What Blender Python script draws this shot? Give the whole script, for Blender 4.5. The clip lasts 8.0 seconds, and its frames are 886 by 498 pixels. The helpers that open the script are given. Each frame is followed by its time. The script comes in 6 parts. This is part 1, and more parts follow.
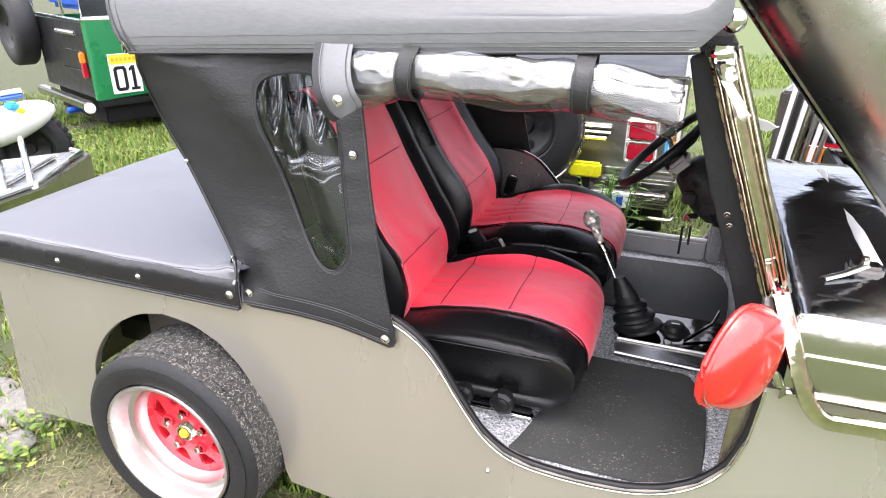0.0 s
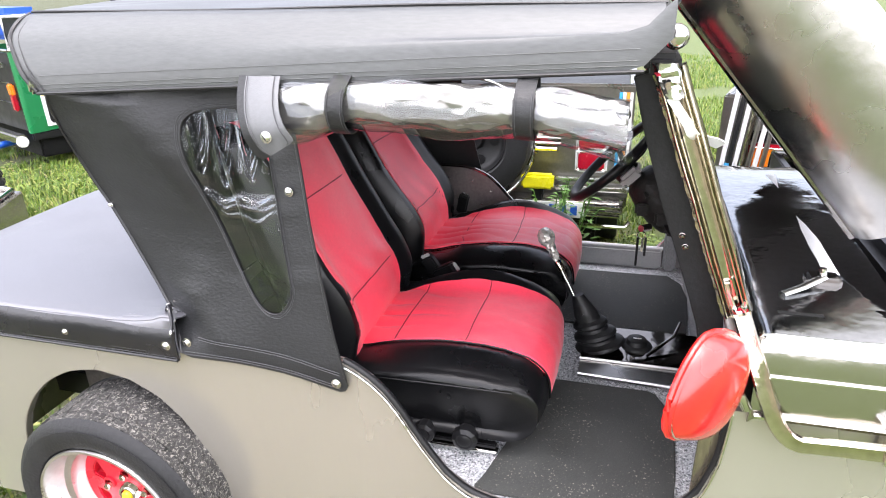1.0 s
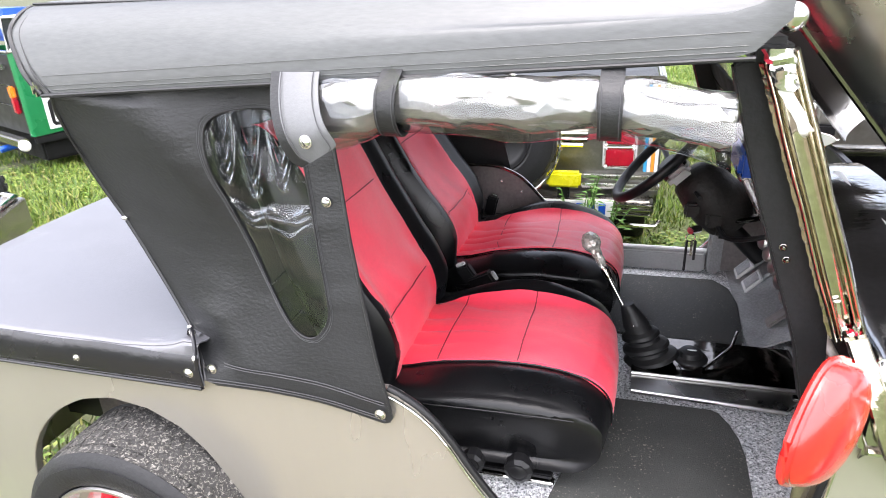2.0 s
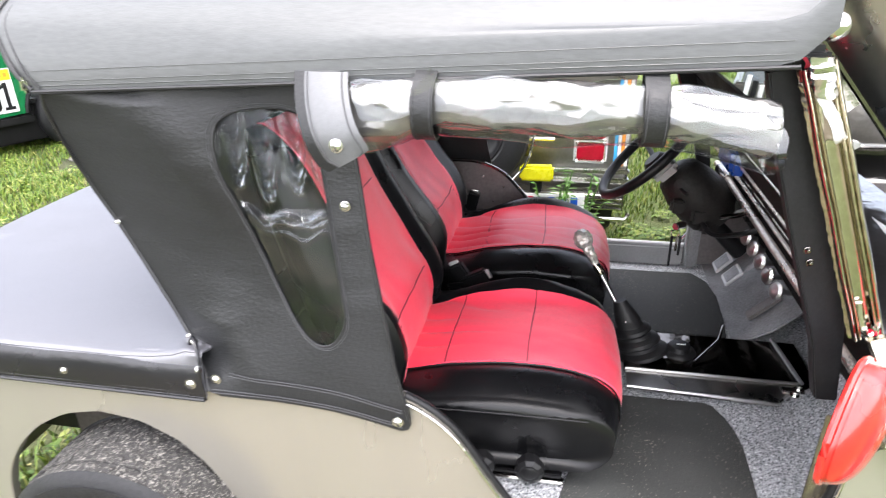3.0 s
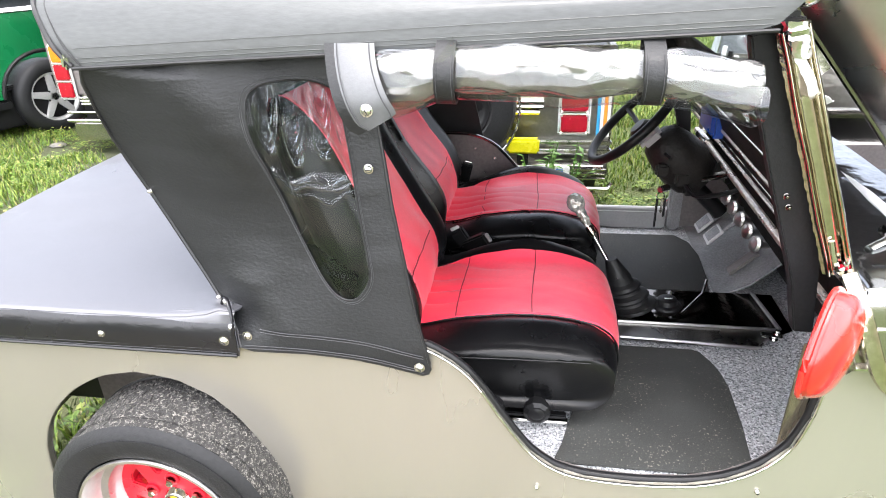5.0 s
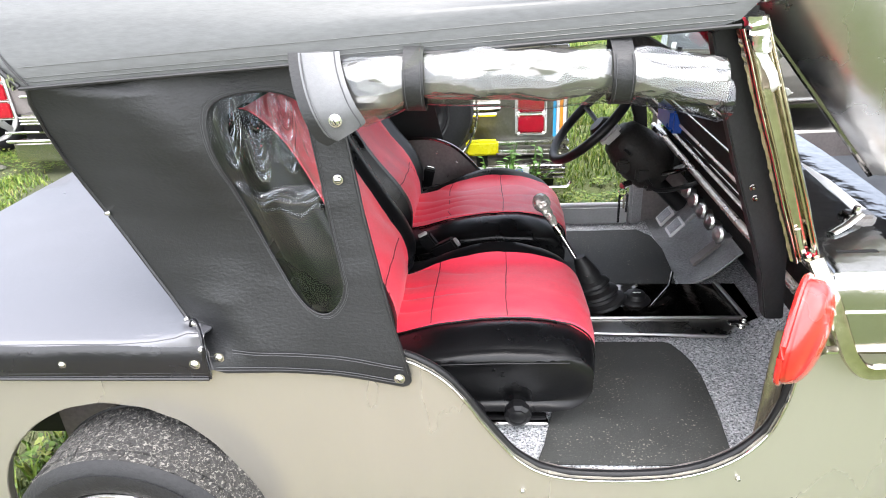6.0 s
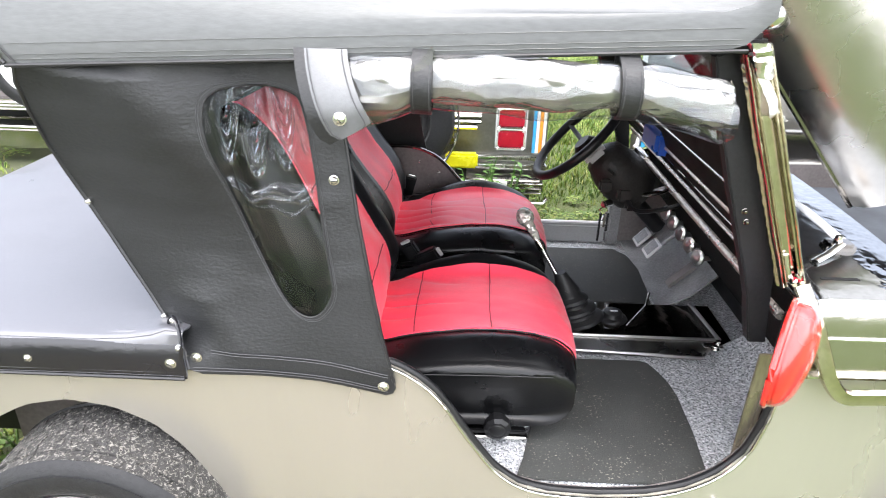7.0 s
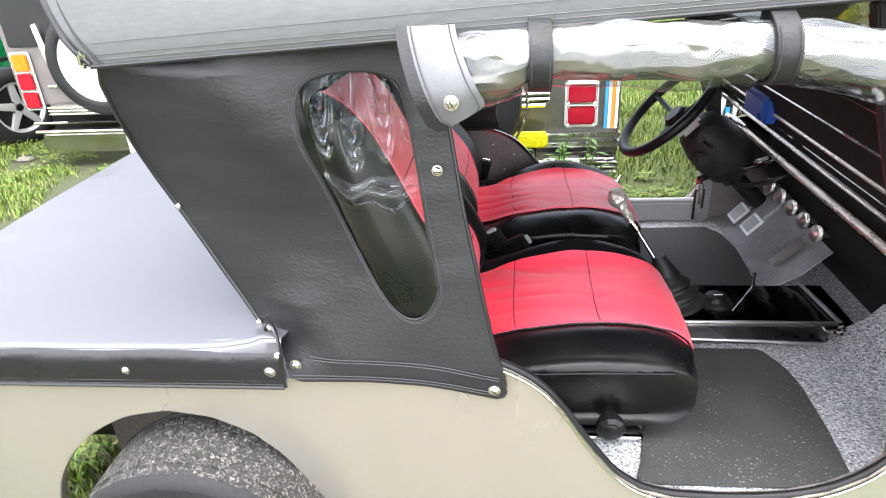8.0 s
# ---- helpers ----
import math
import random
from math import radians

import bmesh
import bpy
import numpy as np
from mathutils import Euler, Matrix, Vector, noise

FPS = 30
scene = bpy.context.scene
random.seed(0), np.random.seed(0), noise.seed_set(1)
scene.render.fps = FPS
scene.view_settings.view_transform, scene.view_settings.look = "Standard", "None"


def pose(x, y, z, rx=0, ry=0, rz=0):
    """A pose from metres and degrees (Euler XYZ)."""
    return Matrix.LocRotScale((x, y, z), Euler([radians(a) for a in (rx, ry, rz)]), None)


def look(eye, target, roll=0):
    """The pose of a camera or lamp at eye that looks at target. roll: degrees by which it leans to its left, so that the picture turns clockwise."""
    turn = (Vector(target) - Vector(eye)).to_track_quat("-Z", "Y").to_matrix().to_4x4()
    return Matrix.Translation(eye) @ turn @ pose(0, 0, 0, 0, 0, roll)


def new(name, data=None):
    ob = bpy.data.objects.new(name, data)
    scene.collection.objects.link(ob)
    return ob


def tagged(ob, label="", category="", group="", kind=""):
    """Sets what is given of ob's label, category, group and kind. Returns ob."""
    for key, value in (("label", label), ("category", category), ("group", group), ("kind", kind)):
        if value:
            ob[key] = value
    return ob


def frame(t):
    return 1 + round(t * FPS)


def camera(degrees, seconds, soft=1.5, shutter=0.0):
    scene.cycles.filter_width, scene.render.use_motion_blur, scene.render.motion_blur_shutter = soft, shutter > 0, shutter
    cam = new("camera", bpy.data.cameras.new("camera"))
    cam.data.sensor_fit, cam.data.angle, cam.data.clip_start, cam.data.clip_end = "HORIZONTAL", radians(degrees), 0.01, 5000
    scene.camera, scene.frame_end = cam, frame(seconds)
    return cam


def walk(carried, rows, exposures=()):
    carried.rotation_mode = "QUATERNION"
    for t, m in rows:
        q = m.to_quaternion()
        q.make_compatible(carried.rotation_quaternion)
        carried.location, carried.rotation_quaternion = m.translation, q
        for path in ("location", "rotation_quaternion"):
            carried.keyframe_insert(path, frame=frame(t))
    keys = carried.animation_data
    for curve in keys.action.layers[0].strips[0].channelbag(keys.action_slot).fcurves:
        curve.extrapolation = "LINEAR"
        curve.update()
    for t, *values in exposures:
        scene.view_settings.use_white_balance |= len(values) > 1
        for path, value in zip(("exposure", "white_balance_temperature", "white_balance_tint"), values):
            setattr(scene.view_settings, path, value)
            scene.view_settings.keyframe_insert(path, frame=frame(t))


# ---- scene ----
cam = camera(69.3, 8.0, 1.0, 0.4)
PATH = [
    (0, (0.581, -1.198, 1.528), (-0.049, 0.52, 0.721), 0.3),
    (0.5, (0.583, -1.184, 1.536), (-0.046, 0.535, 0.73), -1.1),
    (1, (0.579, -1.104, 1.545), (0.061, 0.663, 0.766), -1.7),
    (1.5, (0.523, -1.04, 1.524), (-0.026, 0.705, 0.715), -3.0),
    (1.7, (0.489, -1.014, 1.523), (-0.069, 0.74, 0.74), -3.4),
    (2.8, (0.319, -0.959, 1.534), (-0.038, 0.828, 0.711), 0.1),
    (3, (0.294, -0.983, 1.543), (-0.065, 0.802, 0.716), -1.1),
    (3.5, (0.255, -1.083, 1.552), (-0.18, 0.644, 0.642), -2.8),
    (4, (0.271, -1.129, 1.568), (-0.227, 0.612, 0.719), -1.0),
    (4.5, (0.259, -1.12, 1.557), (-0.141, 0.654, 0.723), -1.4),
    (4.7, (0.253, -1.117, 1.547), (-0.077, 0.647, 0.665), -1.5),
    (5.8, (0.206, -1.108, 1.546), (-0.002, 0.681, 0.678), -3.0),
    (6, (0.205, -1.101, 1.547), (0.047, 0.691, 0.673), -3.1),
    (6.5, (0.179, -1.101, 1.551), (0.049, 0.709, 0.71), -2.1),
    (7, (0.145, -1.094, 1.532), (0.101, 0.72, 0.692), 1.4),
    (7.5, (0.087, -1.061, 1.509), (-0.075, 0.717, 0.609), -0.3),
    (8, (0.028, -0.997, 1.508), (-0.17, 0.784, 0.62), -3.2),
]
walk(cam, [(t, look(eye, target, roll)) for t, eye, target, roll in PATH],
     [(0.0, 1.83, 6400, 17), (1.5, 1.97, 6350, 16), (3.5, 2.08, 6400, 14), (4.5, 2.10, 6400, 13), (6.0, 2.04, 6350, 12), (8.0, 2.18, 6350, 12)])

# ---- light ----
world = bpy.data.worlds.new("overcast_sky")
scene.world = world
world.use_nodes = True
wn = world.node_tree
wbg = wn.nodes["Background"]
sky = wn.nodes.new("ShaderNodeTexSky")
sky.sky_type = "NISHITA"
sky.sun_disc = False
sky.sun_elevation = radians(80)
sky.sun_rotation = radians(170)
sky.dust_density = 4.0
sky.air_density = 1.0
pale = wn.nodes.new("ShaderNodeHueSaturation")
pale.inputs["Saturation"].default_value = 0.42
wn.links.new(sky.outputs["Color"], pale.inputs["Color"])
wn.links.new(pale.outputs["Color"], wbg.inputs["Color"])
wbg.inputs["Strength"].default_value = 0.15
sun = new("sun", bpy.data.lights.new("sun", "SUN"))
sun.data.energy = 2.7
sun.data.angle = radians(170)
sun.data.color = (1.0, 0.985, 0.96)
sun.matrix_world = look((0.6, -5.0, 3.6), (0, 0.0, 0))


# ---- materials ----
def mat(name, base, rough=0.5, metal=0.0, vary=0.12, scale=8.0, fine=120.0, bump=0.0, bscale=200.0, spec=0.5, stretch=(1, 1, 1), coat=0.0, rvary=0.08):
    """A surface with colour variation at two scales, uneven gloss and fine relief."""
    m = bpy.data.materials.new(name)
    m.use_nodes = True
    nt = m.node_tree
    p = nt.nodes["Principled BSDF"]
    p.inputs["Metallic"].default_value = metal
    p.inputs["Specular IOR Level"].default_value = spec
    p.inputs["Coat Weight"].default_value = coat
    tc = nt.nodes.new("ShaderNodeTexCoord")
    mp = nt.nodes.new("ShaderNodeMapping")
    mp.inputs["Scale"].default_value = stretch
    nt.links.new(tc.outputs["Object"], mp.inputs["Vector"])
    n1 = nt.nodes.new("ShaderNodeTexNoise")
    n1.inputs["Scale"].default_value = scale
    n1.inputs["Detail"].default_value = 5
    n2 = nt.nodes.new("ShaderNodeTexNoise")
    n2.inputs["Scale"].default_value = fine
    n2.inputs["Detail"].default_value = 3
    for n in (n1, n2):
        nt.links.new(mp.outputs["Vector"], n.inputs["Vector"])
    add = nt.nodes.new("ShaderNodeMath")
    add.operation = "ADD"
    nt.links.new(n1.outputs["Fac"], add.inputs[0])
    nt.links.new(n2.outputs["Fac"], add.inputs[1])
    mr = nt.nodes.new("ShaderNodeMapRange")
    mr.inputs["From Min"].default_value = 0.6
    mr.inputs["From Max"].default_value = 1.4
    mr.inputs["To Min"].default_value = 1 - vary
    mr.inputs["To Max"].default_value = 1 + vary
    nt.links.new(add.outputs[0], mr.inputs["Value"])
    mul = nt.nodes.new("ShaderNodeVectorMath")
    mul.operation = "SCALE"
    mul.inputs[0].default_value = base
    nt.links.new(mr.outputs[0], mul.inputs["Scale"])
    nt.links.new(mul.outputs[0], p.inputs["Base Color"])
    rr = nt.nodes.new("ShaderNodeMapRange")
    rr.inputs["From Min"].default_value = 0.3
    rr.inputs["From Max"].default_value = 0.7
    rr.inputs["To Min"].default_value = max(0.02, rough - rvary)
    rr.inputs["To Max"].default_value = min(1, rough + rvary)
    nt.links.new(n1.outputs["Fac"], rr.inputs["Value"])
    nt.links.new(rr.outputs[0], p.inputs["Roughness"])
    if bump:
        n3 = nt.nodes.new("ShaderNodeTexNoise")
        n3.inputs["Scale"].default_value = bscale
        n3.inputs["Detail"].default_value = 4
        nt.links.new(mp.outputs["Vector"], n3.inputs["Vector"])
        b = nt.nodes.new("ShaderNodeBump")
        b.inputs["Strength"].default_value = bump
        b.inputs["Distance"].default_value = 1.0 / bscale
        nt.links.new(n3.outputs["Fac"], b.inputs["Height"])
        nt.links.new(b.outputs["Normal"], p.inputs["Normal"])
    return m


def clear_sheet(name, tint, gloss, rough, bscale, bump, most=1.0, rise=4.0):
    """Clear flexible plastic: see-through with wavy glints."""
    m = bpy.data.materials.new(name)
    m.use_nodes = True
    nt = m.node_tree
    nt.nodes.remove(nt.nodes["Principled BSDF"])
    out = nt.nodes["Material Output"]
    tr = nt.nodes.new("ShaderNodeBsdfTransparent")
    tr.inputs["Color"].default_value = (*tint, 1)
    gl = nt.nodes.new("ShaderNodeBsdfGlossy")
    gl.inputs["Roughness"].default_value = rough
    gl.inputs["Color"].default_value = (0.92, 0.96, 1.0, 1)
    fr = nt.nodes.new("ShaderNodeLayerWeight")
    pw = nt.nodes.new("ShaderNodeMath")
    pw.operation = "POWER"
    pw.inputs[1].default_value = rise
    nt.links.new(fr.outputs["Facing"], pw.inputs[0])
    mr = nt.nodes.new("ShaderNodeMapRange")
    mr.inputs["From Min"].default_value = 0.0
    mr.inputs["From Max"].default_value = 1.0
    mr.inputs["To Min"].default_value = 0.045 + gloss
    mr.inputs["To Max"].default_value = most
    nt.links.new(pw.outputs[0], mr.inputs["Value"])
    mix = nt.nodes.new("ShaderNodeMixShader")
    nt.links.new(mr.outputs[0], mix.inputs[0])
    nt.links.new(tr.outputs[0], mix.inputs[1])
    nt.links.new(gl.outputs[0], mix.inputs[2])
    nt.links.new(mix.outputs[0], out.inputs["Surface"])
    tc = nt.nodes.new("ShaderNodeTexCoord")
    n = nt.nodes.new("ShaderNodeTexNoise")
    n.inputs["Scale"].default_value = bscale
    n.inputs["Detail"].default_value = 2
    n.inputs["Distortion"].default_value = 1.0
    nt.links.new(tc.outputs["Object"], n.inputs["Vector"])
    b = nt.nodes.new("ShaderNodeBump")
    b.inputs["Strength"].default_value = bump
    b.inputs["Distance"].default_value = 0.03
    nt.links.new(n.outputs["Fac"], b.inputs["Height"])
    for s in (gl, fr):
        nt.links.new(b.outputs["Normal"], s.inputs["Normal"])
    return m


M_BODY = mat("champagne_body_steel", (0.448, 0.424, 0.376), 0.27, 0.70, 0.03, 1.6, 3.5, 0.02, 3.0, stretch=(1.6, 1, 0.5), rvary=0.03)
M_INNER = mat("inner_body_paint", (0.185, 0.165, 0.16), 0.45, 0.2, 0.25, 9, 90, 0.1, 120)
M_CANVAS = mat("black_leatherette", (0.0155, 0.0162, 0.0172), 0.43, 0.0, 0.3, 5, 160, 0.16, 110, spec=0.36, rvary=0.07, stretch=(1, 1, 1.7))
M_ROOF = mat("grey_black_roof_vinyl", (0.060, 0.063, 0.063), 0.42, 0.0, 0.25, 3.2, 60, 0.06, 160, spec=0.62, stretch=(0.7, 3.0, 3.0), rvary=0.10)
# black vinyl like its border; the sky's reflection is put into the lighter grey
M_TONNEAU = mat("tonneau_vinyl_sky_sheen", (0.0897, 0.09048, 0.1014), 0.33, 0.0, 0.08, 3, 120, 0.10, 300, spec=1.0)
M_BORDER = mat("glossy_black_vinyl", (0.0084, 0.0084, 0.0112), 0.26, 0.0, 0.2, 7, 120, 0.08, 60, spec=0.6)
M_BORDERDULL = mat("dull_black_leatherette", (0.010, 0.010, 0.011), 0.5, 0.0, 0.3, 9, 120, 0.1, 120, spec=0.25)
M_PIPING = mat("black_piping", (0.012, 0.012, 0.013), 0.4, 0.0, 0.2, 20, 150)
M_STITCH = mat("grey_thread", (0.044, 0.044, 0.047), 0.8, 0.0, 0.2, 40, 300)
M_RED = mat("red_leatherette", (0.94, 0.060, 0.108), 0.43, 0.0, 0.08, 5, 120, 0.15, 300, spec=0.75)
M_BLACKLEATHER = mat("black_seat_leatherette", (0.0048, 0.0049, 0.0055), 0.31, 0.0, 0.25, 6, 130, 0.10, 300, spec=0.32)
M_SEAM = mat("dark_red_thread", (0.12, 0.008, 0.015), 0.7, 0.0, 0.2, 40, 200)
M_CHROME = mat("chrome", (0.6336, 0.6248, 0.5984), 0.10, 1.0, 0.05, 5, 80, 0.04, 12, rvary=0.05)
M_GOLDCHROME = mat("yellowed_chrome", (0.50, 0.455, 0.37), 0.11, 1.0, 0.3, 9, 60, 0.05, 25)
M_PILLAR = mat("tarnished_brass_plate", (0.27, 0.235, 0.175), 0.30, 0.8, 0.35, 7, 50, 0.05, 20, stretch=(3, 1, 0.6))
M_DARKCHROME = mat("dark_polished_plate", (0.22, 0.205, 0.19), 0.10, 1.0, 0.2, 7, 80, 0.025, 5)
M_COWL = mat("mirror_polished_dark_steel", (0.34, 0.35, 0.36), 0.10, 1.0, 0.15, 5, 80, 0.05, 5)
M_STEEL = mat("polished_stainless", (0.43, 0.413, 0.395), 0.18, 1.0, 0.06, 4, 60, 0.06, 8)
M_DULL = mat("dull_stainless", (0.288, 0.28, 0.256), 0.33, 1.0, 0.15, 5, 60, 0.08, 12)
M_BONNET = mat("satin_stainless", (0.40, 0.388, 0.37), 0.27, 1.0, 0.06, 4, 60, 0.03, 6)
M_SCREW = mat("bright_screw_metal", (0.75, 0.74, 0.72), 0.22, 1.0, 0.1, 60, 300)
M_RUBBER = mat("tyre_rubber", (0.015, 0.01537, 0.0165), 0.5, 0.0, 0.3, 9, 90, 0.3, 150, spec=0.28)
M_RIM = mat("polished_alloy_lip", (0.595, 0.5865, 0.578), 0.34, 1.0, 0.08, 8, 80)
M_ALLOY = mat("silver_alloy_paint", (0.496, 0.496, 0.488), 0.4, 0.3, 0.12, 9, 80)
M_REDPAINT = mat("red_wheel_paint", (0.56, 0.0096, 0.028), 0.3, 0.0, 0.12, 8, 90, coat=0.4)
M_MIRRED = mat("red_mirror_plastic", (0.493, 0.0153, 0.0119), 0.20, 0.0, 0.08, 6, 90, coat=0.6)
M_YELLOW = mat("yellow_cap", (0.75, 0.55, 0.02), 0.35, 0.0, 0.1, 20, 90)
M_FLOOR = mat("grey_floor_paint", (0.448, 0.46, 0.476), 0.42, 0.1, 0.85, 110, 330, 0.6, 130)
M_MAT = mat("dark_rubber_mat", (0.037, 0.0385, 0.036), 0.72, 0.0, 0.45, 9, 330, 0.45, 260)
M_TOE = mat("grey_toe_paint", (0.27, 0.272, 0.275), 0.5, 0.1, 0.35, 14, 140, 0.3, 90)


def specks(m, scale, lo, hi, colour, big=0.0):
    """Scatter small spots of another colour over a material, in uneven density."""
    nt = m.node_tree
    p = nt.nodes["Principled BSDF"]
    src = p.inputs["Base Color"].links[0].from_socket
    tc = nt.nodes.new("ShaderNodeTexCoord")
    n = nt.nodes.new("ShaderNodeTexNoise")
    n.inputs["Scale"].default_value = scale
    n.inputs["Detail"].default_value = 2
    nt.links.new(tc.outputs["Object"], n.inputs["Vector"])
    n2 = nt.nodes.new("ShaderNodeTexNoise")
    n2.inputs["Scale"].default_value = 7
    nt.links.new(tc.outputs["Object"], n2.inputs["Vector"])
    ad = nt.nodes.new("ShaderNodeMath")
    ad.operation = "MULTIPLY_ADD"
    nt.links.new(n2.outputs["Fac"], ad.inputs[0])
    ad.inputs[1].default_value = big
    nt.links.new(n.outputs["Fac"], ad.inputs[2])
    mr = nt.nodes.new("ShaderNodeMapRange")
    mr.inputs["From Min"].default_value = lo
    mr.inputs["From Max"].default_value = hi
    nt.links.new(ad.outputs[0], mr.inputs["Value"])
    mx = nt.nodes.new("ShaderNodeMix")
    mx.data_type = "RGBA"
    nt.links.new(mr.outputs[0], mx.inputs["Factor"])
    nt.links.new(src, mx.inputs["A"])
    mx.inputs["B"].default_value = (*colour, 1)
    nt.links.new(mx.outputs["Result"], p.inputs["Base Color"])
    return m


specks(M_MAT, 190, 0.78, 0.86, (0.20, 0.19, 0.155), 0.25)
specks(M_FLOOR, 170, 0.53, 0.62, (0.09, 0.095, 0.105))
specks(M_FLOOR, 150, 0.58, 0.66, (0.78, 0.79, 0.80))
M_BLACK = mat("satin_black", (0.0096, 0.0096, 0.0104), 0.38, 0.0, 0.25, 9, 120, spec=0.3)
M_MATT = mat("matt_black_vinyl", (0.0056, 0.0056, 0.0056), 0.7, 0.0, 0.3, 9, 120, 0.2, 200, spec=0.2)
M_HOUSING = mat("dusty_dark_housing", (0.018, 0.0165, 0.0155), 0.55, 0.0, 0.5, 22, 120, 0.2, 60, spec=0.3)
M_GREY = mat("grey_plastic", (0.42, 0.42, 0.42), 0.45, 0.0, 0.12, 9, 120)
M_WHITE = mat("white_paint", (0.663, 0.663, 0.6545), 0.35, 0.0, 0.06, 7, 90)
M_BOOT = mat("dull_black_rubber", (0.010, 0.010, 0.011), 0.5, 0.0, 0.3, 20, 120, 0.1, 80)
M_BAR = mat("worn_brown_chrome", (0.62, 0.55, 0.50), 0.30, 0.85, 0.4, 12, 60, 0.1, 30, stretch=(3, 1, 3))
M_STRAP = mat("pale_grey_vinyl_tab", (0.1, 0.1024, 0.1072), 0.42, 0.0, 0.1, 9, 140, 0.15, 300)
M_GREEN = mat("green_jeep_paint", (0.003, 0.135, 0.04125), 0.28, 0.0, 0.08, 4, 60, coat=0.5)
M_AMBER = mat("amber_lens", (0.7225, 0.187, 0.0085), 0.2, 0.0, 0.15, 30, 150, coat=0.5)
M_REDLENS = mat("red_lens", (0.323, 0.00425, 0.017), 0.2, 0.0, 0.2, 30, 150, coat=0.5)
M_YLENS = mat("yellow_lens", (0.612, 0.578, 0.0085), 0.25, 0.0, 0.1, 25, 150, coat=0.5)
M_BLUE = mat("blue_paint", (0.008, 0.072, 0.4), 0.35, 0.0, 0.15, 9, 90)
M_CYAN = mat("light_blue_stripe", (0.0425, 0.323, 0.595), 0.35, 0.0, 0.1, 9, 90)
M_ORANGE = mat("orange_stripe", (0.75, 0.28, 0.03), 0.35, 0.0, 0.1, 9, 90)
M_DARKGLASS = mat("dark_tinted_glass", (0.02, 0.024, 0.026), 0.08, 0.0, 0.3, 5, 60, spec=0.6)
M_STONE = mat("pale_broken_concrete", (0.176, 0.168, 0.152), 0.9, 0.0, 0.3, 6, 60, 0.6, 40)
M_FOIL = mat("silvered_film_fold", (0.25, 0.247, 0.24), 0.10, 0.7, 0.35, 7, 14)
M_WINDOW = clear_sheet("wavy_clear_vinyl", (0.90, 0.91, 0.92), -0.026, 0.05, 9.0, 0.03, 1.0, 1.5)
M_ROLLFILM = clear_sheet("rolled_clear_vinyl", (0.86, 0.86, 0.85), 0.02, 0.03, 7.0, 0.06, 0.85, 2.8)


def creases(m, scale, depth, targets):
    """Flat facets meeting in sharp creases, as in crumpled film, at two sizes."""
    nt = m.node_tree
    tc = nt.nodes.new("ShaderNodeTexCoord")
    mp = nt.nodes.new("ShaderNodeMapping")
    mp.inputs["Scale"].default_value = (0.6, 1.0, 1.0)
    mp.inputs["Rotation"].default_value = (0.5, 0.3, 0.6)
    nt.links.new(tc.outputs["Object"], mp.inputs["Vector"])
    height = None
    for k, w in ((1.0, 1.0), (2.3, 0.3)):
        v = nt.nodes.new("ShaderNodeTexVoronoi")
        v.inputs["Scale"].default_value = scale * k
        nt.links.new(mp.outputs["Vector"], v.inputs["Vector"])
        add = nt.nodes.new("ShaderNodeMath")
        add.operation = "MULTIPLY_ADD"
        nt.links.new(v.outputs["Distance"], add.inputs[0])
        add.inputs[1].default_value = w
        if height is not None:
            nt.links.new(height, add.inputs[2])
        height = add.outputs[0]
    b = nt.nodes.new("ShaderNodeBump")
    b.inputs["Strength"].default_value = 1.0
    b.inputs["Distance"].default_value = depth
    nt.links.new(height, b.inputs["Height"])
    for node in targets:
        nt.links.new(b.outputs["Normal"], nt.nodes[node].inputs["Normal"])


creases(M_FOIL, 15.0, 0.020, ["Principled BSDF"])
creases(M_ROLLFILM, 11.0, 0.016, ["Glossy BSDF", "Layer Weight"])
M_CRYSTAL = mat("clear_acrylic", (0.62, 0.59, 0.54), 0.05, 0.55, 0.5, 60, 200, 0.5, 45, spec=1.0)
M_GLASS = clear_sheet("windshield_glass", (0.90, 0.93, 0.91), -0.03, 0.02, 2.0, 0.02, 0.22)


M_RED.node_tree.nodes["Principled BSDF"].inputs["Sheen Weight"].default_value = 0.20
M_RED.node_tree.nodes["Principled BSDF"].inputs["Sheen Roughness"].default_value = 0.4


def tread_material():
    """Dark worn rubber with pale dust in broken scratches."""
    m = mat("worn_dusty_tread", (0.030, 0.029, 0.028), 0.85, 0.0, 0.5, 40, 120, 0.8, 60)
    nt = m.node_tree
    p = nt.nodes["Principled BSDF"]
    src = p.inputs["Base Color"].links[0].from_socket
    tc = nt.nodes.new("ShaderNodeTexCoord")
    n = nt.nodes.new("ShaderNodeTexNoise")
    n.inputs["Scale"].default_value = 120
    n.inputs["Detail"].default_value = 4
    n.inputs["Distortion"].default_value = 1.4
    nt.links.new(tc.outputs["Object"], n.inputs["Vector"])
    cr = nt.nodes.new("ShaderNodeValToRGB")
    cr.color_ramp.elements[0].position = 0.53
    cr.color_ramp.elements[1].position = 0.66
    nt.links.new(n.outputs["Fac"], cr.inputs["Fac"])
    mx = nt.nodes.new("ShaderNodeMix")
    mx.data_type = "RGBA"
    nt.links.new(cr.outputs["Color"], mx.inputs["Factor"])
    nt.links.new(src, mx.inputs["A"])
    mx.inputs["B"].default_value = (0.21, 0.20, 0.18, 1)
    nt.links.new(mx.outputs["Result"], p.inputs["Base Color"])
    return m


M_TREAD = tread_material()


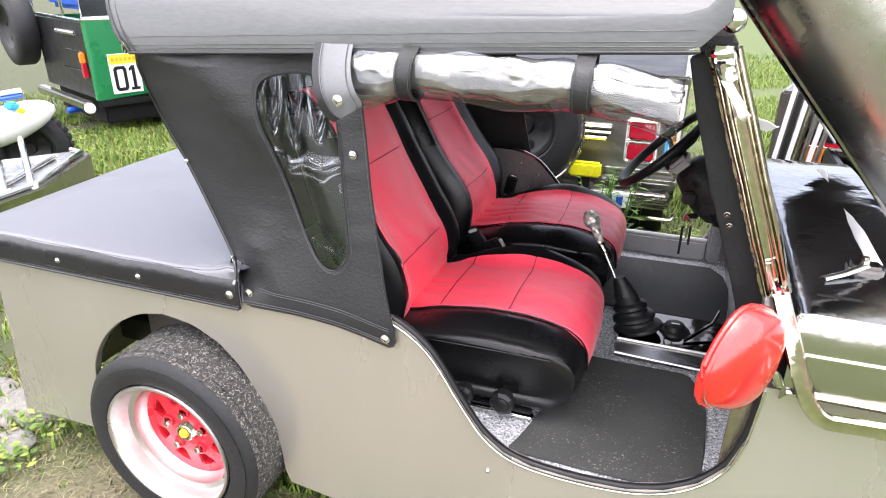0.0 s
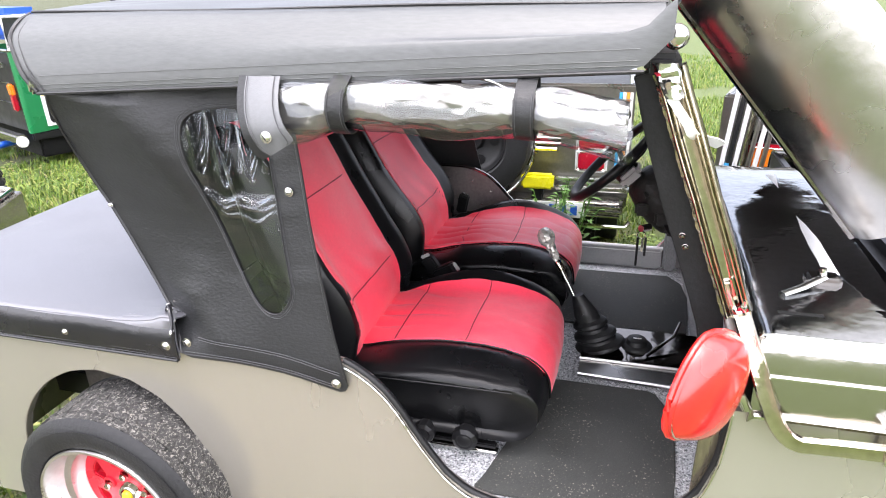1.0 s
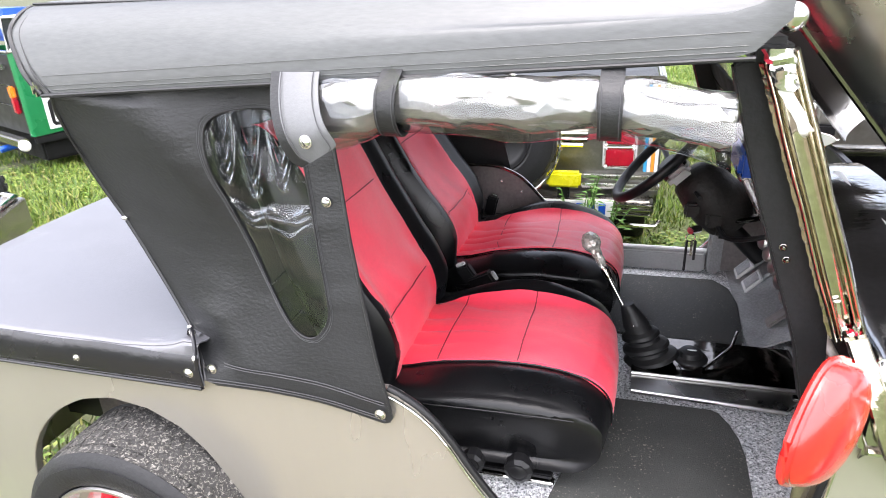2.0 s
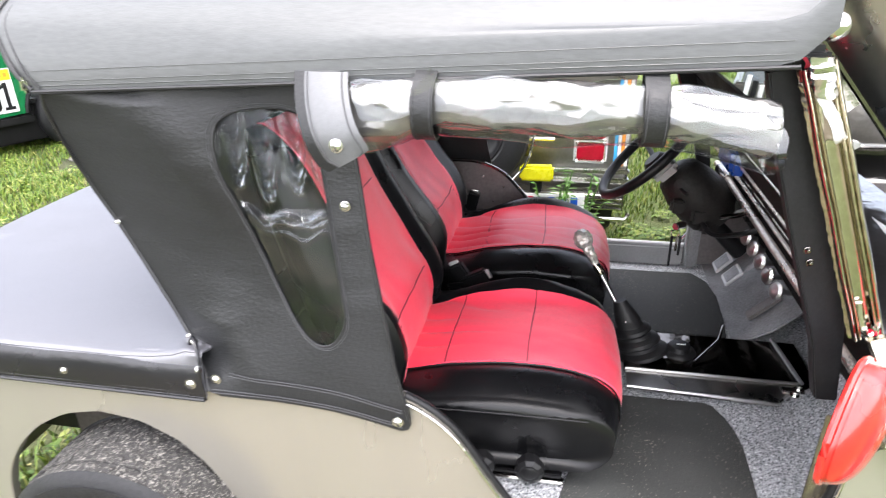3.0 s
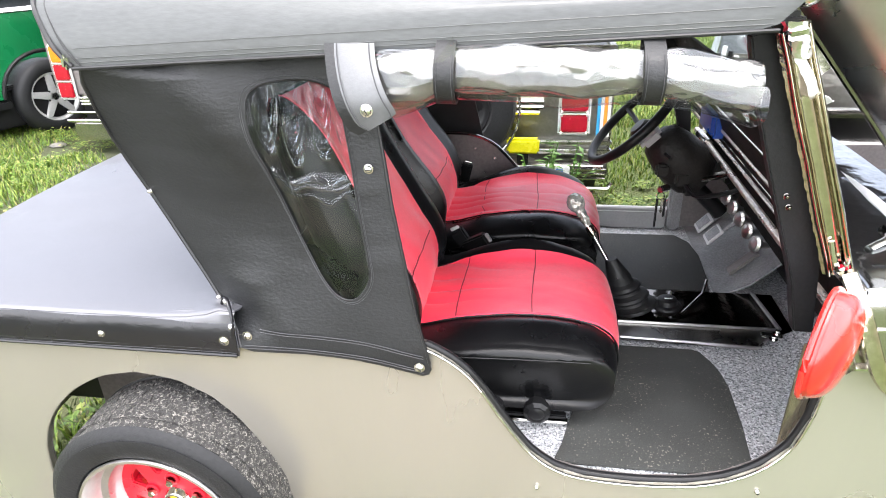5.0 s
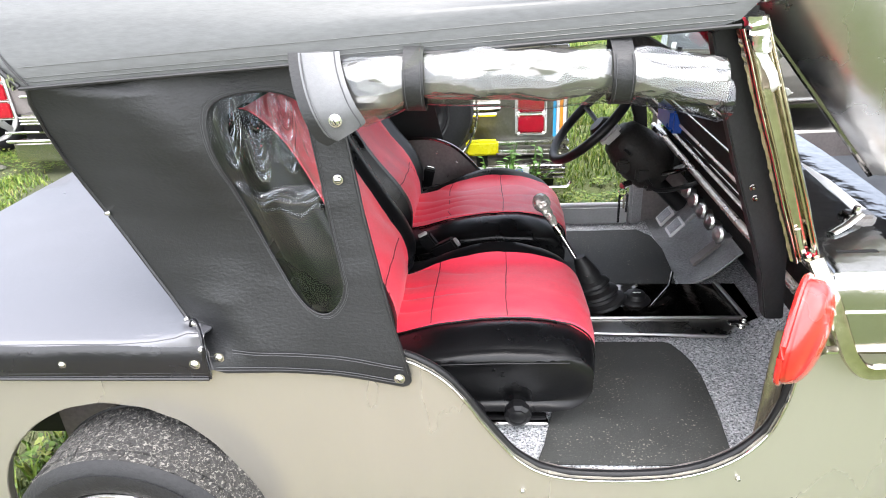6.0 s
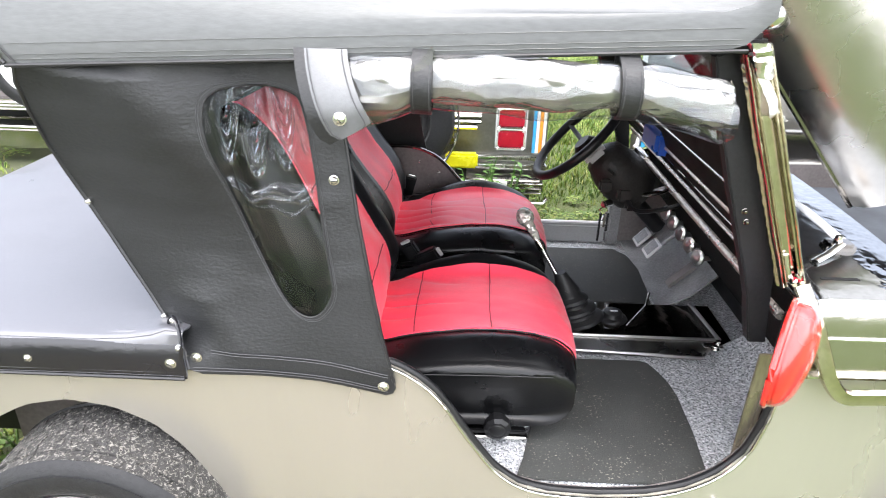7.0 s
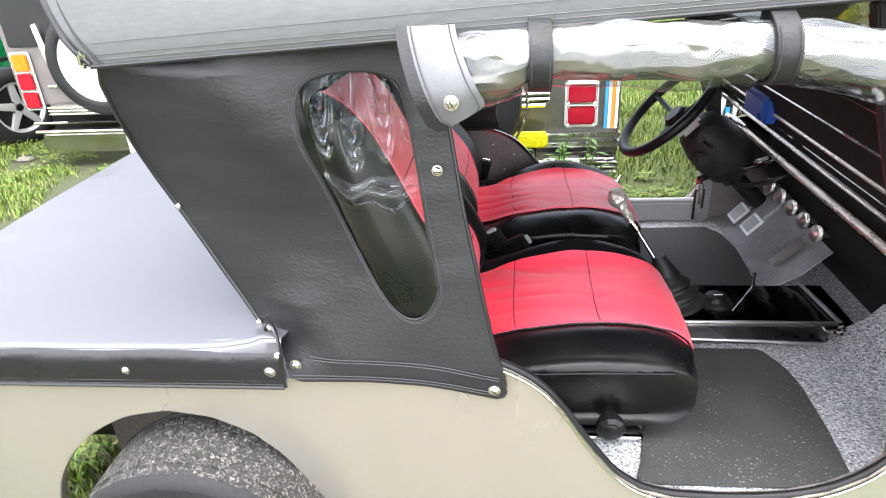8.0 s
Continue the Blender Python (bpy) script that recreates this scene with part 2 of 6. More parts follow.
def ground_material():
    m = mat("lawn_soil", (0.088, 0.094, 0.037), 0.95, 0.0, 0.4, 14, 120, 0.8, 50)
    nt = m.node_tree
    p = nt.nodes["Principled BSDF"]
    src = p.inputs["Base Color"].links[0].from_socket
    tc = nt.nodes.new("ShaderNodeTexCoord")
    n = nt.nodes.new("ShaderNodeTexNoise")
    n.inputs["Scale"].default_value = 1.6
    n.inputs["Detail"].default_value = 6
    nt.links.new(tc.outputs["Object"], n.inputs["Vector"])
    cr = nt.nodes.new("ShaderNodeValToRGB")
    cr.color_ramp.elements[0].position = 0.42
    cr.color_ramp.elements[1].position = 0.62
    nt.links.new(n.outputs["Fac"], cr.inputs["Fac"])
    mx = nt.nodes.new("ShaderNodeMix")
    mx.data_type = "RGBA"
    nt.links.new(cr.outputs["Color"], mx.inputs["Factor"])
    nt.links.new(src, mx.inputs["A"])
    mx.inputs["B"].default_value = (0.062, 0.10, 0.017, 1)
    sep = nt.nodes.new("ShaderNodeSeparateXYZ")
    nt.links.new(tc.outputs["Object"], sep.inputs[0])
    wob = nt.nodes.new("ShaderNodeMath")
    wob.operation = "MULTIPLY_ADD"
    nt.links.new(n.outputs["Fac"], wob.inputs[0])
    wob.inputs[1].default_value = 1.6
    nt.links.new(sep.outputs["Y"], wob.inputs[2])
    band = nt.nodes.new("ShaderNodeMapRange")
    band.inputs["From Min"].default_value = 0.9
    band.inputs["From Max"].default_value = 0.35
    nt.links.new(wob.outputs[0], band.inputs["Value"])
    dirt = nt.nodes.new("ShaderNodeMix")
    dirt.data_type = "RGBA"
    nt.links.new(band.outputs[0], dirt.inputs["Factor"])
    nt.links.new(mx.outputs["Result"], dirt.inputs["A"])
    sand = nt.nodes.new("ShaderNodeMix")
    sand.data_type = "RGBA"
    nt.links.new(cr.outputs["Color"], sand.inputs["Factor"])
    sand.inputs["A"].default_value = (0.145, 0.125, 0.085, 1)
    sand.inputs["B"].default_value = (0.118, 0.11, 0.062, 1)
    nt.links.new(sand.outputs["Result"], dirt.inputs["B"])
    # ground colour darkened towards the rear, so the body side reflects darker there
    rear = nt.nodes.new("ShaderNodeMapRange")
    rear.inputs["From Min"].default_value = -0.55
    rear.inputs["From Max"].default_value = -1.7
    wob3 = nt.nodes.new("ShaderNodeMath")
    wob3.operation = "MULTIPLY_ADD"
    nt.links.new(n.outputs["Fac"], wob3.inputs[0])
    wob3.inputs[1].default_value = 1.0
    nt.links.new(sep.outputs["X"], wob3.inputs[2])
    nt.links.new(wob3.outputs[0], rear.inputs["Value"])
    rear_dark = nt.nodes.new("ShaderNodeMix")
    rear_dark.data_type = "RGBA"
    nt.links.new(rear.outputs[0], rear_dark.inputs["Factor"])
    nt.links.new(dirt.outputs["Result"], rear_dark.inputs["A"])
    rear_dark.inputs["B"].default_value = (0.055, 0.062, 0.028, 1)
    lawn = nt.nodes.new("ShaderNodeMapRange")
    lawn.inputs["From Min"].default_value = -3.2
    lawn.inputs["From Max"].default_value = -4.5
    nt.links.new(wob.outputs[0], lawn.inputs["Value"])
    ahead = nt.nodes.new("ShaderNodeMapRange")
    ahead.inputs["From Min"].default_value = 1.30
    ahead.inputs["From Max"].default_value = 1.90
    wob2 = nt.nodes.new("ShaderNodeMath")
    wob2.operation = "MULTIPLY_ADD"
    nt.links.new(n.outputs["Fac"], wob2.inputs[0])
    wob2.inputs[1].default_value = 1.8
    nt.links.new(sep.outputs["X"], wob2.inputs[2])
    nt.links.new(wob2.outputs[0], ahead.inputs["Value"])
    both = nt.nodes.new("ShaderNodeMath")
    both.operation = "MAXIMUM"
    nt.links.new(lawn.outputs[0], both.inputs[0])
    nt.links.new(ahead.outputs[0], both.inputs[1])
    turf = nt.nodes.new("ShaderNodeMix")
    turf.data_type = "RGBA"
    nt.links.new(both.outputs[0], turf.inputs["Factor"])
    nt.links.new(rear_dark.outputs["Result"], turf.inputs["A"])
    turf.inputs["B"].default_value = (0.080, 0.105, 0.034, 1)
    nt.links.new(turf.outputs["Result"], p.inputs["Base Color"])
    return m


def grass_material():
    m = bpy.data.materials.new("grass_blades")
    m.use_nodes = True
    nt = m.node_tree
    p = nt.nodes["Principled BSDF"]
    p.inputs["Roughness"].default_value = 0.55
    g = nt.nodes.new("ShaderNodeNewGeometry")
    cr = nt.nodes.new("ShaderNodeValToRGB")
    e = cr.color_ramp.elements
    e[0].color = (0.036, 0.085, 0.008, 1)
    e[1].color = (0.30, 0.27, 0.10, 1)
    k = e.new(0.45)
    k.color = (0.10, 0.18, 0.014, 1)
    k = e.new(0.8)
    k.color = (0.19, 0.25, 0.03, 1)
    nt.links.new(g.outputs["Random Per Island"], cr.inputs["Fac"])
    nt.links.new(cr.outputs["Color"], p.inputs["Base Color"])
    return m


M_LEAF = mat("weed_leaf", (0.048, 0.12, 0.012), 0.5, 0.0, 0.35, 30, 90)
M_STRAW = mat("dry_straw", (0.168, 0.148, 0.08), 0.8, 0.0, 0.5, 9, 60)
M_GROUND, M_GRASS = ground_material(), grass_material()


# ---- makers ----
def part(name, bm, material, parent=None, label="", smooth=False):
    """Link a bmesh as one mesh object, in world coordinates, under a thing or a part."""
    me = bpy.data.meshes.new(name)
    bmesh.ops.recalc_face_normals(bm, faces=bm.faces)
    bm.to_mesh(me)
    bm.free()
    if smooth:
        me.shade_smooth()
        if smooth != "all":
            me.set_sharp_from_angle(angle=radians(smooth if smooth is not True else 40))
    me.materials.append(material)
    ob = new(name, me)
    if parent is not None:
        ob.parent = parent
        if parent.data is None:
            ob.matrix_parent_inverse = Matrix.Translation(parent.location).inverted()
    return tagged(ob, label)


def thing(name, at, label, category, group=""):
    ob = new(name)
    ob.empty_display_size = 0.1
    ob.location = at
    return tagged(ob, label, category, group)


def plate(outer, axis, a, b, holes=(), bev=0.0):
    """A flat plate with an outline in two axes, holes cut through, from a to b along the third axis."""
    bm = bmesh.new()
    put = {"y": lambda u, v, w: (u, w, v), "x": lambda u, v, w: (w, u, v), "z": lambda u, v, w: (u, v, w)}[axis]
    edges = []
    for loop in (outer, *holes):
        vs = [bm.verts.new(put(u, v, a)) for u, v in loop]
        edges += [bm.edges.new((vs[i], vs[(i + 1) % len(vs)])) for i in range(len(vs))]
    bmesh.ops.triangle_fill(bm, use_beauty=True, use_dissolve=False, edges=edges)
    faces = bm.faces[:]
    r = bmesh.ops.extrude_face_region(bm, geom=faces)
    d = Vector(put(0, 0, b - a))
    bmesh.ops.translate(bm, vec=d, verts=[v for v in r["geom"] if isinstance(v, bmesh.types.BMVert)])
    if bev:
        es = [e for e in bm.edges if len(e.link_faces) == 2 and e.calc_face_angle(0) > 0.9]
        bmesh.ops.bevel(bm, geom=es, offset=bev, segments=2, affect="EDGES")
    return bm


def smooth_line(pts, n=6, closed=False):
    """Catmull-Rom through points of any dimension."""
    P = [Vector(p) for p in pts]
    out, m = [], len(P)
    for i in range(m if closed else m - 1):
        if closed:
            a, b, c, d = (P[(i + k) % m] for k in (-1, 0, 1, 2))
        else:
            a, b, c, d = P[max(i - 1, 0)], P[i], P[i + 1], P[min(i + 2, m - 1)]
        for k in range(n):
            t = k / n
            out.append(0.5 * (2 * b + (c - a) * t + (2 * a - 5 * b + 4 * c - d) * t * t + (3 * b - a - 3 * c + d) * t ** 3))
    if not closed:
        out.append(P[-1])
    return out


def tube(pts, r, seg=10, closed=False, squash=1.0, radii=None, bm=None):
    """A round bar along points."""
    bm = bm or bmesh.new()
    P = [Vector(p) for p in pts]
    rings, n = [], len(P)
    up = Vector((0.13, 0.21, 0.97)).normalized()
    for i, p in enumerate(P):
        if closed:
            d = P[(i + 1) % n] - P[i - 1]
        else:
            d = P[min(i + 1, n - 1)] - P[max(i - 1, 0)]
        d.normalize()
        s = d.cross(up)
        if s.length < 0.05:
            s = d.cross(Vector((1, 0, 0)))
        s.normalize()
        q = s.cross(d).normalized()
        rr = radii[i] if radii else r
        rings.append([bm.verts.new(p + rr * (s * math.cos(2 * math.pi * k / seg) + q * squash * math.sin(2 * math.pi * k / seg))) for k in range(seg)])
    for i in range(n if closed else n - 1):
        A, B = rings[i], rings[(i + 1) % n]
        for k in range(seg):
            bm.faces.new((A[k], A[(k + 1) % seg], B[(k + 1) % seg], B[k]))
    if not closed:
        bm.faces.new(rings[0][::-1])
        bm.faces.new(rings[-1])
    return bm


def lathe(profile, centre, axis=(0, -1, 0), seg=48, bm=None):
    """Turn (radius, height along axis) round an axis through centre."""
    bm = bm or bmesh.new()
    rot = Vector((0, 0, 1)).rotation_difference(Vector(axis)).to_matrix()
    c = Vector(centre)
    rings = []
    for r, h in profile:
        if r < 1e-5:
            rings.append([bm.verts.new(c + rot @ Vector((0, 0, h)))])
        else:
            rings.append([bm.verts.new(c + rot @ Vector((r * math.cos(2 * math.pi * k / seg), r * math.sin(2 * math.pi * k / seg), h))) for k in range(seg)])
    for A, B in zip(rings, rings[1:]):
        for k in range(seg):
            j = (k + 1) % seg
            if len(A) == 1 and len(B) > 1:
                bm.faces.new((A[0], B[k], B[j]))
            elif len(B) == 1 and len(A) > 1:
                bm.faces.new((A[k], A[j], B[0]))
            elif len(A) > 1:
                bm.faces.new((A[k], A[j], B[j], B[k]))
    return bm


def rbox(x0, x1, y0, y1, z0, z1, bev=0.008, seg=2, m=None, bm=None):
    """A box with rounded edges."""
    own = bmesh.new()
    bmesh.ops.create_cube(own, size=1)
    for v in own.verts:
        v.co = Vector((x0 + (v.co.x + 0.5) * (x1 - x0), y0 + (v.co.y + 0.5) * (y1 - y0), z0 + (v.co.z + 0.5) * (z1 - z0)))
    bmesh.ops.bevel(own, geom=own.edges[:], offset=min(bev, 0.45 * min(abs(x1 - x0), abs(y1 - y0), abs(z1 - z0))), segments=seg, affect="EDGES")
    if m is not None:
        own.transform(m)
    return own


def loft(rows, cap=True, closed=False):
    """A skin over rows of points."""
    bm = bmesh.new()
    V = [[bm.verts.new(p) for p in row] for row in rows]
    for A, B in zip(V, V[1:]):
        n = len(A)
        for k in range(n if closed else n - 1):
            j = (k + 1) % n
            bm.faces.new((A[k], A[j], B[j], B[k]))
    if cap and closed:
        bm.faces.new(V[0][::-1])
        bm.faces.new(V[-1])
    return bm


def thicken(bm, d):
    bmesh.ops.recalc_face_normals(bm, faces=bm.faces)
    bmesh.ops.solidify(bm, geom=bm.faces[:], thickness=d)
    return bm


def screw(parent, x, y, z, axis=(0, -1, 0), r=0.009, name="screw"):
    """A domed screw head with a slot and a washer."""
    bm = lathe([(0, 0.0075), (r * 0.55, 0.0068), (r * 0.9, 0.004), (r, 0.0015), (r * 1.25, 0.001), (r * 1.25, -0.001)], (x, y, z), axis, 14)
    ob = part(name, bm, M_DARKCHROME if name == "bolt" else M_SCREW, parent, smooth=True)
    ax = Vector(axis).normalized()
    turn = Matrix.Translation((x, y, z)) @ ax.to_track_quat("Z", "Y").to_matrix().to_4x4() @ Matrix.Rotation(37 * x + 91 * z, 4, "Z")
    if name == "screw":
        part("slot", rbox(-r * 0.62, r * 0.62, -r * 0.11, r * 0.11, 0.0060, 0.0084, 0.0004, 1, m=turn), M_BLACK, parent)
    return ob

# ---- ground ----
GZ = -0.02


def make_ground():
    # finer near the vehicles, coarse to the horizon
    def axis(lo, hi, step):
        core = np.arange(lo, hi, step)
        far = np.array([3, 8, 20, 60, 200, 900.0])
        return np.concatenate([lo - far[::-1], core, hi + far])
    xs, ys = axis(-8, 5, 0.15), axis(-4, 9, 0.15)
    bm = bmesh.new()
    V = []
    for y in ys:
        row = []
        for x in xs:
            near = 1.0 if (-9 < x < 6 and -5 < y < 10) else 0.0
            z = GZ + near * 0.02 * (noise.noise((x * 0.9, y * 0.9, 3.1))) - 0.004
            row.append(bm.verts.new((x, y, z)))
        V.append(row)
    for A, B in zip(V, V[1:]):
        for k in range(len(A) - 1):
            bm.faces.new((A[k], A[k + 1], B[k + 1], B[k]))
    ob = part("ground", bm, M_GROUND, smooth="all")
    tagged(ob, "short lawn with bare soil and dry patches", "ground", kind="structure")


def straw_bed():
    """Dry cut straw lying flat on the soil beside the rear wheel."""
    rng = np.random.default_rng(11)
    verts, faces = [], []
    for _ in range(20000):
        x, y = 0.2 - 2.6 * rng.random() ** 1.5, -1.7 + 2.0 * rng.random()
        a = rng.random() * 6.283
        ln, w = 0.012 + 0.028 * rng.random(), 0.0009 + 0.0011 * rng.random()
        dx, dy, nx, ny = math.cos(a) * ln, math.sin(a) * ln, -math.sin(a) * w, math.cos(a) * w
        z = GZ + 0.001 + 0.006 * rng.random()
        up = 0.012 * rng.random()
        i = len(verts)
        verts += [(x - nx, y - ny, z), (x + nx, y + ny, z), (x + dx + nx, y + dy + ny, z + up), (x + dx - nx, y + dy - ny, z + up)]
        faces.append((i, i + 1, i + 2, i + 3))
    me = bpy.data.meshes.new("straw")
    me.from_pydata(verts, [], faces)
    me.materials.append(M_STRAW)
    tagged(new("straw", me), "short dry straw scattered over bare soil", "straw", kind="stuff")


def make_grass():
    """Blades as folded triangles, dense where the lawn shows."""
    rng = np.random.default_rng(7)
    straw_bed()
    areas = [(-7.5, -1.3, -0.6, 8.5, 52000, 0.055), (-1.5, 3.5, 1.7, 9.5, 70000, 0.042), (-0.6, 2.0, 1.48, 2.9, 26000, 0.030), (-6.0, -1.3, 0.8, 4.2, 45000, 0.050), (-3.2, -0.2, -1.6, 0.3, 2600, 0.022), (-1.4, 0.9, 0.1, 1.5, 5000, 0.05), (0.9, 3.6, 4.6, 13.0, 30000, 0.065)]
    verts, faces = [], []
    for x0, x1, y0, y1, n, h0 in areas:
        for _ in range(n):
            x = x0 + (x1 - x0) * rng.random()
            y = y0 + (y1 - y0) * rng.random() ** 1.35
            dens = noise.noise((x * 0.8, y * 0.8, 0.5)) + 0.5 * noise.noise((x * 3.1, y * 3.1, 7.5))
            if dens < -0.12 + 0.25 * rng.random() - 0.2:
                continue
            h = h0 * (0.45 + 1.1 * rng.random()) * (1.0 + 0.8 * max(0, dens))
            a = rng.random() * 6.283
            b = a + 1.57 + rng.normal() * 0.4
            w = 0.0028 + 0.0028 * rng.random()
            lean = h * (0.25 + 0.7 * rng.random())
            dx, dy = math.cos(a) * w, math.sin(a) * w
            lx, ly = math.cos(b) * lean, math.sin(b) * lean
            i = len(verts)
            z = GZ - 0.012
            verts += [(x - dx, y - dy, z), (x + dx, y + dy, z), (x + dx * 0.7 + lx * 0.4, y + dy * 0.7 + ly * 0.4, z + h * 0.65),
                      (x - dx * 0.7 + lx * 0.4, y - dy * 0.7 + ly * 0.4, z + h * 0.65), (x + lx, y + ly, z + h * 0.95)]
            faces += [(i, i + 1, i + 2, i + 3), (i + 3, i + 2, i + 4)]
    me = bpy.data.meshes.new("grass")
    me.from_pydata(verts, [], faces)
    me.materials.append(M_GRASS)
    tagged(new("grass", me), "short green and straw-coloured grass blades", "grass", kind="stuff")


def leafy_patches():
    """Low broad-leaved weeds among the grass, in clumps."""
    rng = np.random.default_rng(21)
    verts, faces = [], []
    for x0, x1, y0, y1, clumps in ((-5.2, -1.6, 1.3, 4.3, 150), (0.1, 1.5, 1.75, 3.2, 46), (-1.55, -1.35, -0.3, 0.6, 8)):
        for _ in range(clumps):
            cx, cy, r = x0 + (x1 - x0) * rng.random(), y0 + (y1 - y0) * rng.random(), 0.06 + 0.10 * rng.random()
            for _ in range(int(26 + 26 * rng.random())):
                a, q = 6.283 * rng.random(), r * rng.random() ** 0.6
                p = Vector((cx + q * math.cos(a), cy + q * math.sin(a), GZ + 0.02 + 0.055 * rng.random() * (1.3 - q / r)))
                b = 6.283 * rng.random()
                d = Vector((math.cos(b), math.sin(b), 0.5 * rng.random() - 0.1)) * (0.018 + 0.022 * rng.random())
                n = d.cross(Vector((0, 0, 1))).normalized() * d.length * 0.33
                i = len(verts)
                verts += [p, p + d * 0.45 + n, p + d - Vector((0, 0, 0.004)), p + d * 0.45 - n]
                faces += [(i, i + 1, i + 2), (i, i + 2, i + 3)]
    me = bpy.data.meshes.new("ground_weeds")
    me.from_pydata([tuple(v) for v in verts], [], faces)
    me.materials.append(M_GRASS)
    tagged(new("ground_weeds", me), "low bright green broad-leaved weeds in the lawn", "weeds", kind="stuff")


def make_rubble():
    for i, (x, y, s) in enumerate([(-1.58, 0.12, 0.11), (-1.46, -0.03, 0.06), (-1.80, 0.16, 0.06), (-3.93, 3.78, 0.055), (-0.75, -0.36, 0.09)]):
        bm = bmesh.new()
        bmesh.ops.create_icosphere(bm, subdivisions=2, radius=s)
        for v in bm.verts:
            k = 1 + 0.45 * noise.noise(v.co * 9 + Vector((i * 3.1, 0, 0)))
            v.co = Vector((v.co.x * 1.3 * k + x, v.co.y * k + y, v.co.z * 0.35 * k + GZ + 0.008))
        tagged(part("rubble_stone", bm, M_STONE, smooth=30), "flat pale broken concrete lump on the grass", "stone", "rubble by the wheel")


make_ground()
make_rubble()

# ---- the owner jeep ----
jeep = thing("jeep", (0.2, 0.73, GZ), "champagne steel-bodied open jeep with black canvas top and red seats", "jeep")
W = 1.46                                   # width of the tub
CUT = [(0.012, 0.760), (0.035, 0.750), (0.072, 0.726), (0.107, 0.693), (0.140, 0.648), (0.170, 0.598), (0.205, 0.545), (0.245, 0.492), (0.300, 0.450),
       (0.370, 0.430), (0.480, 0.425), (0.590, 0.434), (0.670, 0.458), (0.735, 0.500), (0.782, 0.560), (0.806, 0.640), (0.815, 0.720), (0.818, 0.775)]
ARCH = [(-0.340, 0.190), (-0.346, 0.265), (-0.362, 0.350), (-0.400, 0.440), (-0.450, 0.522), (-0.510, 0.582), (-0.590, 0.622), (-0.690, 0.637),
        (-0.785, 0.618), (-0.870, 0.572), (-0.940, 0.508), (-0.990, 0.435), (-1.018, 0.355), (-1.030, 0.250), (-1.035, 0.132)]
SIDE = [(-1.325, 0.765)] + CUT + [(2.0, 0.80), (2.0, 0.17), (-0.19, 0.134), (-0.326, 0.150)] + ARCH + [(-1.385, 0.127), (-1.352, 0.42)]


def make_tub():
    for y0, y1, label in ((0.0, 0.022, "champagne brushed steel side"), (W - 0.022, W, "far side of the steel tub")):
        side = part("body_side", plate(SIDE, "y", y0, y1), M_BODY, jeep, label)
        inner = plate([(x, z) for x, z in SIDE], "y", *((y1 + 0.001, y1 + 0.004) if y0 == 0 else (y0 - 0.004, y0 - 0.001)))
        part("inner_lining", inner, M_INNER, side, "dark painted inside of the body side")
        ym = (y0 + y1) / 2
        part("edge_trim", tube([(x, ym, z) for x, z in smooth_line(CUT, 4)], 0.0095, 10), M_BLACK if y0 == 0 else M_STEEL, side, "black rubber edge trim" if y0 == 0 else "bright edge trim", True)
        out = y0 - 0.004 if y0 == 0 else y1 + 0.004
        part("edge_bead", tube([(x, out, z - 0.006) for x, z in smooth_line(CUT, 4)], 0.0032, 8), M_CHROME, side, "thin chrome bead along the door cut", True)
        lip = tube([(x, y0 + 0.004 if y0 == 0 else y1 - 0.004, z) for x, z in smooth_line(ARCH[1:-1], 4)], 0.004, 8)
        part("arch_lip", lip, M_BODY, side, smooth=True)
    # floor, inner wheel box, firewall, rear wall
    part("floor_pan", rbox(-0.33, 1.12, 0.026, W - 0.026, 0.40, 0.43, 0.004), M_FLOOR, jeep, "grey hammered floor pan")
    part("rear_panel", rbox(-1.36, -1.335, 0.026, W - 0.026, 0.14, 0.76, 0.006), M_BODY, jeep)
    part("firewall", rbox(1.10, 1.125, 0.03, W - 0.03, 0.40, 0.93, 0.004), M_BLACK, jeep, "black firewall")
    part("rear_bulkhead", rbox(-0.36, -0.335, 0.03, W - 0.03, 0.30, 0.74, 0.004), M_MATT, jeep)
    part("rear_floor", rbox(-1.33, -0.365, 0.305, W - 0.305, 0.395, 0.42, 0.004), M_MATT, jeep, "dark load floor under the tonneau")
    part("wheel_box", rbox(-1.05, -0.37, 0.27, 0.30, 0.12, 0.70, 0.004), M_INNER, jeep, "dark inner wheel housing")
    part("wheel_box", rbox(-1.05, -0.37, W - 0.30, W - 0.27, 0.12, 0.70, 0.004), M_INNER, jeep)
    part("chassis_rail", rbox(-1.3, 1.9, 0.36, 0.43, 0.22, 0.32, 0.006), M_BLACK, jeep)
    part("chassis_rail", rbox(-1.3, 1.9, W - 0.43, W - 0.36, 0.22, 0.32, 0.006), M_BLACK, jeep)
    part("axle", tube([(-0.67, 0.1, 0.28), (-0.67, W - 0.1, 0.28)], 0.04, 14), M_BLACK, jeep, smooth=True)
    # small screws low on the side
    for x, z in ((0.263, 0.385), (0.74, 0.43)):
        screw(jeep, x, -0.002, z, r=0.005)


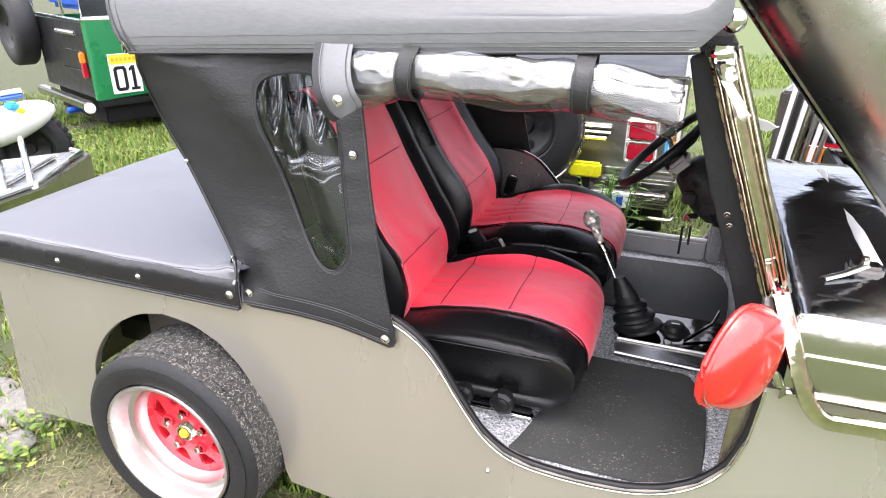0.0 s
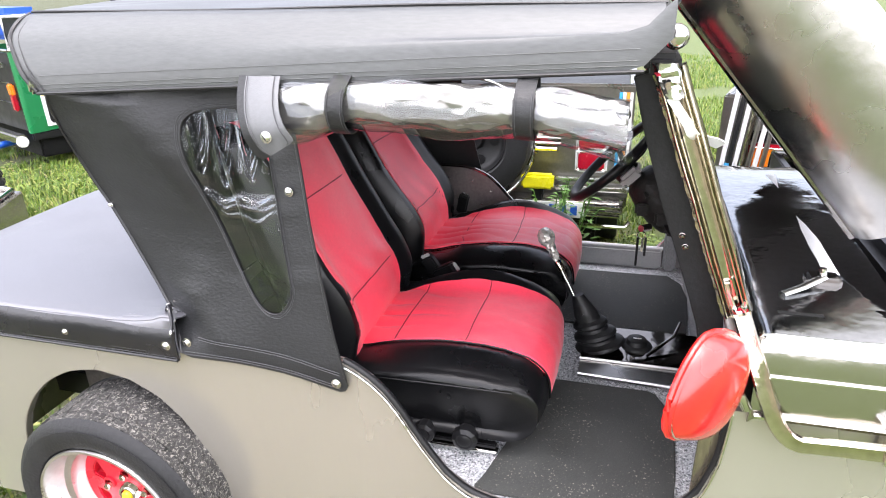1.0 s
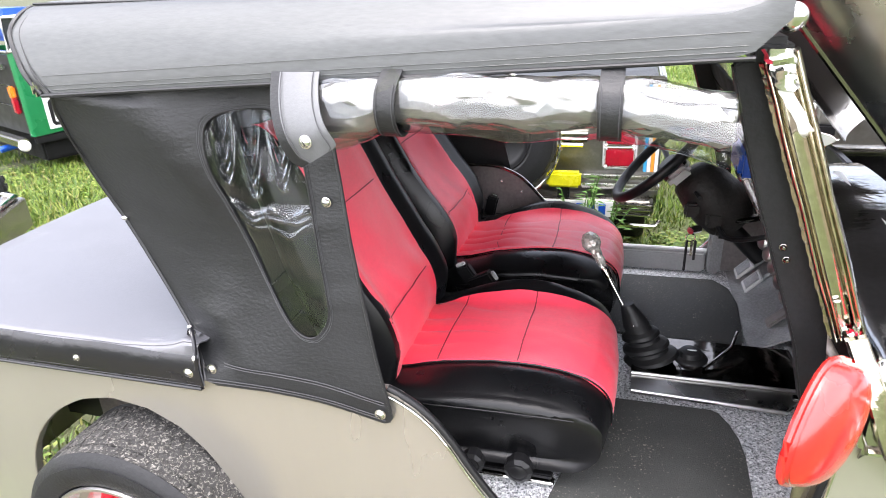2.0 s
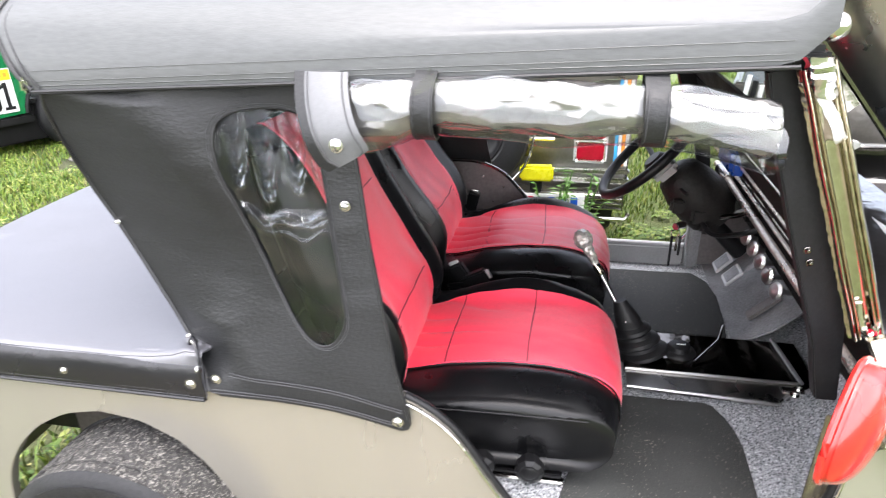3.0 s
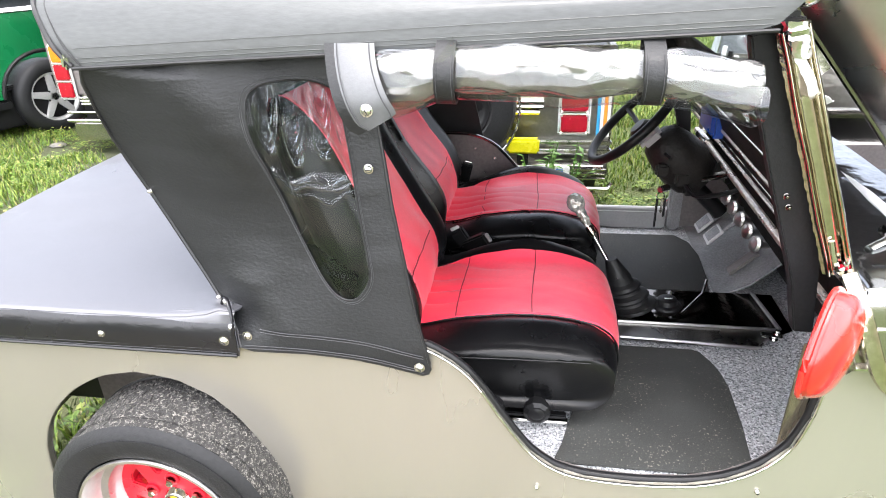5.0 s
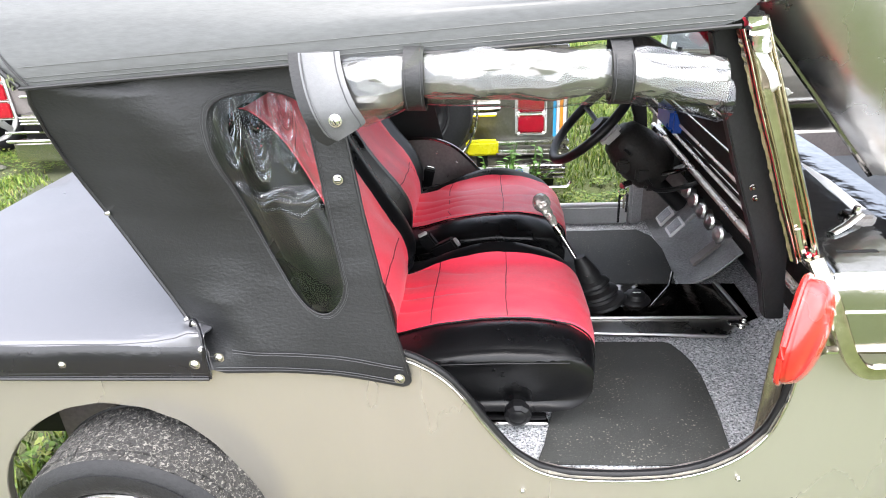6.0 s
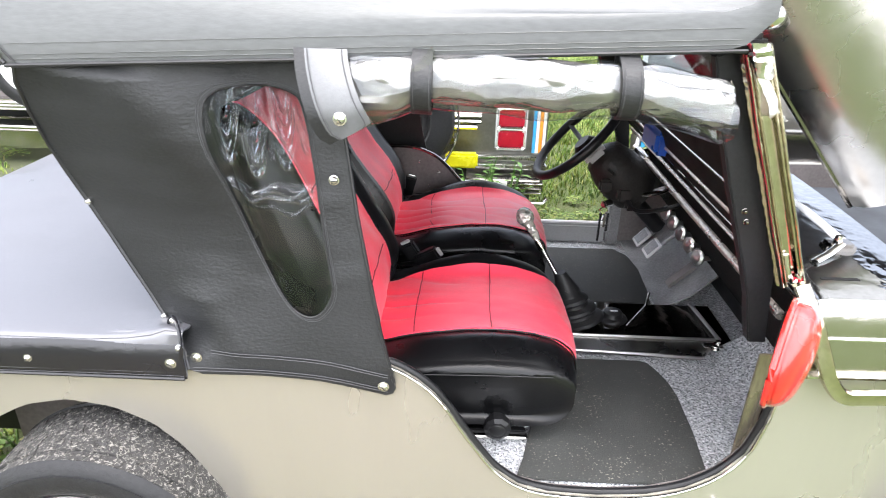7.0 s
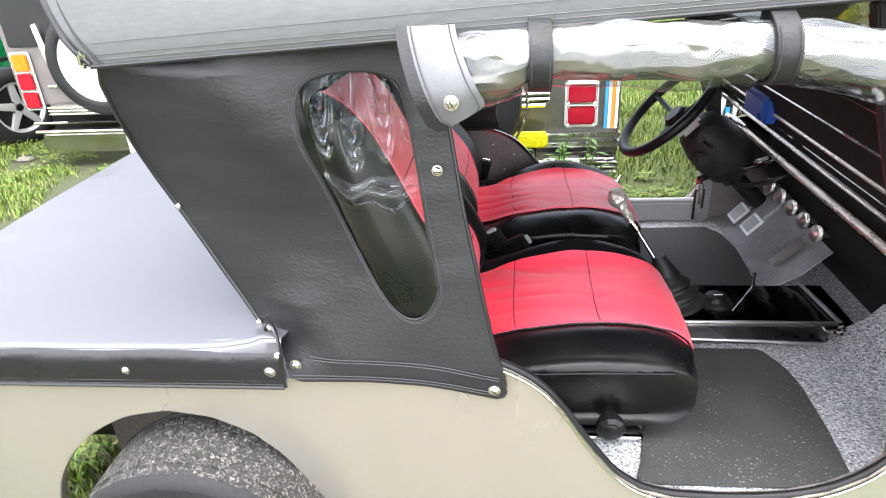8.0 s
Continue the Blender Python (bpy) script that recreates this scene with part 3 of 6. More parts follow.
def make_front():
    """Cowl, polished side band, raised bonnet, and the post at the door."""
    # rounded cowl side: a band curving in to the top
    prof = [(-0.004, 0.772), (-0.010, 0.80), (-0.010, 0.86), (-0.008, 0.902), (-0.001, 0.924), (0.014, 0.936), (0.06, 0.944), (0.4, 0.962), (0.73, 0.968),
            (W - 0.4, 0.957), (W - 0.26, 0.914), (W - 0.14, 0.872), (W - 0.06, 0.842), (W - 0.01, 0.820), (W + 0.006, 0.80), (W + 0.008, 0.786), (W + 0.004, 0.772)]
    ps = smooth_line(prof, 4)
    k = len(ps)
    for name, sel, m_, lab in (("cowl_side", ps[:15], M_STEEL, "polished stainless cowl side"), ("cowl_top", ps[14:k - 14], M_COWL, "glossy black-grey cowl top"), ("cowl_side", ps[k - 15:], M_STEEL, "polished stainless cowl side")):
        rows = [[(x, p.x, p.y - dz) for p in sel] for x, dz in ((0.842, 0.012), (0.85, 0.003), (0.87, 0.0), (1.0, 0.0), (1.10, -0.004))]
        part(name, thicken(loft(rows), -0.004), m_, jeep, lab, True)
    # engine bay side and front wings
    band = [(-0.002, 0.775), (-0.012, 0.79), (-0.012, 0.85), (0.0, 0.90), (0.04, 0.93), (0.12, 0.94)]
    ps = smooth_line(band, 4)
    for flip in (False, True):
        rows = [[(x, (W - p.x) if flip else p.x, p.y) for p in ps] for x in (1.103, 1.4, 1.7, 2.0)]
        part("bonnet_side", thicken(loft(rows), -0.004), M_STEEL, jeep, "polished stainless bonnet side", True)
    part("engine_block", rbox(1.25, 1.85, 0.45, 1.0, 0.35, 0.85, 0.03), M_BLACK, jeep, "dark engine under the raised bonnet")
    part("grille_panel", rbox(1.96, 2.0, 0.02, W - 0.02, 0.2, 0.95, 0.01), M_STEEL, jeep)
    # chrome mouldings along the band
    for z, r in ((0.782, 0.008), (0.868, 0.005)):
        part("moulding", tube([(0.85, -0.013, z), (2.0, -0.016, z + 0.01)], r, 8), M_CHROME, jeep, "chrome strip", True)
    # raised bonnet panel leaning back over the cowl
    L0, L1 = Vector((0.645, 0.34, 1.505)), Vector((1.06, 0.34, 1.015))
    off = [(0.0, 0.0, 0.0), (0.012, -0.035, 0.010), (0.035, -0.062, 0.028), (0.07, -0.082, 0.055), (0.11, -0.092, 0.087), (0.155, -0.092, 0.122), (0.185, -0.085, 0.146)]
    rows = []
    for i in range(13):
        s = -0.25 + 1.25 * i / 12
        c = L0.lerp(L1, s)
        rows.append([c + Vector(o) * (1.0 + 0.12 * s) for o in smooth_line(off, 4)])
    bonnet = part("raised_bonnet", thicken(loft(rows), 0.004), M_BONNET, jeep, "polished stainless bonnet flank raised and leaning back", True)
    n_out = Vector(off[-1])
    for nm, inset, m_, lab in (("bonnet_top", 0.0, M_STEEL, "polished bonnet top panel"), ("bonnet_lining", 0.03, M_INNER, "dull grey underside of the bonnet")):
        rows = []
        for i in range(9):
            s = -0.25 + 1.25 * i / 8
            a = L0.lerp(L1, s) + n_out * (1.0 + 0.12 * s)
            q = Vector((0.785, 0, 0.62)) * inset
            rows.append([Vector((a.x, y, a.z)) - q + Vector((0.785, 0, 0.62)) * 0.03 * (1 - ((y - W / 2) / 0.48) ** 2) for y in np.linspace(a.y + inset * 0.2, W - a.y - inset * 0.2, 13)])
        part(nm, thicken(loft(rows), 0.003), m_, bonnet, lab, True)
    rows = []
    for i in range(13):
        s = -0.25 + 1.25 * i / 12
        c = L0.lerp(L1, s)
        fl = [c + Vector(o) * (1.0 + 0.12 * s) for o in smooth_line(off, 4)]
        rows.append([Vector((p.x, W - p.y, p.z)) for p in fl])
    part("bonnet_flank", thicken(loft(rows), 0.004), M_STEEL, bonnet, "polished far bonnet flank", True)
    part("rolled_edge", tube([L0.lerp(L1, s) for s in (-0.25, 0.3, 0.7, 1.0)], 0.007, 8), M_DARKCHROME, bonnet, "polished rolled edge", True)
    # pale hinge strip across the cowl with a small cast latch at its end
    rows = [[(1.012 + u + 0.002 * noise.noise((y * 14, u * 60, 1)), y, 0.9445 + 0.018 * min(1.0, y / 0.4) + h) for u, h in ((-0.015, 0.0), (-0.013, 0.006), (-0.004, 0.009), (0.006, 0.008), (0.013, 0.006), (0.015, 0.0))] for y in np.linspace(0.255, W - 0.5, 30)]
    part("hinge_strip", loft(rows), M_WHITE, jeep, "pale hinge strip across the cowl", True)
    part("hinge_latch", rbox(0.955, 1.02, 0.205, 0.250, 0.950, 0.972, 0.007), M_DARKCHROME, jeep, "small cast bonnet latch", True)
    part("latch_tongue", tube([(0.90, 0.150, 0.957), (0.94, 0.178, 0.962), (0.985, 0.215, 0.972)], 0.010, 8, squash=0.5), M_CHROME, jeep, "bright latch tongue", True)
    part("latch_pin", lathe([(0, 0.012), (0.007, 0.011), (0.009, 0.0), (0.009, -0.012)], (0.985, 0.228, 0.975), (0, 0, 1), 12), M_CHROME, jeep, smooth=True)
    # body edge behind the door post
    part("pillar_face", plate([(0.772, 0.80), (0.812, 0.80), (0.802, 0.50), (0.768, 0.50)], "y", 0.027, 0.034, bev=0.002), M_PILLAR, jeep, "yellowed chrome door pillar face")
    part("kick_panel", rbox(0.80, 1.10, 0.029, 0.036, 0.43, 0.90, 0.002), M_BLACK, jeep)


def make_windshield():
    """Leaning frame: ribbed chrome stile, black inner frame, header, glass."""
    top, bot = Vector((0.643, 0.05, 1.395)), Vector((0.810, 0.05, 0.955))
    # ribbed stile
    prof = smooth_line([(-0.0245, 0.004), (-0.0225, -0.010), (-0.0195, -0.011), (-0.0175, -0.004), (-0.0150, -0.009), (-0.0125, -0.009), (-0.0105, -0.001), (-0.0085, 0.003), (0.0045, 0.003), (0.0065, -0.001),
                        (0.0085, -0.010), (0.0115, -0.011), (0.0135, -0.006), (0.0155, -0.010), (0.0185, -0.010), (0.0215, -0.004), (0.0245, 0.005)], 3)
    ribs = [(-0.0245, 0.020)] + [(p.x, p.y) for p in prof] + [(0.0245, 0.020)]
    for y, sgn in ((0.052, 1), (W - 0.052, -1)):
        rows = []
        for i in range(9):
            c = top.lerp(bot, i / 8)
            rows.append([(c.x + u * (1.0 - 0.04 * math.sin(i * 1.9)), y + sgn * v, c.z + 0.4 * u) for u, v in ribs])
        st = part("windshield_stile", loft(rows, closed=True), M_GOLDCHROME, jeep, "ribbed yellowed chrome windshield stile", 25)
        # thin black strips added in the grooves, darkening them so the ribs stand out
        for u in (-0.0175, -0.0105, 0.0070, 0.0135):
            part("groove_darkening", tube([(top.lerp(bot, q).x + u, y + sgn * (-0.0035 if abs(u) > 0.011 else 0.0015), top.lerp(bot, q).z + 0.4 * u) for q in (0.02, 0.5, 0.98)], 0.0011, 5), M_BLACK, st)
        rng = random.Random(9)
        edge = []
        for i in range(60):
            c = top.lerp(bot, i / 59)
            edge.append([(c.x - 0.026 - rng.uniform(0.0, 0.0028), y + sgn * 0.004, c.z - 0.010), (c.x - 0.020, y - sgn * 0.002, c.z - 0.008)])
        part("worn_edge", thicken(loft(edge), 0.0015), M_GOLDCHROME, st, "ragged worn plating edge")
        yy = y + sgn * 0.028
        f = [(0.585, 1.378), (0.630, 1.395), (0.786, 0.955), (0.800, 0.84), (0.806, 0.795), (0.768, 0.795), (0.752, 0.86), (0.744, 0.90), (0.722, 0.965), (0.657, 1.143), (0.612, 1.278)]
        part("inner_frame", plate(f, "y", yy, yy + sgn * 0.03, bev=0.003), M_BORDERDULL, jeep, "black leatherette-wrapped inner frame")
        part("red_piping", tube([(0.592, yy + sgn * 0.031, 1.36), (0.617, yy + sgn * 0.031, 1.275), (0.661, yy + sgn * 0.031, 1.141), (0.726, yy + sgn * 0.031, 0.963)], 0.0024, 6), M_SEAM, jeep, "thin dark red piping", True)
        for z in (1.092, 1.070):
            screw(st, 0.700 + (1.08 - z) * 0.35, yy - sgn * 0.003, z, (0, -sgn, 0), 0.005, "bolt")
        drop = smooth_line([(bot.x - 0.030, y - sgn * 0.004, bot.z + 0.062), (bot.x - 0.020, y - sgn * 0.006, bot.z + 0.030), (bot.x - 0.008, y - sgn * 0.007, bot.z + 0.006), (bot.x + 0.004, y - sgn * 0.007, bot.z + 0.008), (bot.x + 0.006, y - sgn * 0.005, bot.z + 0.030)], 5)
        part("channel_end", tube(drop, 0.006, 8), M_CHROME, st, "bright looped end of the channel", True)
        part("tip_cap", rbox(0.806, 0.822, y - 0.016, y + 0.004, 0.950, 0.976, 0.007, 3), M_REDPAINT, st, "red painted tip")
    part("header_rail", rbox(0.60, 0.66, 0.05, W - 0.05, 1.385, 1.42, 0.01), M_BLACK, jeep)
    rows = [[(0.632 + (1.385 - z) * 0.38, y, z) for y in np.linspace(0.10, W - 0.10, 5)] for z in np.linspace(0.955, 1.25, 12)]
    low = part("lower_frame", thicken(loft(rows), 0.008), M_MATT, jeep, "black padded lower windshield frame", True)
    for z, r, m_ in ((0.938, 0.005, M_BAR), (0.972, 0.003, M_DARKCHROME), (1.008, 0.006, M_BAR), (1.082, 0.004, M_STEEL), (1.17, 0.003, M_DARKCHROME)):
        part("strip", tube([(0.624 + (1.385 - z) * 0.38, 0.11, z), (0.624 + (1.385 - z) * 0.38, W - 0.11, z)], r, 8), m_, low, "thin bright strip", True)
    g = plate([(0.09, 0.99), (W - 0.09, 0.99), (W - 0.09, 1.385), (0.09, 1.385)], "x", 0.0, 0.004)
    for v in g.verts:
        v.co.x += 0.655 + (1.385 - v.co.z) * 0.38
    pane = part("windshield_pane", g, M_GLASS, jeep, "clear windshield glass")
    pane.visible_shadow = False
    # flat olive-plated bar that goes on down from the stile and bends forward
    bar = smooth_line([(0.809, 0.022, 0.968), (0.822, 0.002, 0.935), (0.843, -0.020, 0.885), (0.868, -0.034, 0.820), (0.890, -0.038, 0.778), (0.920, -0.040, 0.752), (0.975, -0.040, 0.752), (1.25, -0.040, 0.765)], 6)
    rows = []
    for i, p in enumerate(bar):
        d_ = (bar[min(i + 1, len(bar) - 1)] - bar[max(i - 1, 0)]).normalized()
        q = Vector((d_.z, 0, -d_.x)).normalized()
        w_ = 0.0155
        rows.append([p + q * u + Vector((0, v, 0)) for u, v in ((-w_, 0.006), (-w_, -0.003), (-w_ * 0.8, -0.008), (-w_ * 0.3, -0.006), (w_ * 0.3, -0.006), (w_ * 0.8, -0.008), (w_, -0.003), (w_, 0.006))])
    part("bent_bar", loft(rows, closed=True), M_GOLDCHROME, jeep, "bent yellowed chrome bar", 25)
    part("bar_clamp", rbox(1.06, 1.11, -0.06, 0.0, 0.73, 0.80, 0.008), M_CHROME, jeep, "chrome clamp")
    # ball knob at the front roof corner
    part("ball_knob", lathe([(0, 0.024), (0.011, 0.021), (0.019, 0.012), (0.021, 0.0), (0.016, -0.012), (0.008, -0.02), (0.008, -0.05)], (0.645, 0.035, 1.448), (0, -1, 0.1), 20), M_CHROME, jeep, "white-bright chrome ball knob", True)
    # crumpled bright fitting under the roof corner, and a white tie running down the stile and off behind it
    rows = []
    for i in range(9):
        q = i / 8
        c = Vector((0.632, 0.026, 1.408)).lerp(Vector((0.652, 0.024, 1.352)), q)
        w_ = 0.021 - 0.006 * q
        rows.append([(c.x + w_ * math.cos(k) * (1 + 0.3 * noise.noise((q * 5, k * 2, 4))), c.y + 0.012 * math.sin(k) + 0.006 * noise.noise((q * 9, k, 7)), c.z + 0.005 * noise.noise((k * 3, q * 6, 1))) for k in [2 * math.pi * j / 12 for j in range(12)]])
    part("corner_bracket", loft(rows, closed=True), M_CHROME, jeep, "crumpled bright corner fitting", 30)
    line = smooth_line([(0.640, 0.020, 1.366), (0.655, 0.022, 1.342), (0.672, 0.026, 1.318), (0.690, 0.040, 1.290), (0.712, 0.075, 1.276), (0.748, 0.125, 1.254)], 5)
    rows = []
    for i, p in enumerate(line):
        q = i / (len(line) - 1)
        w_ = 0.0075 + 0.008 * max(0.0, q - 0.5)
        rows.append([p + Vector((w_ * k * 0.9, 0.003 * noise.noise((q * 9, k * 2, 3)), w_ * k * 0.5 + 0.004 * noise.noise((q * 12, k, 5)))) for k in (-1, -0.5, 0, 0.5, 1)])
    part("white_tie", thicken(loft(rows), 0.002), M_WHITE, jeep, "white plastic tie looped over the stile", True)


def make_mirror():
    """Teardrop mirror shell with open rear face and a short arm."""
    c = Vector((0.748, -0.080, 0.878))
    axis = Matrix.Rotation(radians(-33), 3, "Z") @ Matrix.Rotation(radians(-24), 3, "X")
    rows = []
    for i in range(15):
        a = math.pi * i / 14
        v = math.cos(a)                       # 1 top, -1 bottom
        rad = max(0.012, math.sin(a)) ** 0.55
        row = []
        for k in range(17):
            b = math.pi * k / 16
            x = 0.054 * rad * math.sin(b) * (1.0 + 0.12 * v)
            y = -0.118 * rad * math.cos(b) * (1.0 - 0.12 * v)
            row.append(c + axis @ Vector((x, y, 0.098 * v)))
        rows.append(row)
    shell = part("door_mirror", thicken(loft(rows), 0.004), M_MIRRED, jeep, "glossy red plastic door mirror", True)
    rim = [rows[i][0] for i in range(15)] + [rows[i][16] for i in range(14, -1, -1)]
    part("mirror_rim", tube(rim, 0.006, 8, closed=True), M_MIRRED, shell, smooth=True)
    bm = bmesh.new()
    vs = [bm.verts.new(p + axis @ Vector((0.012, 0, 0))) for p in rim]
    bm.faces.new(vs)
    part("mirror_glass", bm, M_CHROME, shell, "mirror glass")
    part("mirror_arm", tube([c + Vector((0.03, 0.04, -0.03)), (0.82, -0.03, 0.83), (0.835, -0.02, 0.80)], 0.010, 10), M_CHROME, jeep, "chrome mirror arm", True)


make_tub()
make_front()
make_windshield()
make_mirror()


def make_roof():
    """Soft top with rounded shoulder, shoulder seam, bulging rear end, side valance, piping and stitching."""
    def edge(x):                               # lower edge of the valance
        return 1.342 + (x + 0.61) * 0.046

    def swell(x, z):                           # the rear end bulges back above the hem
        q = min(1.0, max(0.0, (z - 1.345) / 0.13))
        return x - 0.070 * math.sin(q * math.pi / 2) * min(1.0, max(0.0, (-0.2 - x) / 0.42)) ** 1.5
    xs = [-0.632, -0.629, -0.620, -0.60, -0.55, -0.45, -0.35, -0.2, 0.0, 0.2, 0.4, 0.56, 0.600, 0.626, 0.64]
    rows = []
    for x in xs:
        zb = edge(x)
        if x > 0.59:
            zb += (x - 0.59) * 1.0
        drop = {-0.632: 0.016, -0.629: 0.006, 0.64: 0.02}.get(x, 0.0)
        half = [(-0.004, zb), (-0.0025, zb + 0.026), (0.005, zb + 0.060), (0.023, 1.452 - drop * 0.2), (0.056, 1.483 - drop * 0.6), (0.092, 1.499 - drop), (0.2, 1.510 - drop), (0.45, 1.521 - drop), (0.73, 1.526 - drop)]
        full = half + [(W - y, z) for y, z in half[-2::-1]]
        sag = 0.004 * math.sin(x * 14)
        rows.append([(swell(x, p.y), p.x, p.y + sag * (1 if 0.15 < p.x < W - 0.15 else 0) + 0.0016 * noise.noise((x * 5, p.x * 14, p.y * 20))) for p in smooth_line(full, 4)])
    roof = part("canvas_roof", thicken(loft(rows), 0.006), M_ROOF, jeep, "grey-black vinyl soft top", True)
    flap = [[(swell(-0.628, z), y0 + (W - 2 * y0) * k, z) for k in np.linspace(0, 1, 9)] for y0, z in ((0.0, 1.345), (0.004, 1.385), (0.014, 1.42), (0.034, 1.455), (0.066, 1.480), (0.10, 1.492))]
    part("rear_flap", thicken(loft(flap), 0.004), M_ROOF, roof, smooth=True)
    for y in (-0.010, W + 0.010):
        sg = 1 if y < 0 else -1
        part("hem_piping", tube([(x, y, edge(x) + 0.001) for x in np.linspace(-0.627, 0.6, 20)], 0.0035, 8), M_PIPING, roof, "black hem piping", True)
        for dz, r in ((0.010, 0.0009), (0.018, 0.0007), (0.036, 0.0006)):
            part("stitch_line", tube([(x, y + sg * (0.0056 + 0.06 * max(0.0, dz - 0.012)), edge(x) + dz) for x in np.linspace(-0.622, 0.59, 20)], r, 5), M_ROOF, roof)
        part("shoulder_seam", tube([(swell(x, 1.499), y + sg * 0.100, 1.4995 + 0.0016 * math.sin(x * 7)) for x in np.linspace(-0.622, 0.63, 24)], 0.0028, 6), M_PIPING, roof, "dark sewn shoulder seam", True)
        rim = [(-0.006, 1.345), (-0.006, 1.372), (0.004, 1.40), (0.024, 1.451), (0.056, 1.481), (0.092, 1.496)]
        for dx, r in ((0.0, 0.005), (0.020, 0.0016)):
            pts = smooth_line([(swell(-0.630 + dx, z), v if sg > 0 else W - v, z) for v, z in rim], 5)
            part("corner_piping", tube(pts, r, 8), M_PIPING, roof, smooth=True)
    for y in (0.16, 0.73, W - 0.16):
        part("roof_bow", tube([(-0.58, y, 1.40), (-0.58, y, 1.475), (0.62, y, 1.475)] if y != 0.73 else [(-0.58, y, 1.49), (0.62, y, 1.49)], 0.011, 10), M_BLACK, jeep, smooth=True)
    part("corner_fastener", rbox(-0.647, -0.632, -0.016, 0.002, 1.340, 1.368, 0.006), M_CHROME, roof, "chrome corner turn-fastener")


# true outline of the side curtain: rear edge, hem, front edge
CURT = [(-0.627, 1.372), (-0.627, 1.340), (-0.638, 1.309), (-0.637, 1.252), (-0.630, 1.190), (-0.613, 1.133), (-0.593, 1.067), (-0.563, 1.000), (-0.530, 0.928), (-0.500, 0.874), (-0.472, 0.821), (-0.440, 0.792), (-0.412, 0.765),
        (-0.403, 0.736), (-0.374, 0.726), (-0.310, 0.727), (-0.251, 0.728), (-0.190, 0.725), (-0.130, 0.720), (-0.080, 0.711), (-0.035, 0.701), (0.008, 0.691), (0.022, 0.696), (0.028, 0.708),
        (0.024, 0.724), (-0.002, 0.833), (-0.025, 0.954), (-0.047, 1.070), (-0.062, 1.176), (-0.068, 1.219), (-0.080, 1.291), (-0.092, 1.372)]
WIN = [(-0.315, 1.264), (-0.309, 1.286), (-0.290, 1.301), (-0.262, 1.307), (-0.224, 1.308), (-0.194, 1.304), (-0.166, 1.295), (-0.150, 1.281), (-0.138, 1.236), (-0.130, 1.182), (-0.123, 1.127), (-0.117, 1.071), (-0.109, 1.008),
       (-0.101, 0.954), (-0.098, 0.923), (-0.107, 0.892), (-0.130, 0.866), (-0.156, 0.864), (-0.180, 0.880), (-0.204, 0.914), (-0.226, 0.958), (-0.257, 1.035), (-0.277, 1.099), (-0.291, 1.143), (-0.303, 1.174), (-0.311, 1.204), (-0.316, 1.240)]
REAR = [(0.60, -0.33, -0.012), (0.735, -0.39, -0.012), (0.76, -0.41, 0.0), (0.82, -0.47, 0.066), (0.95, -0.537, 0.082), (1.067, -0.592, 0.083), (1.2, -0.612, 0.055), (1.336, -0.628, 0.012), (1.45, -0.64, -0.01)]
FRONT = [(0.60, 0.03), (0.70, 0.018), (1.14, -0.055), (1.25, -0.08), (1.45, -0.12)]


def along(table, z, k):
    """Column k of a table of rows that begin with z, read between its rows."""
    for a, b in zip(table, table[1:]):
        if z <= b[0] or b is table[-1]:
            return a[k] + (b[k] - a[k]) * (z - a[0]) / (b[0] - a[0])


def curtain_y(z, x=-0.2):
    """The side curtain leans in from the tub towards the roof, is drawn in along its rear edge, and stands out along a diagonal crease under the roof bow."""
    yr, yf = along(REAR, z, 2), -0.013 + 0.09 * max(0.0, (z - 0.75) / 0.59)
    sc = min(0.75, 0.38 + (1.345 - z) * 0.6)
    sc += (0.30 - sc) * min(1.0, max(0.0, (1.02 - z) / 0.14))
    k = min(1.0, max(0.0, (z - 0.90) / 0.40))
    k = k * k * (3 - 2 * k)
    ym = min(yr, -0.012 + 0.30 * max(0.0, z - 0.78))
    yc = (ym + (yf - ym) * sc) * (1 - k) - 0.008 * k
    xr, xf = along(REAR, z, 1), along(FRONT, z, 1)
    total = 0.0
    for d in (-0.06, -0.03, 0.0, 0.03, 0.06):
        q = min(1.0, max(0.0, (x - xr) / (xf - xr) + d))
        total += yr + (yc - yr) * q / sc if q < sc else yc + (yf - yc) * min(1.0, (q - sc) / (1 - sc) / 0.6)
    y = total / 5
    return y + (max(y, 0.010) - y) * min(1.0, max(0.0, (z - 1.322) / 0.022))


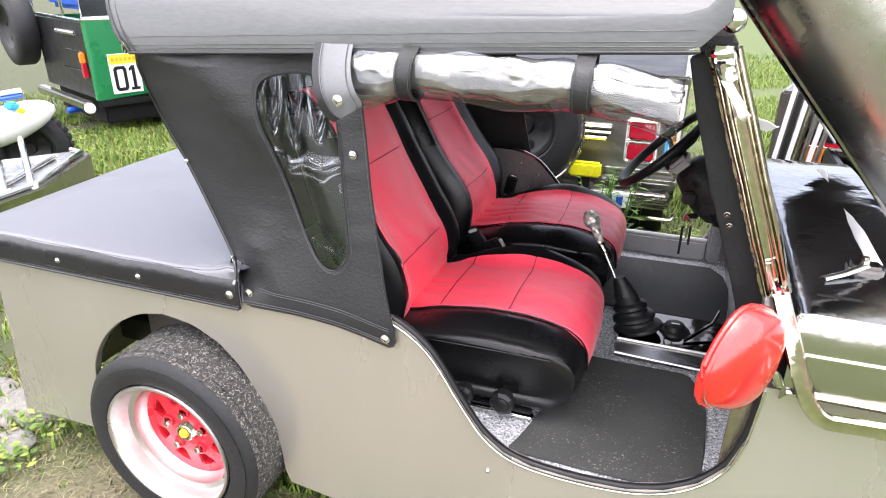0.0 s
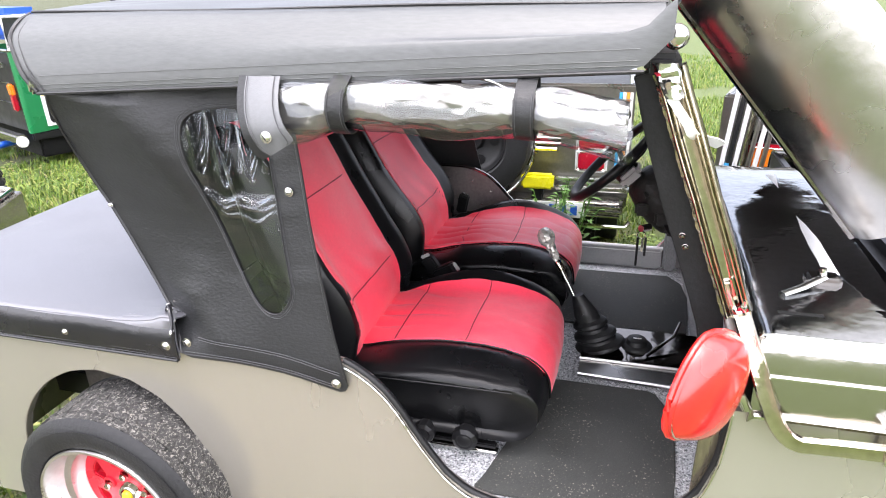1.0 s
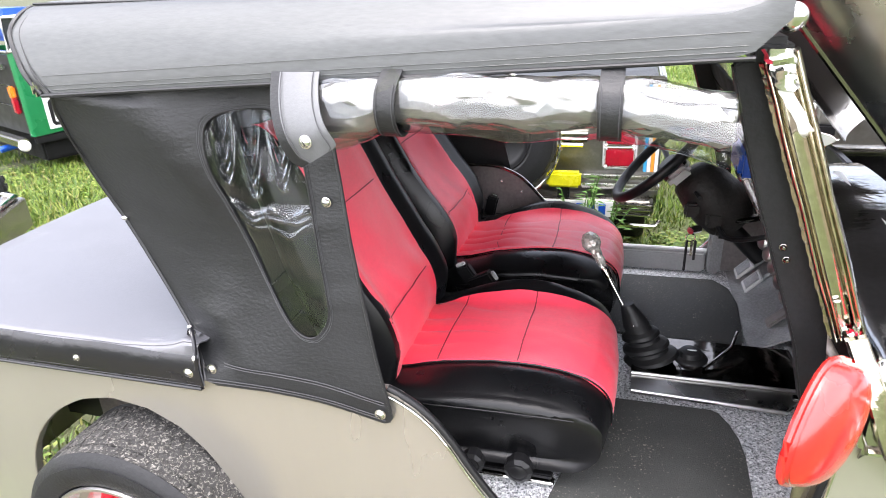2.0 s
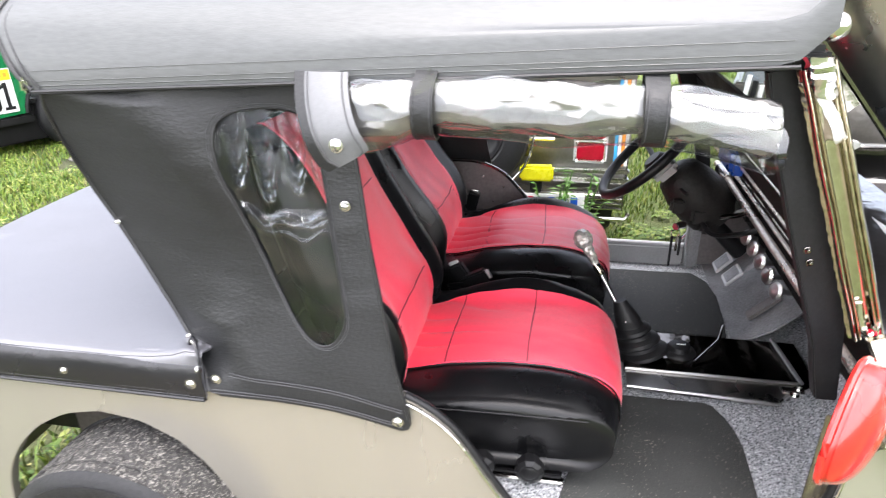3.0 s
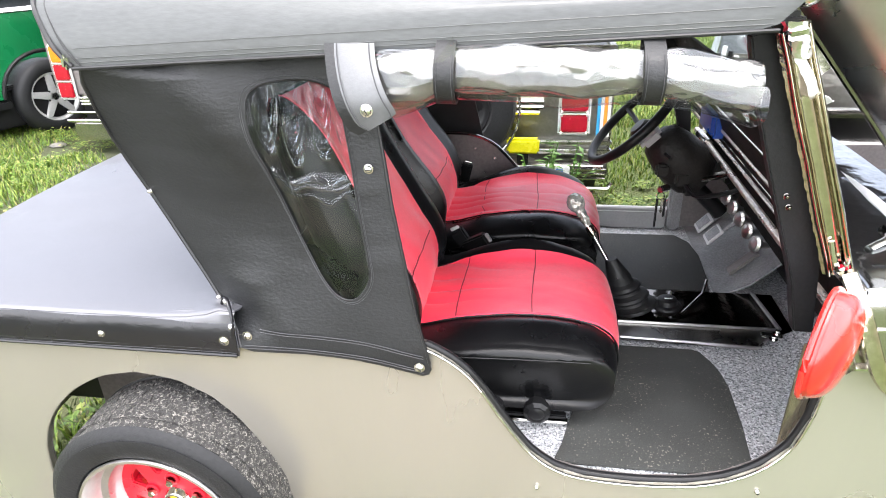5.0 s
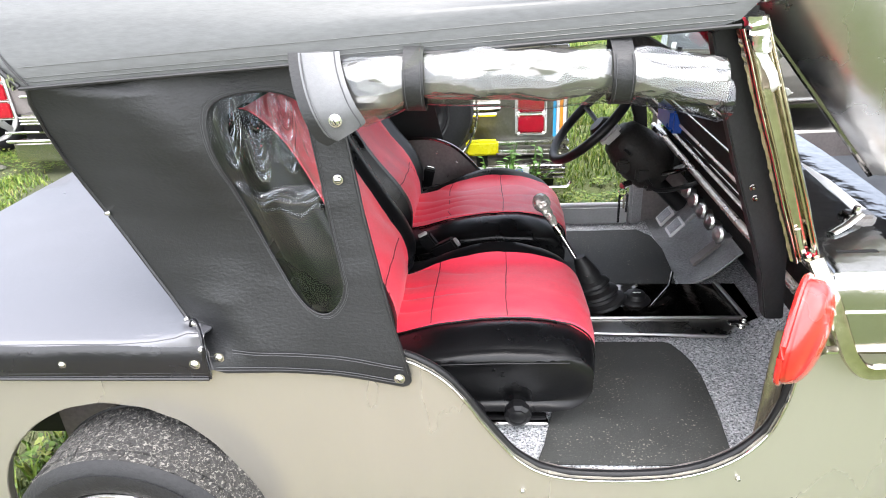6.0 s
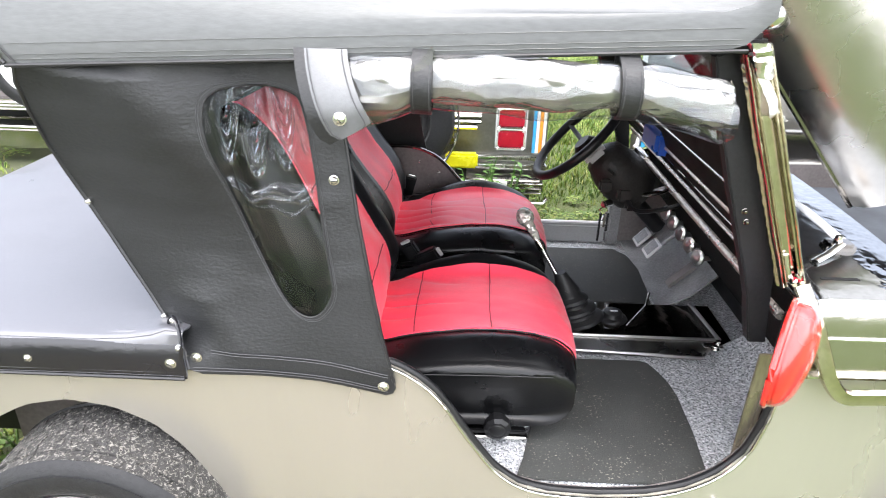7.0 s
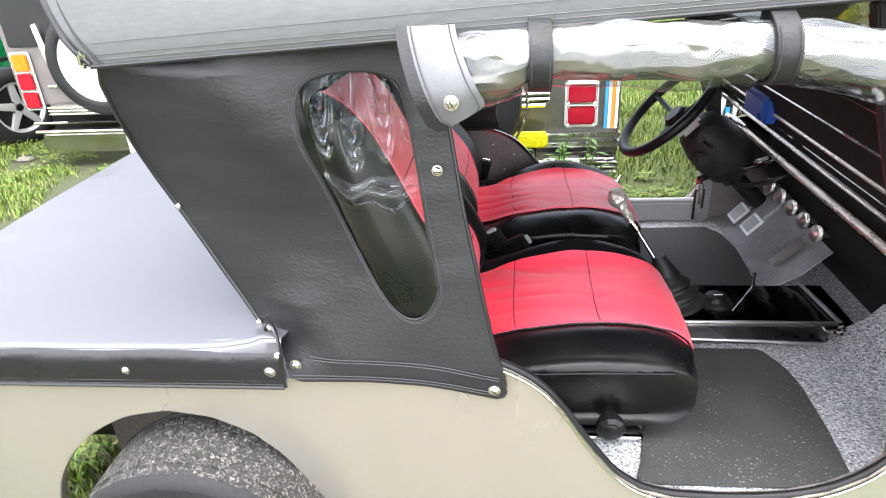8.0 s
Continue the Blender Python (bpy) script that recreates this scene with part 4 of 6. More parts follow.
def make_curtain(far):
    win = smooth_line(WIN, 3, closed=True)
    bm = plate(CURT, "y", 0.0, 0.004, holes=[] if far else [[(p.x, p.y) for p in win]])
    for size in (0.2, 0.12, 0.07, 0.045, 0.03, 0.02, 0.014):
        bmesh.ops.triangulate(bm, faces=bm.faces[:])
        bmesh.ops.subdivide_edges(bm, edges=[e for e in bm.edges if e.calc_length() > size], cuts=1, use_grid_fill=False)
    bmesh.ops.triangulate(bm, faces=bm.faces[:])

    def settle(b):
        for v in b.verts:
            soft = min(1, max(0, (v.co.z - 0.8) / 0.15))
            y = curtain_y(v.co.z, v.co.x) + soft * (0.005 * noise.noise(v.co * 3.2) + 0.0016 * noise.noise((v.co.x * 9, 0, v.co.z * 26)))
            y += v.co.y
            v.co.y = W - y if far else y
        return b
    c = part("side_curtain", settle(bm), M_CANVAS, jeep, "black leatherette side curtain" + ("" if far else " with clear window"), 50)
    if far:
        return
    # clear window: a fine grid with nested hanging folds above, a wavy crimp across, and slack film below
    loop = [(p.x, p.y) for p in win]
    rows = []
    # hanging folds: centre of each swag, curvature, and the heights of its nested crests
    swags = ((-0.277, 150, (1.176, 1.200, 1.222, 1.258)), (-0.231, 175, (1.148, 1.170, 1.187, 1.212, 1.245)), (-0.176, 140, (1.160, 1.182, 1.210, 1.240, 1.262)), (-0.136, 170, (1.188, 1.212, 1.240, 1.268)))
    for z in np.linspace(0.8665, 1.3075, 170):
        cut = sorted(p[0] + (q[0] - p[0]) * (z - p[1]) / (q[1] - p[1]) for p, q in zip(loop, loop[1:] + loop[:1]) if (p[1] - z) * (q[1] - z) < 0)
        if len(cut) < 2:
            continue
        row = []
        for x in np.linspace(cut[0], cut[-1], 120):
            shift = 0.005 * noise.noise((z * 11, x * 7, 2))
            h, k = 0.0, min(1.0, max(0.0, (z - 1.13) / 0.04))
            for cx_, bend, feet in swags:
                dx = x - cx_ - 0.05 * (1.2 - z) + shift
                if abs(dx) < 0.030:
                    h += 0.0022 * k * math.cos(dx / 0.030 * math.pi / 2)
                    for n_, foot in enumerate(feet):
                        away = (z - foot - bend * (1 + 0.25 * n_) * dx * dx) / math.sqrt(1 + (2 * bend * dx) ** 2)
                        h += 0.0085 * math.exp(-(away / 0.0036) ** 2) * (1 - (abs(dx) / 0.030) ** 2) * (0.75 + 0.6 * noise.noise((x * 30, z * 12, n_)))
            band = 1.116 + 0.007 * math.sin(x * 85) + 0.005 * math.sin(x * 41 + 1) - 0.14 * (x + 0.2)
            h += 0.0090 * math.exp(-((z - band) / 0.0045) ** 2) + 0.0045 * math.exp(-((z - band + 0.014 + 0.004 * math.sin(x * 120)) / 0.003) ** 2) + 0.002 * math.exp(-((z - band + 0.036 + 0.006 * math.sin(x * 60)) / 0.004) ** 2)
            h += (1 - k) * 0.004 * noise.noise((x * 9 + z * 5, z * 7, 9))
            h *= 1 + 0.5 * k
            edge = min(1.0, (x - cut[0]) / 0.012, (cut[-1] - x) / 0.012)
            row.append((x, 0.004 - h * max(0.0, edge), z))
        rows.append(row)
    w = part("clear_window", settle(loft(rows, cap=False)), M_WINDOW, c, "wrinkled clear vinyl window", True)
    w.visible_shadow = False
    cx, cz = -0.20, 1.09
    for name, s, r in (("window_binding", 0.0, 0.0014), ("window_stitch", 0.010, 0.0007), ("window_stitch", 0.016, 0.0006)):
        rim = [Vector((p.x + (p.x - cx) * s * 5, -0.001, p.y + (p.y - cz) * s * 2.4)) for p in win]
        part(name, settle(tube(rim, r, 6, closed=True)), M_PIPING if name == "window_binding" else M_STITCH, c, smooth=True)
    # stitched hem along the bottom
    low = smooth_line([(-0.392, 0.741), (-0.31, 0.742), (-0.251, 0.742), (-0.19, 0.739), (-0.13, 0.734), (-0.08, 0.726), (-0.035, 0.716), (0.012, 0.706)], 4)
    for dz, r in ((-0.006, 0.0011), (0.0, 0.0011), (0.030, 0.0011), (0.036, 0.0011)):
        part("hem_stitch", settle(tube([(p.x, -0.002, p.y + dz) for p in low if dz <= 0 or p.x > -0.372], r, 5)), M_STITCH, c)
    part("curtain_edge", settle(tube([(x, 0.0, z) for x, z in CURT[24:]], 0.0035, 6)), M_PIPING, c, smooth=True)
    part("curtain_edge", settle(tube([(x, 0.0, z) for x, z in CURT[:14]], 0.004, 6)), M_PIPING, c, smooth=True)
    for x, z in ((0.003, 0.716), (-0.385, 0.762), (-0.090, 1.140)):
        screw(c, x, curtain_y(z, x) - 0.004, z, (0, -1, 0), 0.0095 if z < 1 else 0.008)
    for x, z in ((-0.590, 1.067), (-0.470, 0.820)):
        screw(c, x, curtain_y(z, x) - 0.004, z, (-0.5, -0.8, 0.1), 0.0055, "eyelet")


def make_tonneau():
    """Vinyl sheet over the rear tub, pulled down over the edges."""
    prof = [(-0.012, 0.722), (-0.014, 0.760), (-0.012, 0.782), (-0.004, 0.795), (0.02, 0.802), (0.2, 0.808), (0.45, 0.812), (0.73, 0.814)]
    full = prof + [(W - y, z) for y, z in prof[-2::-1]]
    ps = smooth_line(full, 5)
    rows = []
    xs = [-1.412, -1.410, -1.402, -1.385, -1.3, -1.15, -1.0, -0.85, -0.7, -0.6, -0.52, -0.47, -0.44, -0.415, -0.405]
    for i, x in enumerate(xs):
        row = []
        for p in ps:
            y, z = p.x, p.y
            if i < 3:
                z = min(z, (0.722, 0.775, 0.798)[i]) if z > 0.722 else z
            fold = max(0.0, 1 - abs(x + 0.43) / 0.16)
            if z > 0.79 and fold > 0:
                z += fold * 0.008 * math.sin(y * 55 + x * 40) * max(0, 1 - y / 0.25) + 0.02 * fold * max(0, 1 - y / 0.12)
            z += 0.0025 * noise.noise((x * 4, y * 4, 2))
            xx = max(x, -1.340) if z < 0.70 else x
            row.append((xx, y, z))
        rows.append(row)
    t = part("tonneau_cover", thicken(loft(rows), -0.004), M_TONNEAU, jeep, "smooth black vinyl tonneau cover, its grey a painted sky sheen", True)
    for y, sg in ((0.0, -1), (W, 1)):
        bord = [[(x, y + sg * (0.0185 - 0.003 * (i in (0, 4))) - sg * (0.006 if i == 4 else 0), z + 0.0015 * math.sin(x * 23 + i)) for i, z in enumerate((0.7165, 0.735, 0.760, 0.782, 0.797))] for x in np.linspace(-1.405, -0.405, 40)]
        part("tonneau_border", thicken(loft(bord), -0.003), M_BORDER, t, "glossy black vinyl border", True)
    for y in (-0.0205, W + 0.0205):
        for z in (0.724, 0.732):
            part("hem_stitch", tube([(x, y, z + 0.001 * math.sin(x * 9)) for x in np.linspace(-1.40, -0.41, 24)], 0.0009, 5), M_STITCH, t)
        for x in (-0.433, -0.730, -1.021, -1.30):
            screw(t, x, y, 0.756, (0, -1 if y < 0 else 1, 0), 0.0095 if x == -0.433 else 0.007)
    for x, z in ((-0.412, 0.790), (-0.428, 0.838)):
        screw(t, x, -0.016 if z < 0.8 else 0.012, z, (0.2, -0.9, 0.3), 0.006, "eyelet")
    for x0, y0, x1, y1, h in ((-0.424, 0.030, -0.60, 0.060, 0.010), (-0.424, 0.075, -0.57, 0.15, 0.012), (-0.422, 0.14, -0.54, 0.23, 0.009), (-0.424, 0.010, -0.66, 0.016, 0.008)):
        rows = []
        for i in range(11):
            q = i / 10
            cx, cy, wd = x0 + (x1 - x0) * q, y0 + (y1 - y0) * q, 0.014 * (1 - 0.6 * q)
            base = 0.800 + 0.03 * min(0.25, cy) + 0.016 * (1 - q) * max(0, 1 - cy / 0.25)
            rows.append([(cx, cy + wd * u, base - 0.004 + (0.9 * h + 0.004) * (1 - q) ** 0.8 * math.cos(u * 1.5)) for u in np.linspace(-1, 1, 7)])
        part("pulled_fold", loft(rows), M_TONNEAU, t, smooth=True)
    loop = smooth_line([(-0.412, -0.020, 0.765), (-0.404, -0.022, 0.80), (-0.412, -0.008, 0.838), (-0.428, 0.010, 0.850), (-0.440, 0.012, 0.825), (-0.425, -0.012, 0.79)], 5)
    part("tie_loop", tube(loop, 0.0045, 8, squash=0.5), M_BORDER, t, "black tie loop", True)
    part("hem_piping", tube([(x, -0.019, 0.7165) for x in np.linspace(-1.405, -0.41, 24)], 0.004, 6), M_PIPING, t, smooth=True)


def make_rear_curtain():
    rows = [[(x, y, z) for y in np.linspace(0.10, W - 0.10, 12)] for x, z in ((-0.600, 1.40), (-0.55, 1.21), (-0.49, 1.03), (-0.43, 0.86), (-0.40, 0.78))]
    part("rear_curtain", thicken(loft(rows), 0.004), M_CANVAS, jeep, "black leatherette rear curtain", True)


def make_roll():
    """Clear door curtain rolled up under the valance, held by straps."""
    axis = [(-0.085, -0.010, 1.308, 0.043), (-0.04, -0.012, 1.312, 0.048), (0.03, -0.014, 1.322, 0.048), (0.09, -0.014, 1.332, 0.040), (0.2, -0.014, 1.333, 0.043), (0.3, -0.014, 1.330, 0.044),
            (0.40, -0.014, 1.330, 0.042), (0.46, -0.014, 1.322, 0.042), (0.53, -0.014, 1.311, 0.043), (0.585, -0.014, 1.303, 0.045)]
    A = smooth_line(axis, 13)
    seg = 72
    rolled = None

    def crumple(x, th, seed):
        """Crumpled film: flat facets that meet in ridges, drawn tight under the straps."""
        a, b = math.cos(th), math.sin(th)
        big = noise.voronoi((x * 5.0 + seed, a * 0.85 + 2.5 * x, b * 0.85 + seed))[0]
        small = noise.voronoi((x * 10, a * 1.6 - 4 * x, b * 1.6 + 3 * seed))[0]
        held = min(1.0, 0.2 + min(abs(x - 0.078), abs(x - 0.415)) / 0.05)
        return 1 + held * (0.62 * (big[0] - 0.40) + 0.20 * (small[0] - 0.40) + 0.05 * noise.noise((x * 7, a, b + seed)))
    for name, k, m, lab in (("rolled_curtain", 1.0, M_ROLLFILM, "rolled-up clear vinyl door curtain"), ("inner_turn", 0.80, M_FOIL, "folded inner turns of film")):
        rows = []
        for i, a in enumerate(A):
            row = []
            for j in range(seg):
                th = 2 * math.pi * j / seg
                r = a[3] * k * crumple(a[0], th, 5 * k)
                end = 0.010 * math.sin(2 * th + 0.6) + 0.004 * math.sin(5 * th) if i == len(A) - 1 else 0.0
                row.append((a[0] + end - (0.012 if k < 1 and end else 0), a[1] + r * math.cos(th) * 0.85, a[2] + (0.006 if k < 1 else 0.0) + r * math.sin(th)))
            rows.append(row)
        ob = part(name, loft(rows, cap=(k < 1), closed=True), m, rolled or jeep, lab, "all")
        if k == 1.0:
            rolled = ob
            ob.visible_shadow = False
    # loose turn of film hanging below the rear end, with an open wrinkled edge
    rows = []
    for i in range(25):
        t = i / 24
        x = -0.055 + 0.15 * t
        drop = 0.016 * math.sin(math.pi * t) ** 0.7
        rows.append([(x + 0.01 * q, -0.056 + 0.020 * q + 0.003 * noise.noise((x * 30, q * 4, 3)), 1.300 + 0.10 * t ** 2 - q * 0.03 - drop * q + 0.004 * noise.noise((x * 22, q * 3, 8))) for q in np.linspace(0, 1, 9)])
    fl = part("loose_turn", loft(rows), M_ROLLFILM, rolled, "loose clear film edge", "all")
    fl.visible_shadow = False
    # pale tab at the rear end with dark backing, and two black straps
    for nm, m_, dy, x0, x1, zl, lab in (("tab", M_STRAP, 0.0, -0.117, -0.046, 1.248, "pale grey vinyl tab"), ("tab_backing", M_CANVAS, 0.006, -0.136, -0.066, 1.238, "black tab backing")):
        rows = []
        for i in range(17):
            t = i / 16
            y = -0.012 - 0.066 * math.sin(min(1, t * 1.35) * math.pi / 2) + 0.030 * max(0, t - 0.75)
            inset = 0.014 * max(0, (t - 0.90) / 0.10) ** 2
            slant = 0.050 * t ** 1.2
            row = []
            for k in range(11):
                q = k / 10
                row.append((x0 + slant + inset + (x1 - x0 - 2 * inset) * q, y + dy - 0.004 * math.sin(q * math.pi), 1.385 + (zl + 0.024 * q - 1.385) * t))
            rows.append(row)
        tab = part(nm, thicken(loft(rows), 0.003), m_, rolled, lab, True)
        if nm == "tab":
            for q in (0.08, 0.88):
                part("tab_stitch", tube([Vector(r[0]).lerp(Vector(r[-1]), q) + Vector((0, -0.0045, 0)) for r in rows], 0.0009, 5), M_STITCH, tab)
    screw(rolled, -0.050, -0.0815, 1.286, (0, -1, 0), 0.009)
    for x0 in (0.078, 0.415):
        loop = [Vector((x0 - 0.017, -0.006, 1.388))]
        for k in range(13):
            th = radians(125 + 235 * k / 12)
            loop.append(Vector((x0 - 0.017, -0.014 + 0.047 * math.cos(th), 1.331 + 0.0475 * math.sin(th))))
        loop.append(Vector((x0 - 0.017, 0.024, 1.388)))
        rows = [loop, [p + Vector((0.034, 0, -0.001)) for p in loop]]
        strap = part("roll_strap", thicken(loft(rows), 0.003), M_CANVAS, rolled, "black strap", True)
        for dx in (0.004, 0.030):
            part("strap_stitch", tube([p + Vector((dx, -0.0022, 0)) for p in loop[1:9]], 0.0007, 5), M_STITCH, strap)


make_roof()
make_curtain(False)
make_tonneau()
make_rear_curtain()
make_roll()


make_curtain(True)


def make_wheel(x, far, owner=None, z=0.274, R=0.294, y0=-0.12):
    """Wide low tyre on a deep-dish rim with a red spoked centre, built for the near side and mirrored for the far one."""
    sg = 1 if not far else -1
    yo = y0 if not far else W - y0             # outer face
    ax = (0, -sg, 0)
    c = (x, yo, z)
    Rr = 0.210
    hub = part("wheel", lathe([(0, -0.13), (0.09, -0.13), (0.14, -0.15), (0.14, -0.2), (0, -0.2)], c, ax, 24), M_BLACK, jeep, "road wheel with wide low tyre", True)
    prof = [(Rr - 0.006, -0.012), (Rr + 0.004, 0.004), (Rr + 0.030, 0.010), (Rr + 0.055, 0.006), (R - 0.030, 0.002), (R - 0.014, -0.004), (R - 0.004, -0.017)]
    back = [(R, -0.20), (R - 0.012, -0.225), (R - 0.05, -0.245), (Rr, -0.235)]
    part("tyre", lathe(prof + [(R - 0.012, -0.022), (R - 0.012, -0.195)] + back, c, ax, 64), M_RUBBER, hub, "black rubber tyre, dusty and worn", True)
    # tread: staggered blocks all round
    bm = bmesh.new()
    rot = Vector((0, 0, 1)).rotation_difference(Vector(ax)).to_matrix()
    n = 72
    rng = random.Random(3)
    for row in range(7):
        h0 = -0.019 - row * 0.026
        h1 = h0 - 0.0254
        for k in range(n):
            a0 = 2 * math.pi * (k + 0.5 * (row % 2)) / n
            a1 = a0 + 2 * math.pi / n * 0.97
            sk = 0.03 * (1 if row % 2 else -1)
            ro = R + rng.uniform(-0.0015, 0.001) - (0.005 if row in (0, 6) else 0)
            vs = []
            for rr in (R - 0.013, ro):
                for a, h in ((a0, h0), (a1, h0), (a1 + sk, h1), (a0 + sk, h1)):
                    vs.append(bm.verts.new(Vector(c) + rot @ Vector((rr * math.cos(a), rr * math.sin(a), h))))
            for q in ((4, 5, 6, 7), (0, 1, 5, 4), (1, 2, 6, 5), (2, 3, 7, 6), (3, 0, 4, 7)):
                bm.faces.new([vs[i] for i in q])
    part("tread", bm, M_TREAD, hub, "worn tread blocks full of pale dust")
    part("rim_lip", lathe([(Rr - 0.012, -0.02), (Rr - 0.002, 0.002), (Rr - 0.004, 0.008), (Rr - 0.011, 0.008), (Rr - 0.015, 0.0), (Rr - 0.020, -0.030), (Rr - 0.024, -0.050), (Rr - 0.040, -0.056), (Rr - 0.044, -0.085), (Rr - 0.056, -0.10), (Rr - 0.056, -0.19)], c, ax, 64), M_RIM, hub, "polished alloy deep-dish lip", True)
    # spoked centre
    Rc = 0.166
    outer = [(Rc * math.cos(2 * math.pi * k / 64), Rc * math.sin(2 * math.pi * k / 64)) for k in range(64)]
    holes = []
    for s in range(8):
        a = 2 * math.pi * (s + 0.5) / 8
        da = 0.20
        holes.append([(0.128 * math.cos(a - da), 0.128 * math.sin(a - da)), (0.131 * math.cos(a), 0.131 * math.sin(a)), (0.128 * math.cos(a + da), 0.128 * math.sin(a + da)),
                      (0.088 * math.cos(a + da * 0.6), 0.088 * math.sin(a + da * 0.6)), (0.084 * math.cos(a), 0.084 * math.sin(a)), (0.088 * math.cos(a - da * 0.6), 0.088 * math.sin(a - da * 0.6))])
    bm = plate([(x + u, z + v) for u, v in outer], "y", yo + sg * 0.095, yo + sg * 0.125, [[(x + u, z + v) for u, v in h] for h in holes], bev=0.003)
    for v in bm.verts:
        r = math.hypot(v.co.x - x, v.co.z - z)
        v.co.y += -sg * 0.028 * max(0, 1 - r / 0.12) ** 0.8
    part("wheel_centre", bm, M_REDPAINT, hub, "red painted spoked wheel centre", 30)
    part("centre_cap", lathe([(0, -0.060), (0.011, -0.060), (0.015, -0.064), (0.016, -0.075), (0.022, -0.08)], c, ax, 24), M_YELLOW, hub, "yellow centre cap", True)
    part("cap_ring", lathe([(0.020, -0.066), (0.026, -0.066), (0.029, -0.070), (0.038, -0.10)], c, ax, 24), M_CHROME, hub, "dull metal ring", True)
    for k in range(5):
        a = 2 * math.pi * (k + 0.25) / 5
        p = Vector(c) + rot @ Vector((0.066 * math.cos(a), 0.066 * math.sin(a), -0.088))
        part("lug_seat", lathe([(0.013, 0.012), (0.019, 0.010), (0.019, -0.02)], p, ax, 14), M_REDPAINT, hub, "red lug seat", True)
        p = Vector(c) + rot @ Vector((0.062 * math.cos(a), 0.062 * math.sin(a), -0.078))
        part("lug_nut", lathe([(0, 0.016), (0.008, 0.016), (0.0105, 0.012), (0.0105, -0.02)], p, ax, 6), M_GOLDCHROME, hub, "brassy lug nut")
    for k in range(8):
        a = 2 * math.pi * (k + 0.5) / 8
        p = Vector(c) + rot @ Vector((0.112 * math.cos(a), 0.112 * math.sin(a), -0.128))
        part("drum_bolt", lathe([(0, 0.012), (0.012, 0.010), (0.014, 0.0)], p, ax, 8), M_YELLOW, hub, "yellow painted drum bolt")
    part("brake_drum", lathe([(0, -0.13), (0.135, -0.13), (0.14, -0.14), (0.14, -0.2)], c, ax, 32), M_BLACK, hub, smooth=True)


for wx in (-0.643, 1.45):
    make_wheel(wx, False)
    make_wheel(wx, True)


